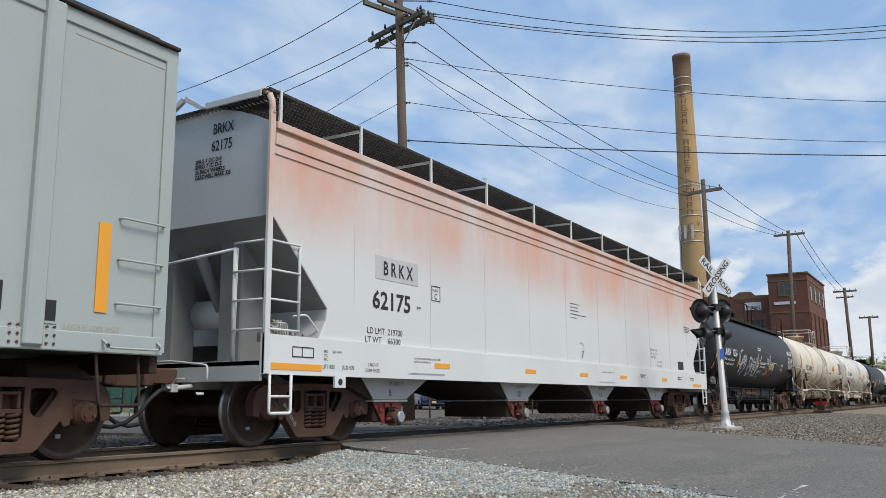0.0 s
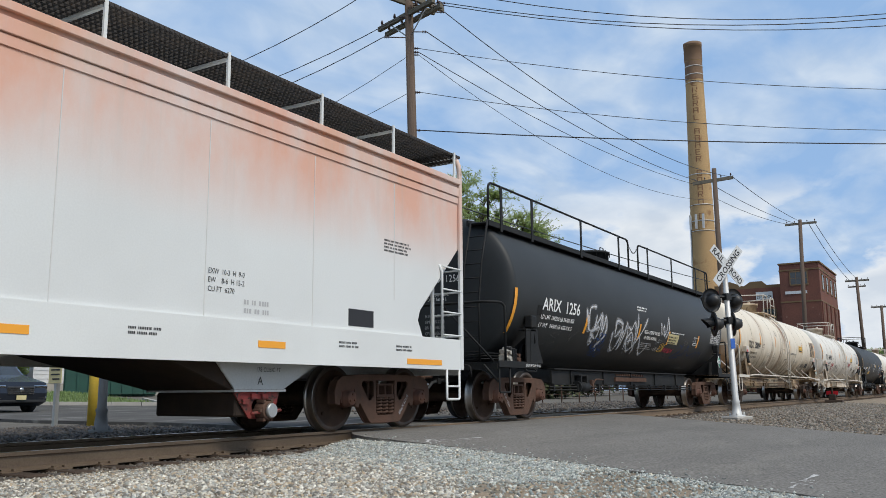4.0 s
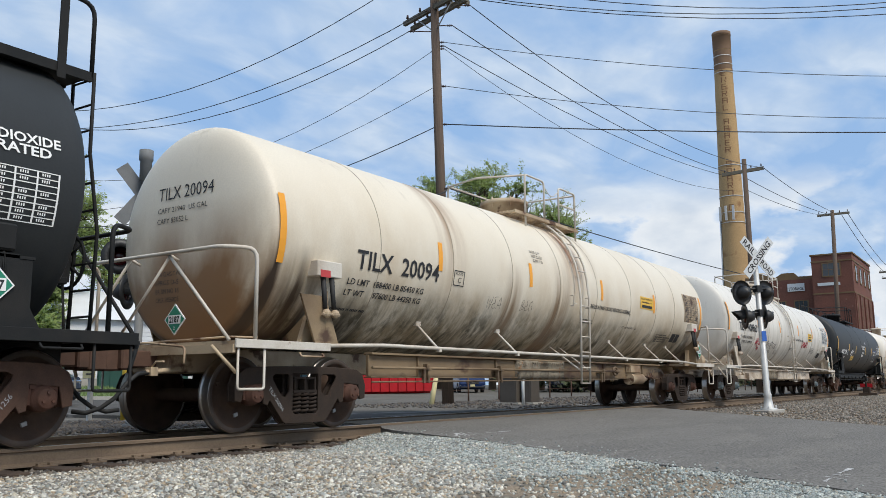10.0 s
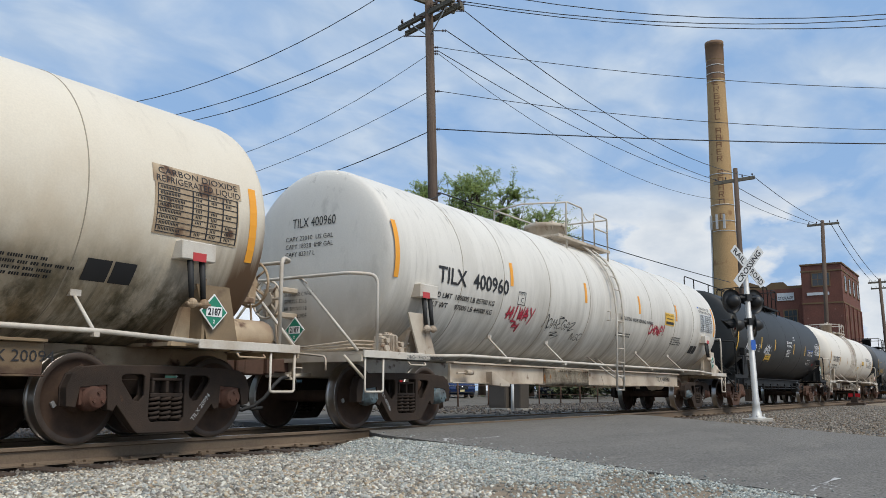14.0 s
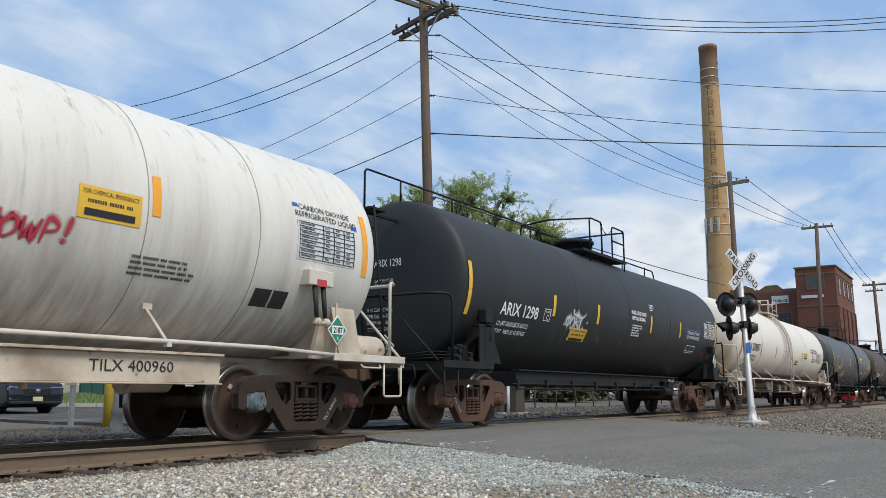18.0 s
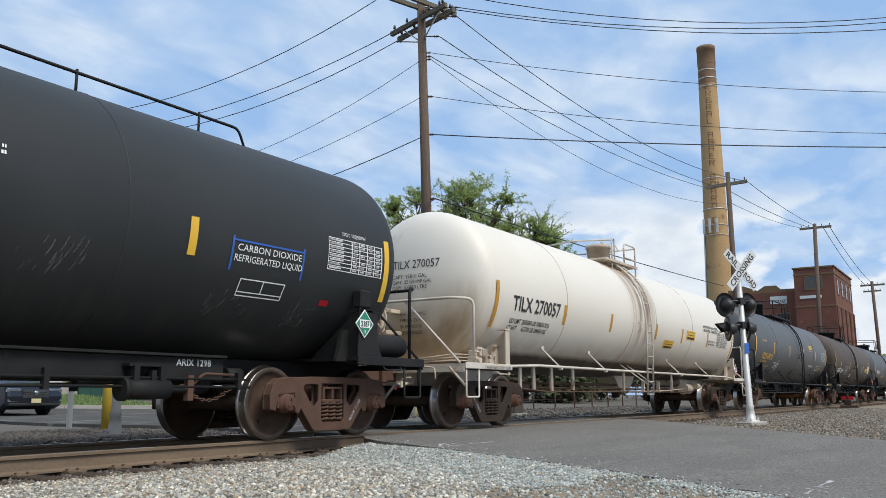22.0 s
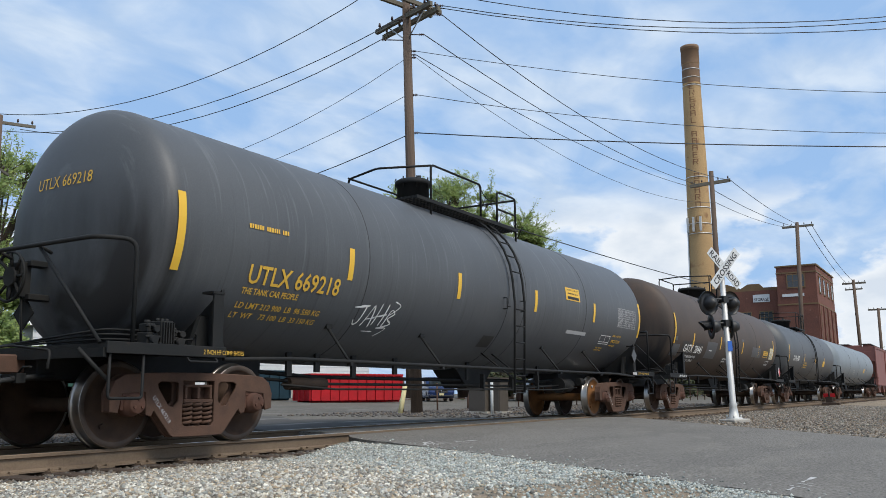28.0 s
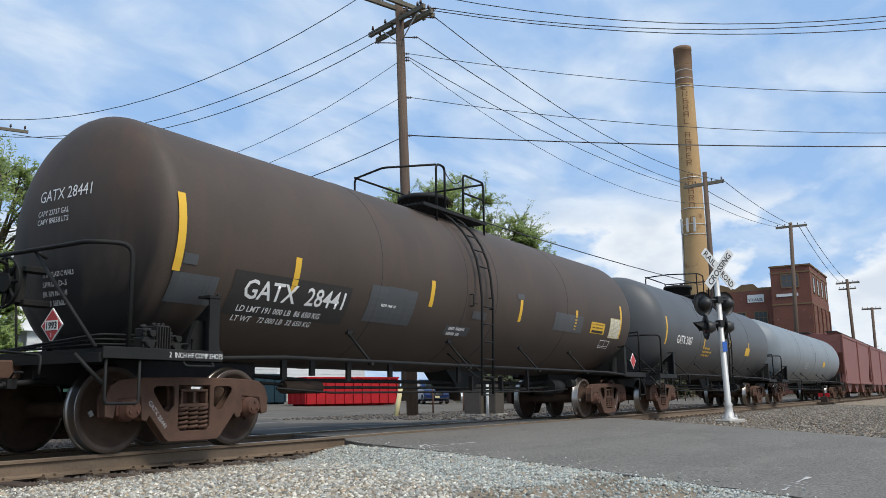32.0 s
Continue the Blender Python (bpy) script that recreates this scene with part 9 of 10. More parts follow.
def left_side():
    skip("waste_container", "low red ribbed steel roll-off container on gravel", ground_at(41.2, 34.9), -22, 6.7, 2.4, 1.7, "red_paint")
    skip("waste_container", "dark blue steel dumpster beside the white shed", ground_at(42.6, 40.6), -30, 2.2, 1.8, 1.9, "blue_bin")
    g = skip("waste_container", "dark green lidded dumpster", ground_at(33.3, 48.2), -34, 5.4, 2.0, 2.0, "green_bin")
    bm = bmesh.new()
    box(bm, -0.05, 5.45, 0, 2.0, 2.10, 2.16)
    part("lid", bm, "green_bin", g)
    # white shed with a roller door
    s = thing("storage_shed", "low white clad storage shed with a roller door", "shed", ground_at(35.5, 55.0))
    s.rotation_euler = (0, 0, radians(-26))
    bm = bmesh.new()
    box(bm, 0, 26.0, 0, 12.0, -0.3, 4.9)
    part("wall", bm, "white_wall", s, "white metal cladding")
    for k in range(12):
        bm = bmesh.new()
        box(bm, 0, 26.0, -0.05, -0.002, 0.78 + 0.3 * k, 1.04 + 0.3 * k)
        part("cladding_board", bm, "white_wall", s)
    me = turned(plate([(-0.4, 4.9), (12.4, 4.9), (6.0, 7.6)], (), 26.8), Matrix.Translation((13.0, 0, 0)) @ Matrix.Rotation(math.pi, 4, "Z") @ Matrix.Translation((0, -12, 0)) @ ENDWISE @ Matrix.Diagonal((-1, 1, 1, 1)))
    part("roof", me, "white_wall", s)
    bm = bmesh.new()
    box(bm, -0.05, 26.05, -0.09, -0.003, -0.3, 0.75)
    part("plinth", bm, "concrete", s)
    for k in range(3):
        door = bmesh.new()
        x = 2.0 + 6.5 * k
        box(door, x, x + 3.2, -0.10, -0.055, 0.05, 3.4)
        d = part("roller_door", door, "sign_white", s, "slatted white roller door")
        for i in range(10):
            bm = bmesh.new()
            box(bm, x + 0.05, x + 3.15, -0.125, -0.103, 0.12 + 0.32 * i, 0.36 + 0.32 * i)
            part("slat", bm, "sign_white", d)
    # kerb, grass strip
    path = [(15.5, 40.2), (19.0, 36.6), (22.4, 33.3), (25.0, 30.8), (25.7, 30.5), (26.2, 30.9), (27.6, 33.0), (30.5, 37.4)]
    kerb = thing("kerb", "pale concrete kerb round the grass", "kerb", (0, 0, 0), kind="structure")
    for (xa, ya), (xb, yb) in zip(path, path[1:]):
        n = max(1, int(math.hypot(xb - xa, yb - ya) / 1.2))
        for i in range(n):
            u, v = i / n, (i + 0.985) / n
            p0, p1 = Vector((xa + (xb - xa) * u, ya + (yb - ya) * u, 0)), Vector((xa + (xb - xa) * v, ya + (yb - ya) * v, 0))
            d = (p1 - p0).normalized()
            w = Vector((-d.y, d.x, 0)) * 0.11
            bm = bmesh.new()
            lo = [bm.verts.new((q.x, q.y, land(q.x, q.y) - 0.1)) for q in (p0 - w, p1 - w, p1 + w, p0 + w)]
            hi = [bm.verts.new((q.x, q.y, land(q.x, q.y) + 0.19)) for q in (p0 - w, p1 - w, p1 + w, p0 + w)]
            bm.faces.new(hi)
            for m in range(4):
                bm.faces.new((lo[m], lo[(m + 1) % 4], hi[(m + 1) % 4], hi[m]))
            part("kerb_stone", bm, "concrete", kerb)
    bm = bmesh.new()
    rows = 12
    grid = []
    for r in range(rows + 1):
        line = []
        for k in range(13):
            u = k / 12
            x = 15.7 + 10.0 * u + 0.55 * (r / rows) * 10 * (0.3 + 0.7 * u)
            y = 40.3 - 9.6 * u + (r / rows) * 14.0
            line.append(bm.verts.new((x, y, land(x, y) + 0.15 + 0.16 * math.sin(0.5 * math.pi * r / rows))))
        grid.append(line)
    for g0, g1 in zip(grid, grid[1:]):
        for k in range(12):
            bm.faces.new((g0[k], g0[k + 1], g1[k + 1], g1[k])).smooth = True
    tagged(part("grass_strip", bm, "grass"), "short green grass behind the kerb", "grass", kind="structure")
    rnd = random.Random(3)
    V, F = [], []
    for k in range(9000):
        u, v = rnd.random(), rnd.random() * 1.02
        x = 15.7 + 10.0 * u + 5.5 * v * (0.3 + 0.7 * u)
        y = 40.3 - 9.6 * u + v * 14.0
        z = land(x, y) + 0.15 + 0.16 * math.sin(0.5 * math.pi * min(1, v))
        h, a = rnd.uniform(0.05, 0.18), rnd.uniform(0, 6.28)
        n = len(V)
        V += [(x - 0.03 * math.cos(a), y - 0.03 * math.sin(a), z), (x + 0.03 * math.cos(a), y + 0.03 * math.sin(a), z), (x + rnd.uniform(-.05, .05), y + rnd.uniform(-.05, .05), z + h)]
        F.append((n, n + 1, n + 2))
    me = bpy.data.meshes.new("grass")
    me.from_pydata(V, [], F)
    tagged(part("grass", me, "grass"), "short uneven grass blades", "grass", kind="stuff")
    # bollard, sign post
    b = thing("bollard", "yellow painted steel bollard", "bollard", ground_at(10.9, 14.85))
    bm = bmesh.new()
    lathe(bm, [(0, 0.0), (0, 0.10), (1.22, 0.10), (1.30, 0.07), (1.32, 0.0)], 16, "z")
    part("post", bm, "post_yellow", b)
    p = thing("sign_post", "grey steel post with a small yellow sign", "sign", ground_at(10.6, 15.6))
    bm = bmesh.new()
    box(bm, -0.04, 0.04, -0.04, 0.04, -0.2, 1.35)
    part("post", bm, "galv", p)
    bm = bmesh.new()
    box(bm, -0.06, -0.045, -0.20, 0.20, 0.85, 1.2)
    part("sign_board", bm, "post_pale", p, "pale yellow sign with faded print")
    for k in range(3):
        bm = bmesh.new()
        box(bm, -0.066, -0.061, -0.15, 0.13 - 0.05 * (k == 2), 1.10 - 0.09 * k, 1.13 - 0.09 * k)
        part("print_bar", bm, "ink_black", p)
    q = thing("guard_post", "leaning pale yellow timber guard post", "post", ground_at(24.7, 16.95))
    q.rotation_euler = (radians(6), radians(9), 0)
    bm = bmesh.new()
    bar(bm, (0, 0, -0.2), (0, 0, 0.95), 0.09, 10, 0.08)
    part("post", bm, "post_pale", q)
    for k, (x, y, w, h) in enumerate(((25.75, 14.35, 0.66, 1.15), (25.95, 13.78, 0.42, 1.13))):
        c = thing("equipment_cabinet", "weathered grey trackside equipment cabinet", "cabinet", ground_at(x, y), "trackside cabinets")
        bm = bmesh.new()
        box(bm, -0.3, 0.3, -w / 2, w / 2, 0.06, h)
        part("housing", bevelled(bm, 0.02), "cabinet", c)
        bm = bmesh.new()
        box(bm, -0.34, 0.34, -w / 2 - 0.04, w / 2 + 0.04, h, h + 0.05)
        part("lid", bm, "cabinet", c)
        bm = bmesh.new()
        box(bm, -0.315, -0.301, -w / 2 + 0.05, w / 2 - 0.05, 0.15, h - 0.1)
        part("door", bm, "cabinet", c)
        bm = bmesh.new()
        box(bm, -0.4, 0.4, -w / 2 - 0.1, w / 2 + 0.1, -0.1, 0.06)
        part("base", bm, "concrete", c)
    w = thing("marker_post", "slim white marker post by the cabinets", "post", ground_at(24.8, 13.42))
    bm = bmesh.new()
    bar(bm, (0, 0, -0.1), (0, 0, 1.1), 0.05, 8)
    part("post", bm, "sign_white", w)
    # low fence along the yard behind the track
    f = thing("fence", "rusty wire fence of thin steel posts along the yard", "fence", (0, 0, 0))
    rnd = random.Random(6)
    last = None
    for k in range(22):
        x, y = 27 + 2.6 * k, 18.4 + 0.1 * k
        z = land(x, y)
        bm = bmesh.new()
        h = rnd.uniform(0.9, 1.25)
        bar(bm, (x, y, z - 0.1), (x + rnd.uniform(-.06, .06), y, z + h), 0.035, 6)
        part("fence_post", bm, "rust_truck", f)
        if last:
            for hh in (0.45, 0.85):
                bm = bmesh.new()
                bar(bm, (*last[:2], last[2] + hh), (x, y, z + hh), 0.008, 4)
                part("fence_wire", bm, "rust_truck", f)
        last = (x, y, z)
    # switch stand and point machine along the track
    m = thing("switch_stand", "small rusty red switch stand beside the track", "switch stand", ground_at(49.0, 6.6))
    bm = bmesh.new()
    box(bm, -0.3, 0.3, -0.5, 0.35, 0.0, 0.16)
    part("base", bevelled(bm, 0.02), "tie", m)
    bm = bmesh.new()
    box(bm, -0.16, 0.16, -0.16, 0.16, 0.16, 0.45)
    bar(bm, (0, 0, 0.4), (0, 0, 0.75), 0.05, 8)
    part("housing", bevelled(bm, 0.015), "dark_truck", m)
    bm = bmesh.new()
    box(bm, -0.02, 0.02, -0.28, 0.28, 0.42, 0.62)
    part("target", bm, "red_paint", m, "red switch target")
    bm = bmesh.new()
    tube(bm, [(0.1, -0.1, 0.3), (0.5, -0.35, 0.2)], 0.02, 6)
    part("lever", bm, "rust_truck", m)


left_side()


def parked_car(at, yaw, paint="car_paint", label="dark grey crossover parked on the street"):
    """A dark crossover seen from the front; its nose towards -X."""
    c = thing("parked_car", label, "car", at, "parked cars")
    c.rotation_euler = (0, 0, radians(yaw))
    prof = [(-2.30, 0.42), (-2.33, 0.62), (-2.25, 0.88), (-1.35, 1.05), (-0.95, 1.12), (-0.15, 1.60), (1.2, 1.66), (2.0, 1.50), (2.3, 1.05), (2.32, 0.5), (2.2, 0.36), (-2.1, 0.34)]
    me = turned(plate(prof, (), 1.62, 0.12), UPRIGHT)
    part("body", me, paint, c, smooth=False)
    bm = bmesh.new()
    v = [bm.verts.new(q) for q in ((-1.0, -0.68, 1.16), (-1.0, 0.68, 1.16), (-0.25, 0.60, 1.60), (-0.25, -0.60, 1.60))]
    for q in v:
        q.co.x -= 0.13
        q.co.z += 0.03
    bm.faces.new(v)
    part("windscreen", bm, "car_glass", c)
    for s in (-1, 1):
        bm = bmesh.new()
        v = [bm.verts.new(q) for q in ((-0.55, s * 0.95, 1.12), (-0.05, s * 0.95, 1.50), (1.3, s * 0.95, 1.54), (1.9, s * 0.95, 1.2))]
        bm.faces.new(v if s < 0 else v[::-1])
        part("side_window", bm, "car_glass", c)
        for x in (-1.45, 1.40):
            bm = bmesh.new()
            lathe(bm, [(s * 0.72, 0.20), (s * 0.72, 0.34), (s * 0.76, 0.36), (s * 0.92, 0.36), (s * 0.95, 0.33), (s * 0.95, 0.22)], 24, "y")
            w = part("wheel", bm, "tyre", c, "", (x, 0, 0.36))
            bm = bmesh.new()
            lathe(bm, [(s * 0.93, 0.22), (s * 0.92, 0.06), (s * 0.94, 0.0)], 20, "y")
            part("rim", bm, "chrome", w)
        bm = bmesh.new()
        box(bm, -2.40, -2.30, s * 0.68 - 0.24, s * 0.68 + 0.24, 0.74, 0.88)
        part("headlight", bevelled(bm, 0.03), "chrome", c, "clear headlight")
        bm = bmesh.new()
        box(bm, -2.43, -2.36, s * 0.72 - 0.16, s * 0.72 + 0.16, 0.45, 0.54)
        part("fog_lamp", bevelled(bm, 0.02), "chrome", c)
        bm = bmesh.new()
        box(bm, -0.75, -0.6, s * 1.05 - 0.1, s * 1.05 + 0.1, 1.1, 1.25)
        part("door_mirror", bevelled(bm, 0.03), paint, c)
    bm = bmesh.new()
    box(bm, -2.46, -2.40, -0.45, 0.45, 0.56, 0.84)
    g = part("grille", bevelled(bm, 0.03), "signal_black", c, "black grille with chrome slats")
    for k in range(4):
        bm = bmesh.new()
        box(bm, -2.475, -2.462, -0.42, 0.42, 0.60 + 0.06 * k, 0.615 + 0.06 * k)
        part("slat", bm, "chrome", g)
    bm = bmesh.new()
    lathe(bm, [(-2.49, 0.0), (-2.49, 0.07), (-2.478, 0.07)], 16, "x")
    part("badge", bm, "chrome", g, "plain oval chrome badge", (0, 0, 0.74))
    bm = bmesh.new()
    box(bm, -2.50, -2.478, -0.16, 0.16, 0.42, 0.56)
    part("number_plate", bm, "post_pale", c, "pale number plate")
    bm = bmesh.new()
    box(bm, -2.45, -2.38, -0.85, 0.85, 0.33, 0.42)
    part("bumper", bevelled(bm, 0.02), "signal_black", c)


parked_car(ground_at(16.45, 28.3), 87)
parked_car(ground_at(53.5, 33.5), 40, "navy", "dark blue car parked in the far yard")
parked_car(ground_at(62.0, 30.0), 20, "car_paint", "dark grey car parked in the far yard")


# ---- trees ----
def tree(at, height, spread, seed, density=1.0, label="leafy green deciduous tree in spring", trunk_r=0.35, leaf=0.125, low=0.30, foliage="leaf"):
    """Trunk, limbs and a crown of leafy boughs with gaps between them."""
    rnd = random.Random(seed)
    t = thing("tree", label, "tree", at, "trees behind the yard")
    bm = bmesh.new()
    bar(bm, (0, 0, -0.3), (0.1 * spread * rnd.uniform(-1, 1), 0, height * 0.55), trunk_r, 9, trunk_r * 0.45)
    half = height * (1 - low) / 2
    mid = height - half
    boughs = []
    while len(boughs) < 58:
        u = Vector((rnd.gauss(0, 1), rnd.gauss(0, 1), rnd.gauss(0, 1))).normalized() * rnd.uniform(0.35, 1.0) ** 0.5
        c = Vector((u.x * spread * 0.86, u.y * spread * 0.86, mid + u.z * half * 0.88))
        boughs.append((c, rnd.uniform(0.10, 0.24) * spread, rnd.uniform(0.5, 1.2)))
    V, F = [], []
    for c, r, w in boughs:
        root = Vector((0, 0, rnd.uniform(0.28, 0.55) * height))
        knee = root.lerp(c, 0.5) + Vector((0, 0, 0.06 * height))
        bar(bm, root, knee, trunk_r * 0.35, 5, trunk_r * 0.22, cap=False)
        bar(bm, knee, c, trunk_r * 0.22, 5, trunk_r * 0.08, cap=False)
        for _ in range(int(15 * w)):
            e = Vector((rnd.gauss(0, 1), rnd.gauss(0, 1), rnd.gauss(0.25, 0.8))) * r
            bar(bm, c.lerp(knee, rnd.random() * 0.4), c + e, 0.035, 3, 0.015, cap=False)
            for _ in range(int(46 * density)):
                q = c + e * rnd.uniform(0.35, 1.25) + Vector((rnd.gauss(0, 1), rnd.gauss(0, 1), rnd.gauss(0, 0.8))) * 0.17 * r
                s = leaf * rnd.uniform(0.55, 1.4)
                d = Vector((rnd.gauss(0, 1), rnd.gauss(0, 1), rnd.gauss(0, 1))).normalized()
                o = d.orthogonal().normalized()
                i = len(V)
                V += [q - d * s, q + o * s * 0.6, q + d * s, q - o * s * 0.6]
                F.append((i, i + 1, i + 2, i + 3))
    part("trunk", bm, "bark", t, "grey brown trunk and limbs")
    me = bpy.data.meshes.new("crown")
    me.from_pydata([tuple(v) for v in V], [], F)
    part("crown", me, foliage, t, "crown of small leaves")


tree(ground_at(61.5, 41.2), 19.6, 5.2, 1, 1.7, leaf=0.10)
tree(ground_at(64.0, 37.6), 20.6, 4.8, 2, 1.7, leaf=0.10)
tree(ground_at(68.0, 35.0), 18.6, 3.5, 3, 1.0, "sparsely leafed deciduous tree", leaf=0.085)
tree(ground_at(68.8, 33.2), 16.2, 3.2, 4, 1.3, "small deciduous tree with thin foliage", leaf=0.085)
tree(ground_at(36.0, 61.0), 19.4, 5.6, 5, 1.2)
# Trees added left of the view to dim sky reflections in the tanks.
for k in range(7):
    az = radians(66 + 13 * k)
    tree(ground_at(64 * math.cos(az), 64 * math.sin(az)), 17 + 2 * (k % 2), 6.5, 60 + k, 0.45, "added green tree outside the view that dims reflections", leaf=0.22, low=0.05)
tree(ground_at(45.0, 61.0), 13.0, 4.5, 6, 0.35, "sparsely leafed deciduous tree")
for x, y, h, q in ((31.5, 55.5, 9.5, 3.4), (27.5, 54.0, 8.5, 4.0), (22.5, 55.0, 10.0, 4.5), (30.0, 51.5, 4.5, 2.6), (26.0, 50.0, 3.6, 2.6)):
    tree(ground_at(x, y), h, q, int(10 * x), 1.3, "dense green bush beside the shed", 0.2, 0.14, 0.0)
tree(ground_at(27.0, 66.0), 17.6, 6.0, 7)
tree(ground_at(30.5, 60.0), 11.0, 4.6, 8, low=0.1)
tree(ground_at(24.0, 56.0), 9.0, 4.5, 9, label="low bushy green tree", low=0.05)
tree(ground_at(18.0, 56.0), 11.0, 5.5, 10, label="low bushy green tree", low=0.05)
for k in range(5):
    tree(ground_at(230.0 + 14 * k, 14 + 7 * (k % 3)), 9 + 2 * (k % 2), 6, 20 + k, 0.25, "distant dark green tree", leaf=0.35, low=0.05)


for k in range(14):
    x = 62 + 11.5 * k
    tree(ground_at(x, 30 + 2.4 * (k % 3) + 0.06 * k), 3.6 + 1.1 * ((k * 5) % 3), 4.8, 40 + k, 0.22, "low scrubby bush at the yard's edge", 0.12, 0.2, 0.02, "scrub")


# ---- chalk marks on the street ----
def chalk(lines):
    bm = bmesh.new()
    for p, q, w in lines:
        p, q = Vector(p), Vector(q)
        n = Vector((p.y - q.y, q.x - p.x)).normalized() * w
        cut = max(2, int((q - p).length / 0.12))
        edge = [[bm.verts.new((e.x, e.y, road_z(e.x, e.y) + 0.005)) for e in (p.lerp(q, i / cut) + n * (0.6 + 0.4 * math.sin(5.0 * i)) * k for k in (-1, 1))] for i in range(cut + 1)]
        for g, h in zip(edge, edge[1:]):
            bm.faces.new((g[0], h[0], h[1], g[1]))
    tagged(part("chalk_mark", bm, "chalk"), "worn white survey marks painted on the asphalt", "road marking", kind="structure")


chalk((((9.08, 5.86), (9.40, 6.06), 0.05), ((9.40, 6.05), (9.55, 6.08), 0.04), ((9.26, 5.94), (9.41, 5.77), 0.035), ((9.45, 6.00), (9.23, 5.76), 0.03), ((9.62, 6.03), (9.55, 5.74), 0.03),
       ((9.94, 5.96), (9.84, 5.67), 0.02), ((9.78, 5.85), (10.36, 5.82), 0.025)))
chalk((((8.11, 1.48), (7.99, 1.29), 0.022), ((8.32, 1.45), (8.20, 1.29), 0.022), ((8.43, 1.42), (8.97, 1.40), 0.03), ((7.71, 1.41), (7.97, 1.41), 0.035), ((8.32, 1.43), (8.42, 1.32), 0.018)))


# ---- loose stones ----
def stones():
    rnd = random.Random(11)

    def fill(n, x0, x1, y0, y1, keep, dz=0.0):
        out = []
        while len(out) < n:
            x, y = rnd.uniform(x0, x1), rnd.uniform(y0, y1)
            if keep(x, y):
                out.append((x, y, land(x, y) + dz))
        return out
    def left(x, y):
        if x > road_edges(y)[0] + 0.05 * math.sin(9.0 * y) + 0.04 * math.sin(23.0 * y) + 0.05 or x < 0.5 * y - 1.4:
            return False
        bare = ((x - 6.3) / 1.5) ** 2 + ((y - 2.7) / 0.85) ** 2 + 0.3 * math.sin(5 * x + 3 * y)
        return bare > 1 or rnd.random() < 0.12

    def edge(x, y):
        return left(x, y) and rnd.random() < ease(2.6, 1.0, road_edges(y)[0] - x)

    def inner(x, y):
        return left(x, y) and rnd.random() > 0.85 * ease(2.6, 1.0, road_edges(y)[0] - x)
    scatter("gravel", fill(52000, 1.2, 9.6, 2.6, 7.3, inner), 0.0195, "stone_a", "loose pale grey gravel stones beside the track", 1, 0.8)
    bedside = lambda x, y: x < 9.3 and (y < 7.72 or rnd.random() < 0.4) and y < 7.80
    scatter("gravel", fill(5000, 1.2, 9.6, 7.05, 7.8, bedside), 0.019, "brown_stone", "brown stained stones against the rail", 15, 0.8)
    scatter("gravel", fill(13000, 1.0, 8.6, 0.8, 2.6, inner), 0.017, "stone_a", "loose pale grey gravel stones", 2, 0.8)
    scatter("gravel", fill(46000, 4.8, 9.6, 0.8, 7.2, edge), 0.0145, "stone_green", "fine blue grey gravel along the street", 12, 0.8)
    spill = lambda x, y: 0 < x - road_edges(y)[0] < 0.9 * rnd.random() ** 3
    out = [(x, y, road_z(x, y)) for x, y, z in fill(170, 6.8, 10.2, 0.8, 7.2, spill)]
    scatter("gravel", out, 0.011, "stone_green", "stray gravel spilled on the street", 13, 0.8)
    scatter("gravel", fill(11000, -7.0, 5.0, -3.0, 7.3, lambda x, y: x < 0.5 * y - 1.3 or (y < 0.9 and x < road_edges(y)[0])), 0.03, "stone_a", "loose gravel round the viewpoint", 14, 0.8)
    shoulder = lambda x, y: x > road_edges(y)[1] + 0.2
    scatter("gravel", fill(30000, 16.5, 46, 0.5, 7.1, shoulder), 0.030, "brown_stone", "loose grey gravel beside the track", 3)
    bed = lambda x, y: not (9.6 < x < 20.3) and abs(y - TRACK_Y + 0.753) > 0.08 and abs(y - TRACK_Y - 0.753) > 0.08
    scatter("ballast", fill(7500, 2.5, 10.05, 7.45, 10.4, bed, 0.0), 0.030, "stone_dark", "dark track ballast between the ties", 4)
    scatter("ballast", fill(4500, 19.7, 50, 7.1, 10.4, bed, 0.0), 0.045, "stone_dark", "dark track ballast between the ties", 5)
    beyond = lambda x, y: x < road_edges(y)[0] - 1.2 * ease(11, 16, y)
    scatter("gravel", fill(9000, 4.0, 14.5, 10.4, 15.5, beyond), 0.036, "stone_dark", "dark gravel beyond the track", 6)
    scatter("gravel", fill(4000, 20.5, 50, 10.4, 19, lambda x, y: x > road_edges(y)[1] + 0.4), 0.05, "stone_dark", "dark gravel beyond the track", 7)


stones()


# ---- markings of the wagons ----
def label_on(car, x, z, w, h, mat, label, name="label"):
    part(name, on_tank(panel(w, h), x, z, 0.006), mat, car, label)


def frame_on(car, x, z, w, h, ink, cross=True):
    bm = bmesh.new()
    t = 0.014
    for x0, x1, y0, y1 in ((0, w, 0, -t), (0, w, -h + t, -h), (0, t, -t, -h + t), (w - t, w, -t, -h + t)) + (((0, w, -h * 0.72, -h * 0.72 - t), (w * 0.5, w * 0.5 + t, 0, -h * 0.72)) if cross else ()):
        bm.faces.new([bm.verts.new(p) for p in ((x0, y0, 0), (x0, y1, 0), (x1, y1, 0), (x1, y0, 0))])
    me = bpy.data.meshes.new("frame")
    bm.to_mesh(me)
    bm.free()
    part("stencil_frame", on_tank(me, x, z, 0.008), ink, car)


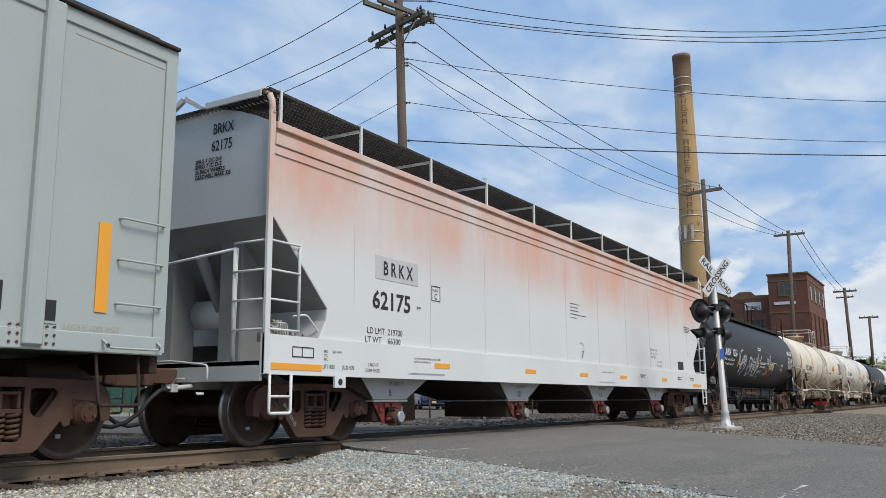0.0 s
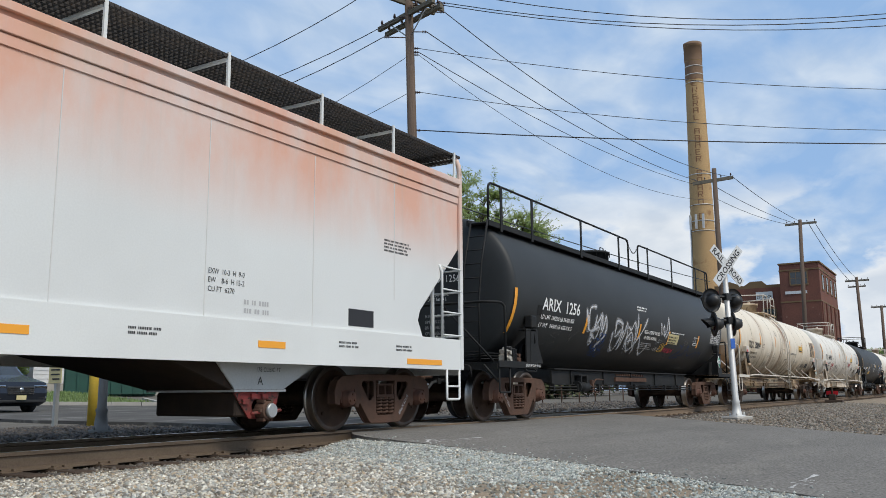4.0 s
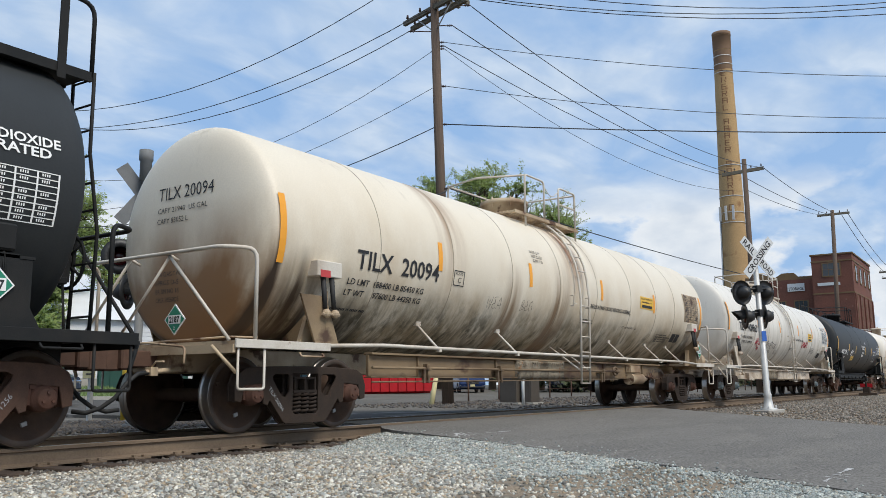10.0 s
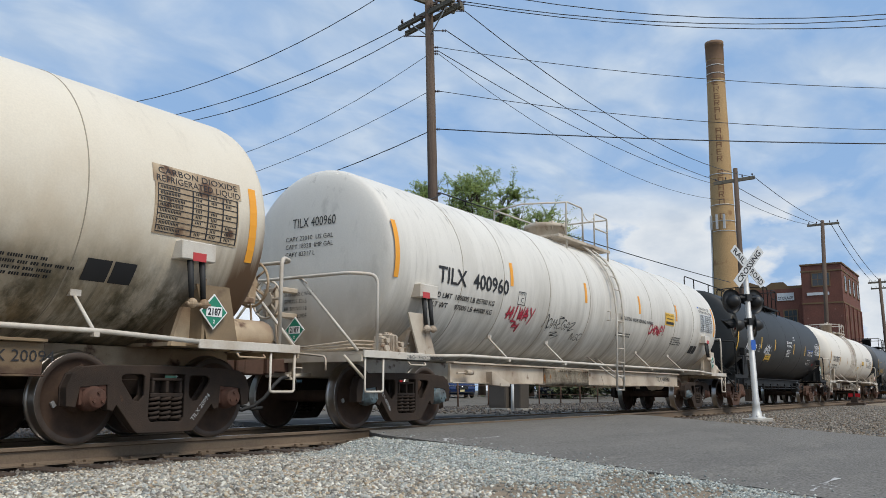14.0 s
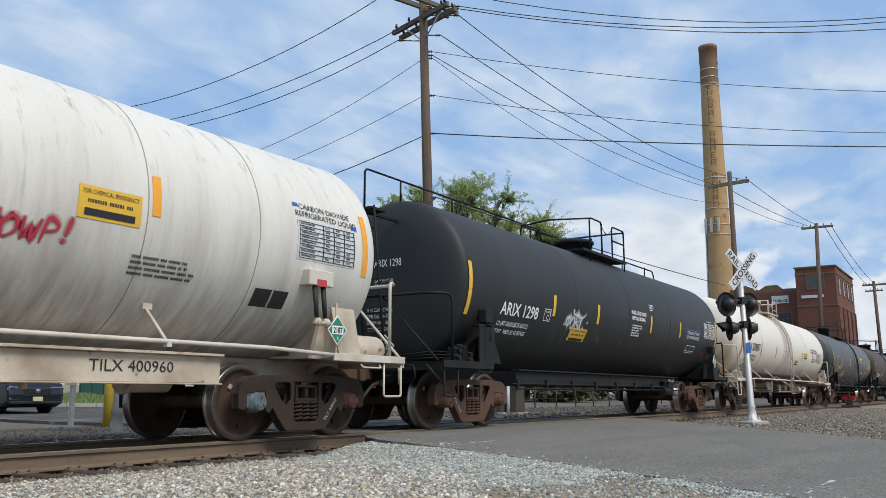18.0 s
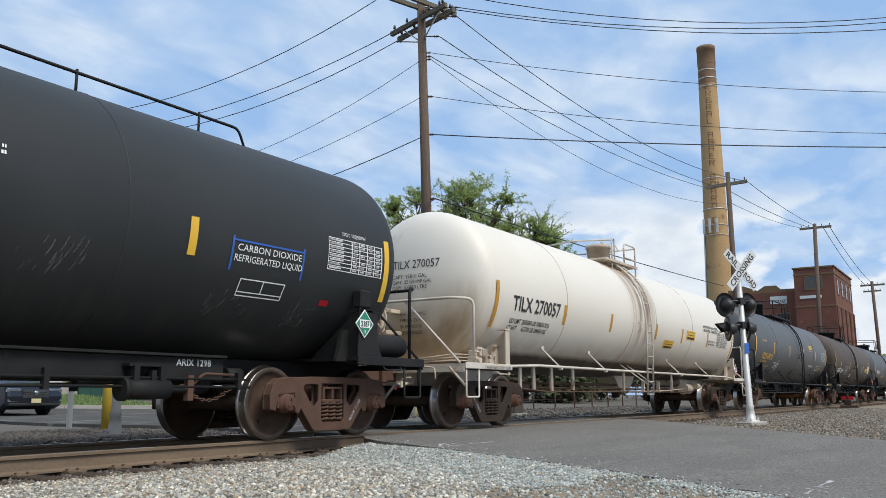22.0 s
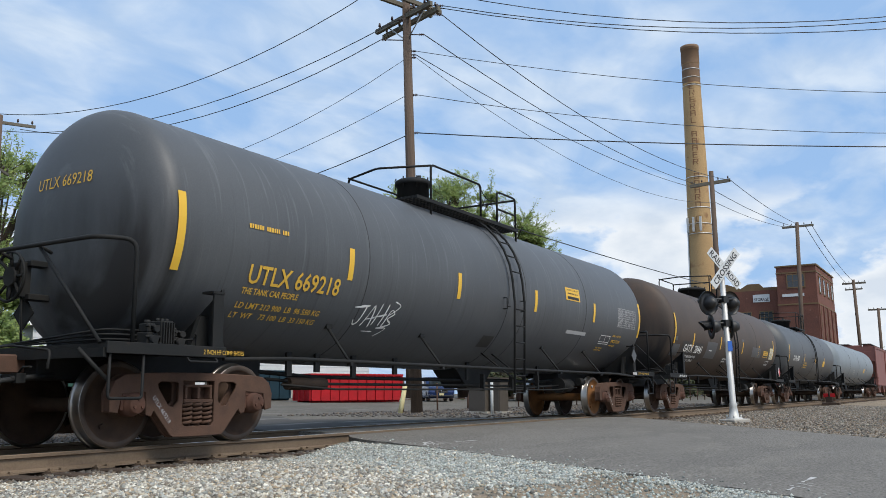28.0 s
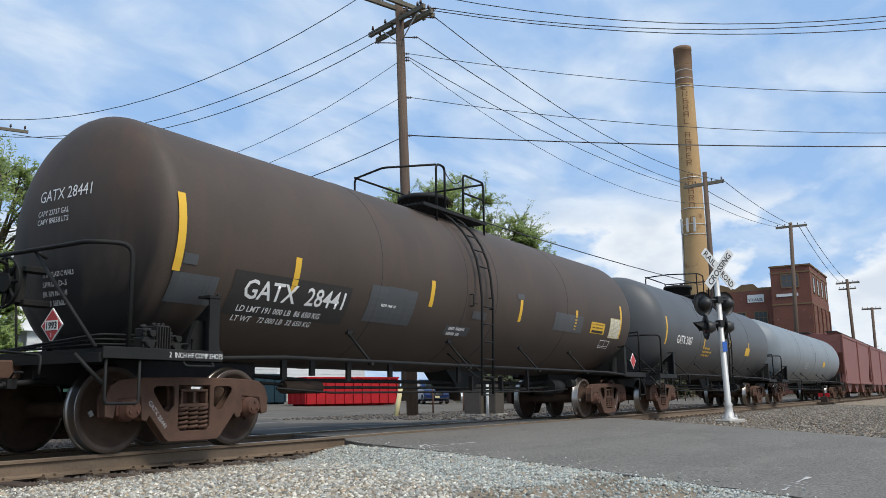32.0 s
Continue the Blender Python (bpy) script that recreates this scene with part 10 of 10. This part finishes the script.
def emergency_label(car, x, z, w, h, ink="ink_black"):
    """Yellow emergency label; the telephone number is a plain bar."""
    label_on(car, x, z, w, h, "yellow", "yellow chemical emergency label", "emergency_label")
    letter(car, "FOR CHEMICAL EMERGENCY", x + 0.04, z - h * 0.24, h * 0.14, w - 0.08, ink, 0.010)
    small_print(car, x + 0.1, z - h * 0.40, w - 0.2, 1, ink, h * 0.2, 2)
    part("number_bar", on_tank(panel(w * 0.8, h * 0.22), x + w * 0.1, z - h * 0.68, 0.010), ink, car)


def scuffs(car, seed, spots):
    """Groups of short slanting scrapes in the paint: x, height round the shell, width."""
    rnd = random.Random(seed)
    for x, y, w in spots:
        for mat, n in (("scrape", 9), ("mist_white", 14)):
            paths = []
            for k in range(n):
                u, v, h = x + rnd.uniform(0, w), y + rnd.uniform(-.16, .16), rnd.uniform(0.03, 0.16)
                paths.append([(u, v), (u + 0.22 * h, v + 0.5 * h), (u + 0.35 * h, v + h)])
            bm = bmesh.new()
            for pts in paths:
                ribbon(bm, pts, rnd.uniform(0.003, 0.008))
            me = bpy.data.meshes.new("scuff")
            bm.to_mesh(me)
            bm.free()
            part("scuff", on_tank(me, 0.0, ZC, 0.005 if mat == "scrape" else 0.006), mat, car, "group of pale scrapes")


# first black tank
first_word = [[(-3.985, -.16), (-3.81, -.455)], [(-3.44, -.05), (-3.79, -.13), (-3.72, -.55), (-3.41, -.56), (-3.38, -.26)],
              [(-3.12, -.21), (-3.36, -.55), (-3.14, -.49), (-3.50, -.65), (-3.20, -.77)],
              [(-3.10, -.78), (-3.06, -.22), (-2.90, -.70), (-2.83, -.23), (-2.65, -.64), (-2.90, -.96), (-2.70, -1.08)], [(-3.35, -.73), (-3.38, -.85), (-3.25, -.86), (-3.30, -.95)]]
second_word = [[(-2.22, -.58), (-2.03, -.90), (-1.70, -1.02), (-1.67, -.45), (-1.75, -.32), (-2.10, -.30), (-1.99, -.66), (-1.77, -.49)],
               [(-1.58, -.50), (-1.46, -.98), (-1.39, -.28), (-1.08, -.94)], [(-1.23, -.38), (-1.02, -.43), (-.82, -.25), (-.50, -.90)],
               [(-1.20, -.71), (-.97, -.50), (-.58, -.85)], [(-1.20, -.71), (-.73, -1.0), (-.33, -.56), (.09, -.09)], [(-.97, -.62), (-.90, -.80)], [(-1.04, -.74), (-.83, -.70)],
               [(-.635, -.04), (-.55, -.65), (-.38, -1.04)], [(-.33, -.56), (.03, -.96), (.28, -1.06), (.42, -.93), (.47, -.78), (.42, -.82)]]
strokes(ta, first_word, "spray_white", 0.026, "mist_white")
strokes(ta, second_word, "spray_white", 0.024, "mist_white")
strokes(ta, [[(1.22, -.13), (1.37, -.44), (1.46, -.19), (1.69, -.41), (1.84, .07), (1.93, -.28), (1.77, -.50)], [(1.50, -.46), (1.55, -.30), (1.62, -.46)]], "spray_white", 0.018, "mist_white")
strokes(ta, loops(-3.0, -1.2, 0.6, 0.6, 10, 9), "spray_blue", 0.016)
strokes(ta, [[(3.15, -.75), (3.35, -.65), (3.50, -.80), (2.95, -1.08), (3.60, -1.05)], [(3.60, -.60), (3.45, -1.0), (4.0, -.85)], [(4.10, -.62), (3.90, -1.0)],
             [(4.10, -.62), (4.40, -.95), (4.90, -.85)], [(4.95, -.95), (5.05, -.80), (5.20, -.90), (5.0, -1.0)], [(5.30, -.85), (5.45, -.80), (5.60, -.86), (5.55, -1.0)]], "spray_blue", 0.014)
strokes(ta, hand("EPW", 1.45, -.93, .45, .24, 0.2, 11) + loops(1.46, -.92, .42, .22, 4, 3), "ink_yellow", 0.010)
strokes(ta, hand("NAT", 1.03, -.72, .5, .14, 0.2, 13) + hand("-WAP-", 1.0, -.94, .6, .13, 0.1, 5), "ink_grey", 0.007)
strokes(ta, hand("REBW", 1.93, -.92, .85, .12, 0.2, 12), "spray_red", 0.018)
letter(ta, "REGULATING VALVES", -0.06, 1.99, 0.085, 1.25, "ink_white", bold=0.003)
letter(ta, "VENTING NORMAL", 0.0, 1.85, 0.085, 1.05, "ink_white", bold=0.003)
small_print(ta, -0.06, 1.76, 1.05, 4, "ink_grey", 0.05, 21)
small_print(ta, -0.7, 2.63, 0.75, 2, "ink_white", 0.07, 22)
label_on(ta, 1.99, 2.08, 0.95, 0.28, "post_pale", "faded pale yellow label", "emergency_label")
small_print(ta, 2.05, 2.02, 0.8, 3, "ink_black", 0.08, 23)
small_print(ta, 2.2, 2.14, 1.3, 1, "ink_white", 0.06, 24)
frame_on(ta, 4.44, 2.10, 0.45, 0.24, "ink_white")
letter(ta, "CARBON DIOXIDE", 6.08, 2.72, 0.09, 1.26, "ink_white", bold=0.003)
letter(ta, "REFRIGERATED", 6.12, 2.61, 0.09, 1.12, "ink_white", bold=0.003)
data_table(ta, 6.25, 2.48, 1.08, 0.47, "ink_white", 8, 3)
label_on(ta, -6.42, 2.2, 0.22, 0.2, "black_kit", "dark patch")
placard(ta, 6.75, -1.53, 1.42, "2187", "green_card")
placard(ta, -8.02, -0.10, 1.38, "2187", "green_card", "end")
side_sheet_text(ta, "2 INCH HF COMP SHOES", -7.2, 0.985, 0.05, 0.62, -1.53, "ink_white")
scuffs(ta, 31, ((-5.6, -.95, .5), (-4.6, -.80, .4), (-1.2, -1.12, .5), (2.0, -1.10, .6), (3.4, -.62, .5), (4.4, -.55, .3), (5.6, -1.0, .4)))
# cream tank
emergency_label(tb, 3.55, 2.55, 0.82, 0.28)
letter(tb, "5\" URETHANE FOAM INSULATION", 2.6, 1.78, 0.05, 0.95)
frame_on(tb, -4.38, 2.32, 0.30, 0.24, "ink_black", False)
letter(tb, "PLATE", -4.34, 2.255, 0.04, 0.2)
letter(tb, "C", -4.27, 2.13, 0.09, 0.09)
letter(tb, "WATER CAPY", -1.76, 2.92, 0.055, 0.42)
letter(tb, "182722 LBS", -1.74, 2.84, 0.055, 0.42)
letter(tb, "82883 KGS", -1.70, 2.76, 0.055, 0.38)
data_table(tb, 6.75, 2.66, 1.1, 0.5, "ink_black", 8, 3, "cream_kit")
label_on(tb, 6.70, 2.87, 1.22, 0.2, "cream_kit", "beige panel behind the cargo name")
letter(tb, "CARBON DIOXIDE", 6.76, 2.775, 0.07, 1.1, "ink_black", 0.010)
letter(tb, "REFRIGERATED LIQUID", 6.73, 2.685, 0.07, 1.16, "ink_black", 0.010)
label_on(tb, 6.1, 1.80, 0.28, 0.24, "ink_black", "black stencil panel")
label_on(tb, 6.41, 1.80, 0.26, 0.24, "ink_black", "black stencil panel")
small_print(tb, 5.0, 1.75, 1.0, 4, "ink_black", 0.06, 31)
small_print(tb, 0.5, 1.86, 0.75, 2, "ink_black", 0.06, 32)
small_print(tb, -7.1, 1.58, 1.0, 1, "ink_black", 0.07, 33)
strokes(tb, hand("BEG", -2.10, -.62, .45, .18, 0.1, 34), "ink_black", 0.004)
strokes(tb, hand("WEA", -3.25, -.66, .5, .2, 0.1, 35), "ink_black", 0.004)
placard(tb, 7.49, -1.55, 1.37, "2187", "green_card")
placard(tb, -8.58, -0.08, 1.37, "2187", "green_card", "end")
side_sheet_text(tb, "TILX 20094", 5.2, 0.80, 0.11, 0.85, -0.957, "ink_black")
# white tank
strokes(tcar, hand("HIWAY", -4.62, -.66, 1.0, .22, 0.12, 41) + [[(-4.40, -.70), (-4.20, -.72), (-4.28, -.80), (-4.12, -.78), (-4.10, -.90), (-4.05, -.74)]], "spray_red", 0.017, "mist_red")
strokes(tcar, hand("OMEGA", -2.98, -.74, 1.05, .22, 0.12, 42) + [[(-3.16, -.76), (-3.0, -.46), (-2.94, -.80)], [(-2.0, -.60), (-1.74, -.55), (-1.98, -.74), (-1.72, -.68)],
        [(-2.70, -.82), (-2.40, -.80), (-2.66, -.89), (-2.30, -.86), (-2.52, -.95)], [(-2.5, -.47), (-2.3, -.49), (-2.52, -.52)]], "ink_black", 0.010)
strokes(tcar, hand("NGC", -1.72, -.93, .52, .15, 0.1, 43), "ink_black", 0.009)
strokes(tcar, hand("CHOWP!", 2.50, -.52, 1.15, .22, 0.15, 44), "spray_red", 0.015, "mist_red")
emergency_label(tcar, 3.6, 2.53, 0.72, 0.32)
frame_on(tcar, -4.35, 2.30, 0.28, 0.24, "ink_black", False)
letter(tcar, "PLATE", -4.31, 2.235, 0.04, 0.19)
letter(tcar, "C", -4.25, 2.11, 0.09, 0.09)
data_table(tcar, 6.68, 2.70, 1.08, 0.46, "ink_black", 8, 3, "sign_white")
letter(tcar, "CARBON DIOXIDE", 6.70, 2.86, 0.075, 1.0, "ink_black", 0.010)
letter(tcar, "REFRIGERATED LIQUID", 6.62, 2.76, 0.075, 1.2, "ink_black", 0.010)
label_on(tcar, 6.6, 2.93, 0.1, 0.05, "sign_blue", "strip of blue tape")
label_on(tcar, 7.72, 2.79, 0.12, 0.06, "sign_blue", "strip of blue tape")
label_on(tcar, 6.1, 1.80, 0.28, 0.24, "ink_black", "black stencil panel")
label_on(tcar, 6.41, 1.80, 0.26, 0.24, "ink_black", "black stencil panel")
small_print(tcar, 4.3, 1.95, 0.9, 4, "ink_black", 0.06, 45)
small_print(tcar, 0.5, 1.86, 0.9, 2, "ink_black", 0.06, 46)
placard(tcar, 7.33, -1.55, 1.36, "2187", "green_card")
placard(tcar, -8.42, 0.15, 1.42, "2187", "green_card", "end")
side_sheet_text(tcar, "TILX 400960", 4.18, 0.79, 0.12, 1.06, -0.957, "ink_black")
side_sheet_text(tcar, "2 INCH TREAD COND. SHOES", -7.9, 0.985, 0.055, 0.95, -1.53, "ink_black")
# second black tank
strokes(td, [[(-3.33, -.36), (-3.43, -.40), (-3.44, -.50), (-3.36, -.54), (-3.26, -.44), (-3.30, -.34), (-3.36, -.44), (-3.33, -.60)], [(-3.17, -.36), (-3.23, -.48), (-3.17, -.59), (-3.06, -.50), (-3.08, -.38), (-3.17, -.36)],
              [(-3.00, -.62), (-2.98, -.34), (-2.86, -.30), (-2.83, -.40), (-2.96, -.46), (-2.84, -.53), (-2.78, -.60)], [(-2.90, -.33), (-2.70, -.34), (-2.56, -.26)], [(-2.73, -.34), (-2.76, -.50), (-2.68, -.60), (-2.58, -.56)],
              [(-3.14, -.20), (-3.16, -.26), (-3.04, -.30), (-2.92, -.26), (-2.93, -.21)], [(-3.53, -.53), (-3.51, -.52)], [(-2.43, -.43), (-2.41, -.42)]], "spray_white", 0.021, "mist_white")
emergency_label(td, -3.13, 1.90, 0.83, 0.29)
frame_on(td, -4.48, 2.17, 0.28, 0.24, "ink_white", False)
letter(td, "PLATE", -4.45, 2.09, 0.04, 0.22, "ink_white")
letter(td, "C", -4.38, 1.97, 0.09, 0.09, "ink_white")
letter(td, "REGULATING VALVES", 0.10, 2.42, 0.085, 1.0, "ink_white", bold=0.003)
letter(td, "VENTING NORMAL", 0.14, 2.29, 0.085, 0.92, "ink_white", bold=0.003)
small_print(td, 0.22, 2.18, 0.65, 5, "ink_white", 0.06, 53)
small_print(td, 1.4, 2.75, 0.3, 3, "ink_white", 0.06, 54)
letter(td, "CARBON DIOXIDE", 4.48, 2.20, 0.08, 1.08, "ink_white")
letter(td, "REFRIGERATED LIQUID", 4.45, 2.08, 0.08, 1.14, "ink_white")
label_on(td, 4.40, 2.325, 1.22, 0.022, "sign_blue", "strip of blue tape")
for x in (4.40, 5.59):
    label_on(td, x, 2.36, 0.03, 0.40, "sign_blue", "strip of blue tape")
data_table(td, 6.06, 2.60, 1.15, 0.42, "ink_white", 8, 4)
letter(td, "DOT 105J500W", 6.35, 2.65, 0.05, 0.5, "ink_white")
frame_on(td, 4.63, 1.90, 0.75, 0.22, "ink_white")
for x, z in ((-6.15, 1.55), (6.1, 1.78)):
    label_on(td, x, z, 0.17, 0.08, "red_paint", "dark red reflector", "reflector")
placard(td, 6.75, -1.53, 1.50, "2187", "green_card")
placard(td, -7.82, -0.10, 1.34, "2187", "green_card", "end")
scuffs(td, 32, ((-5.6, -.85, .5), (-3.9, -.80, .6), (-2.0, -.82, .5), (-0.4, -.92, .6), (0.9, -.78, .8), (1.9, -.66, .7), (4.2, -.95, .7), (5.6, -1.0, .5)))
side_sheet_text(td, "ARIX 1298", 4.10, 0.885, 0.075, 0.50, -0.957, "ink_white")
# clean white tank
emergency_label(te, 1.2, 1.97, 0.80, 0.22)
emergency_label(te, 2.98, 2.32, 0.80, 0.26)
letter(te, "METHYL METHACRYLATE", 4.58, 2.49, 0.075, 1.5, "ink_black", bold=0.002)
letter(te, "MONOMER, STABILIZED", 4.58, 2.385, 0.075, 1.42, "ink_black", bold=0.002)
small_print(te, 5.16, 2.15, 0.8, 2, "ink_black", 0.09, 61)
data_table(te, 6.03, 2.42, 1.15, 0.42, "ink_black", 8, 3)
letter(te, "DOT 111A100W1", 6.03, 2.45, 0.05, 0.5)
placard(te, 7.75, -1.53, 1.32, "1247", "red_card")
placard(te, -8.32, 0.73, 1.37, "1247", "red_card", "end")
side_sheet_text(te, "2 INCH TREAD COND. SHOES", -8.5, 0.985, 0.05, 0.9, -1.53, "ink_black")
# grey tank
strokes(tf, hand("JAHB", -4.05, -.98, .95, .30, 0.2, 71) + [[(-4.12, -.72), (-3.80, -.68)], [(-3.20, -.56), (-3.05, -.62), (-3.25, -.78)]] + hand("-7", -3.7, -1.16, .55, .15, 0.1, 3), "ink_white", 0.013)
small_print(tf, -6.40, 2.56, 0.95, 1, "ink_yellow", 0.1, 72)
emergency_label(tf, 2.9, 2.75, 0.74, 0.27)
label_on(tf, 3.15, 1.87, 1.05, 0.08, "ink_grey", "faded white strip")
data_table(tf, 5.98, 2.55, 1.2, 0.44, "ink_grey", 8, 3)
frame_on(tf, 5.12, 1.87, 0.6, 0.22, "ink_white")
small_print(tf, 5.12, 1.60, 0.5, 2, "ink_yellow", 0.06, 73)
small_print(tf, 5.85, 1.90, 0.55, 1, "ink_yellow", 0.07, 74)
letter(tf, "APPLIED 07-2011", 5.85, 1.73, 0.075, 0.58, "ink_yellow", bold=0.002)
small_print(tf, 5.85, 1.68, 0.4, 1, "ink_yellow", 0.07, 75)
label_on(tf, -0.2, 1.58, 0.42, 0.26, "soot_patch", "dark patch")
side_sheet_text(tf, "2 INCH HF COMP SHOES", -7.1, 0.985, 0.05, 0.6, -1.53, "ink_yellow")
placard(tf, -7.95, 0.46, 1.47, "", "black_kit", "end", rim="black_kit")
placard(tf, 6.76, -1.535, 1.44, "", "grey_tank", rim="black_kit")
side_sheet_text(tf, "2 INCH HF COMP SHOES", 7.02, 0.99, 0.05, 0.82, -1.53, "ink_yellow")
flat_panel(tf, "blank_plate", 6.68, 6.95, 0.975, 1.04, -1.529, "ink_grey", "pale blank plate")
# brown tank
for x, z, w, h, mt in ((-6.3, 2.05, 2.25, 0.56, "soot_patch"), (-3.62, 2.15, 1.2, 0.56, "grey_tank"), (-3.2, 2.16, 0.5, 0.2, "slate_tank"), (-7.1, 2.14, 0.2, 0.12, "slate_tank"), (-7.2, 1.93, 0.68, 0.36, "grey_tank"), (2.8, 2.24, 1.5, 0.38, "grey_tank"), (-0.6, 2.0, 0.5, 0.14, "grey_tank"), (-1.3, 1.72, 0.8, 0.18, "grey_tank"), (1.0, 2.45, 0.3, 0.1, "grey_tank")):
    label_on(tg, x, z, w, h, mt, "grey repaint patch", "repaint_patch")
emergency_label(tg, 4.8, 2.17, 0.85, 0.26)
data_table(tg, 6.0, 2.30, 0.62, 0.42, "ink_white", 7, 3, "post_pale")
frame_on(tg, 5.6, 1.80, 0.6, 0.2, "ink_white")
small_print(tg, -1.2, 1.70, 0.6, 2, "ink_white", 0.1, 81)
small_print(tg, -3.3, 1.9, 0.5, 1, "ink_white", 0.07, 82)
side_sheet_text(tg, "2  INCH HF COMP SHOES", -7.35, 0.985, 0.055, 0.75, -1.53, "ink_white")
placard(tg, -7.75, -0.11, 1.37, "1993", "red_card", "end")
placard(tg, 7.2, -1.53, 1.35, "", "red_card")
for car, y0, ink, hh, dd, pp in ((ta, 0.45, "ink_grey", 7.52, 0.22, 3.2), (tb, 0.55, "ink_black", 8.22, 0.30, 2.8), (tcar, 0.55, "ink_black", 8.15, 0.22, 3.0), (td, 0.5, "ink_white", 7.45, 0.30, 3.0), (te, 0.3, "ink_black", 7.98, 0.55, 2.2), (tg, 0.4, "ink_white", 7.30, 0.45, 2.3)):
    for k, body in enumerate(("36 IN CLASS C WHLS", "SPRGS D-5", "BR BM NO 18", "CPLR SBE60DE")):
        head_text(car, body, y0, 1.95 - 0.11 * k, 0.06, 0.46 if k else 0.58, FRONT[car.name], dd, pp, ink)
for car, mk in ((th, "ink_yellow"), (ti_, "ink_grey")):
    small_print(car, -3.0, 2.0, 1.2, 3, mk, 0.12, 91)
    label_on(car, 3.0, 2.2, 0.7, 0.3, "yellow", "yellow label")
for car, xs in ((tb, (B[0] + 0.75, B[3] - 0.95)), (tcar, (C_[0] + 0.75, C_[3] - 1.17))):
    for x in xs:
        bm = bmesh.new()
        box(bm, x - 0.08, x + 0.10, -1.536, -1.531, 1.89, 1.98)
        part("warning_label", bm, "red_card", car, "small red label")


# ---- what moves ----
def motions():
    times = sorted(WAY)
    for car, xc in CARS:
        walk(car, [(t, pose(xc - WAY[t], TRACK_Y, 0)) for t in times])
    step = 4 / FPS
    count = int(round(32.0 / step))
    clock = [min(32.0, step * i) for i in range(count + 1)]
    spin = [-math.degrees(float(np.interp(t, times, [WAY[k] for k in times])) / R_WHEEL) for t in clock]
    for w, dx in WHEELSETS:
        walk(w, [(t, pose(dx, 0, R_WHEEL, 0, a, 0)) for t, a in zip(clock, spin)])


motions()
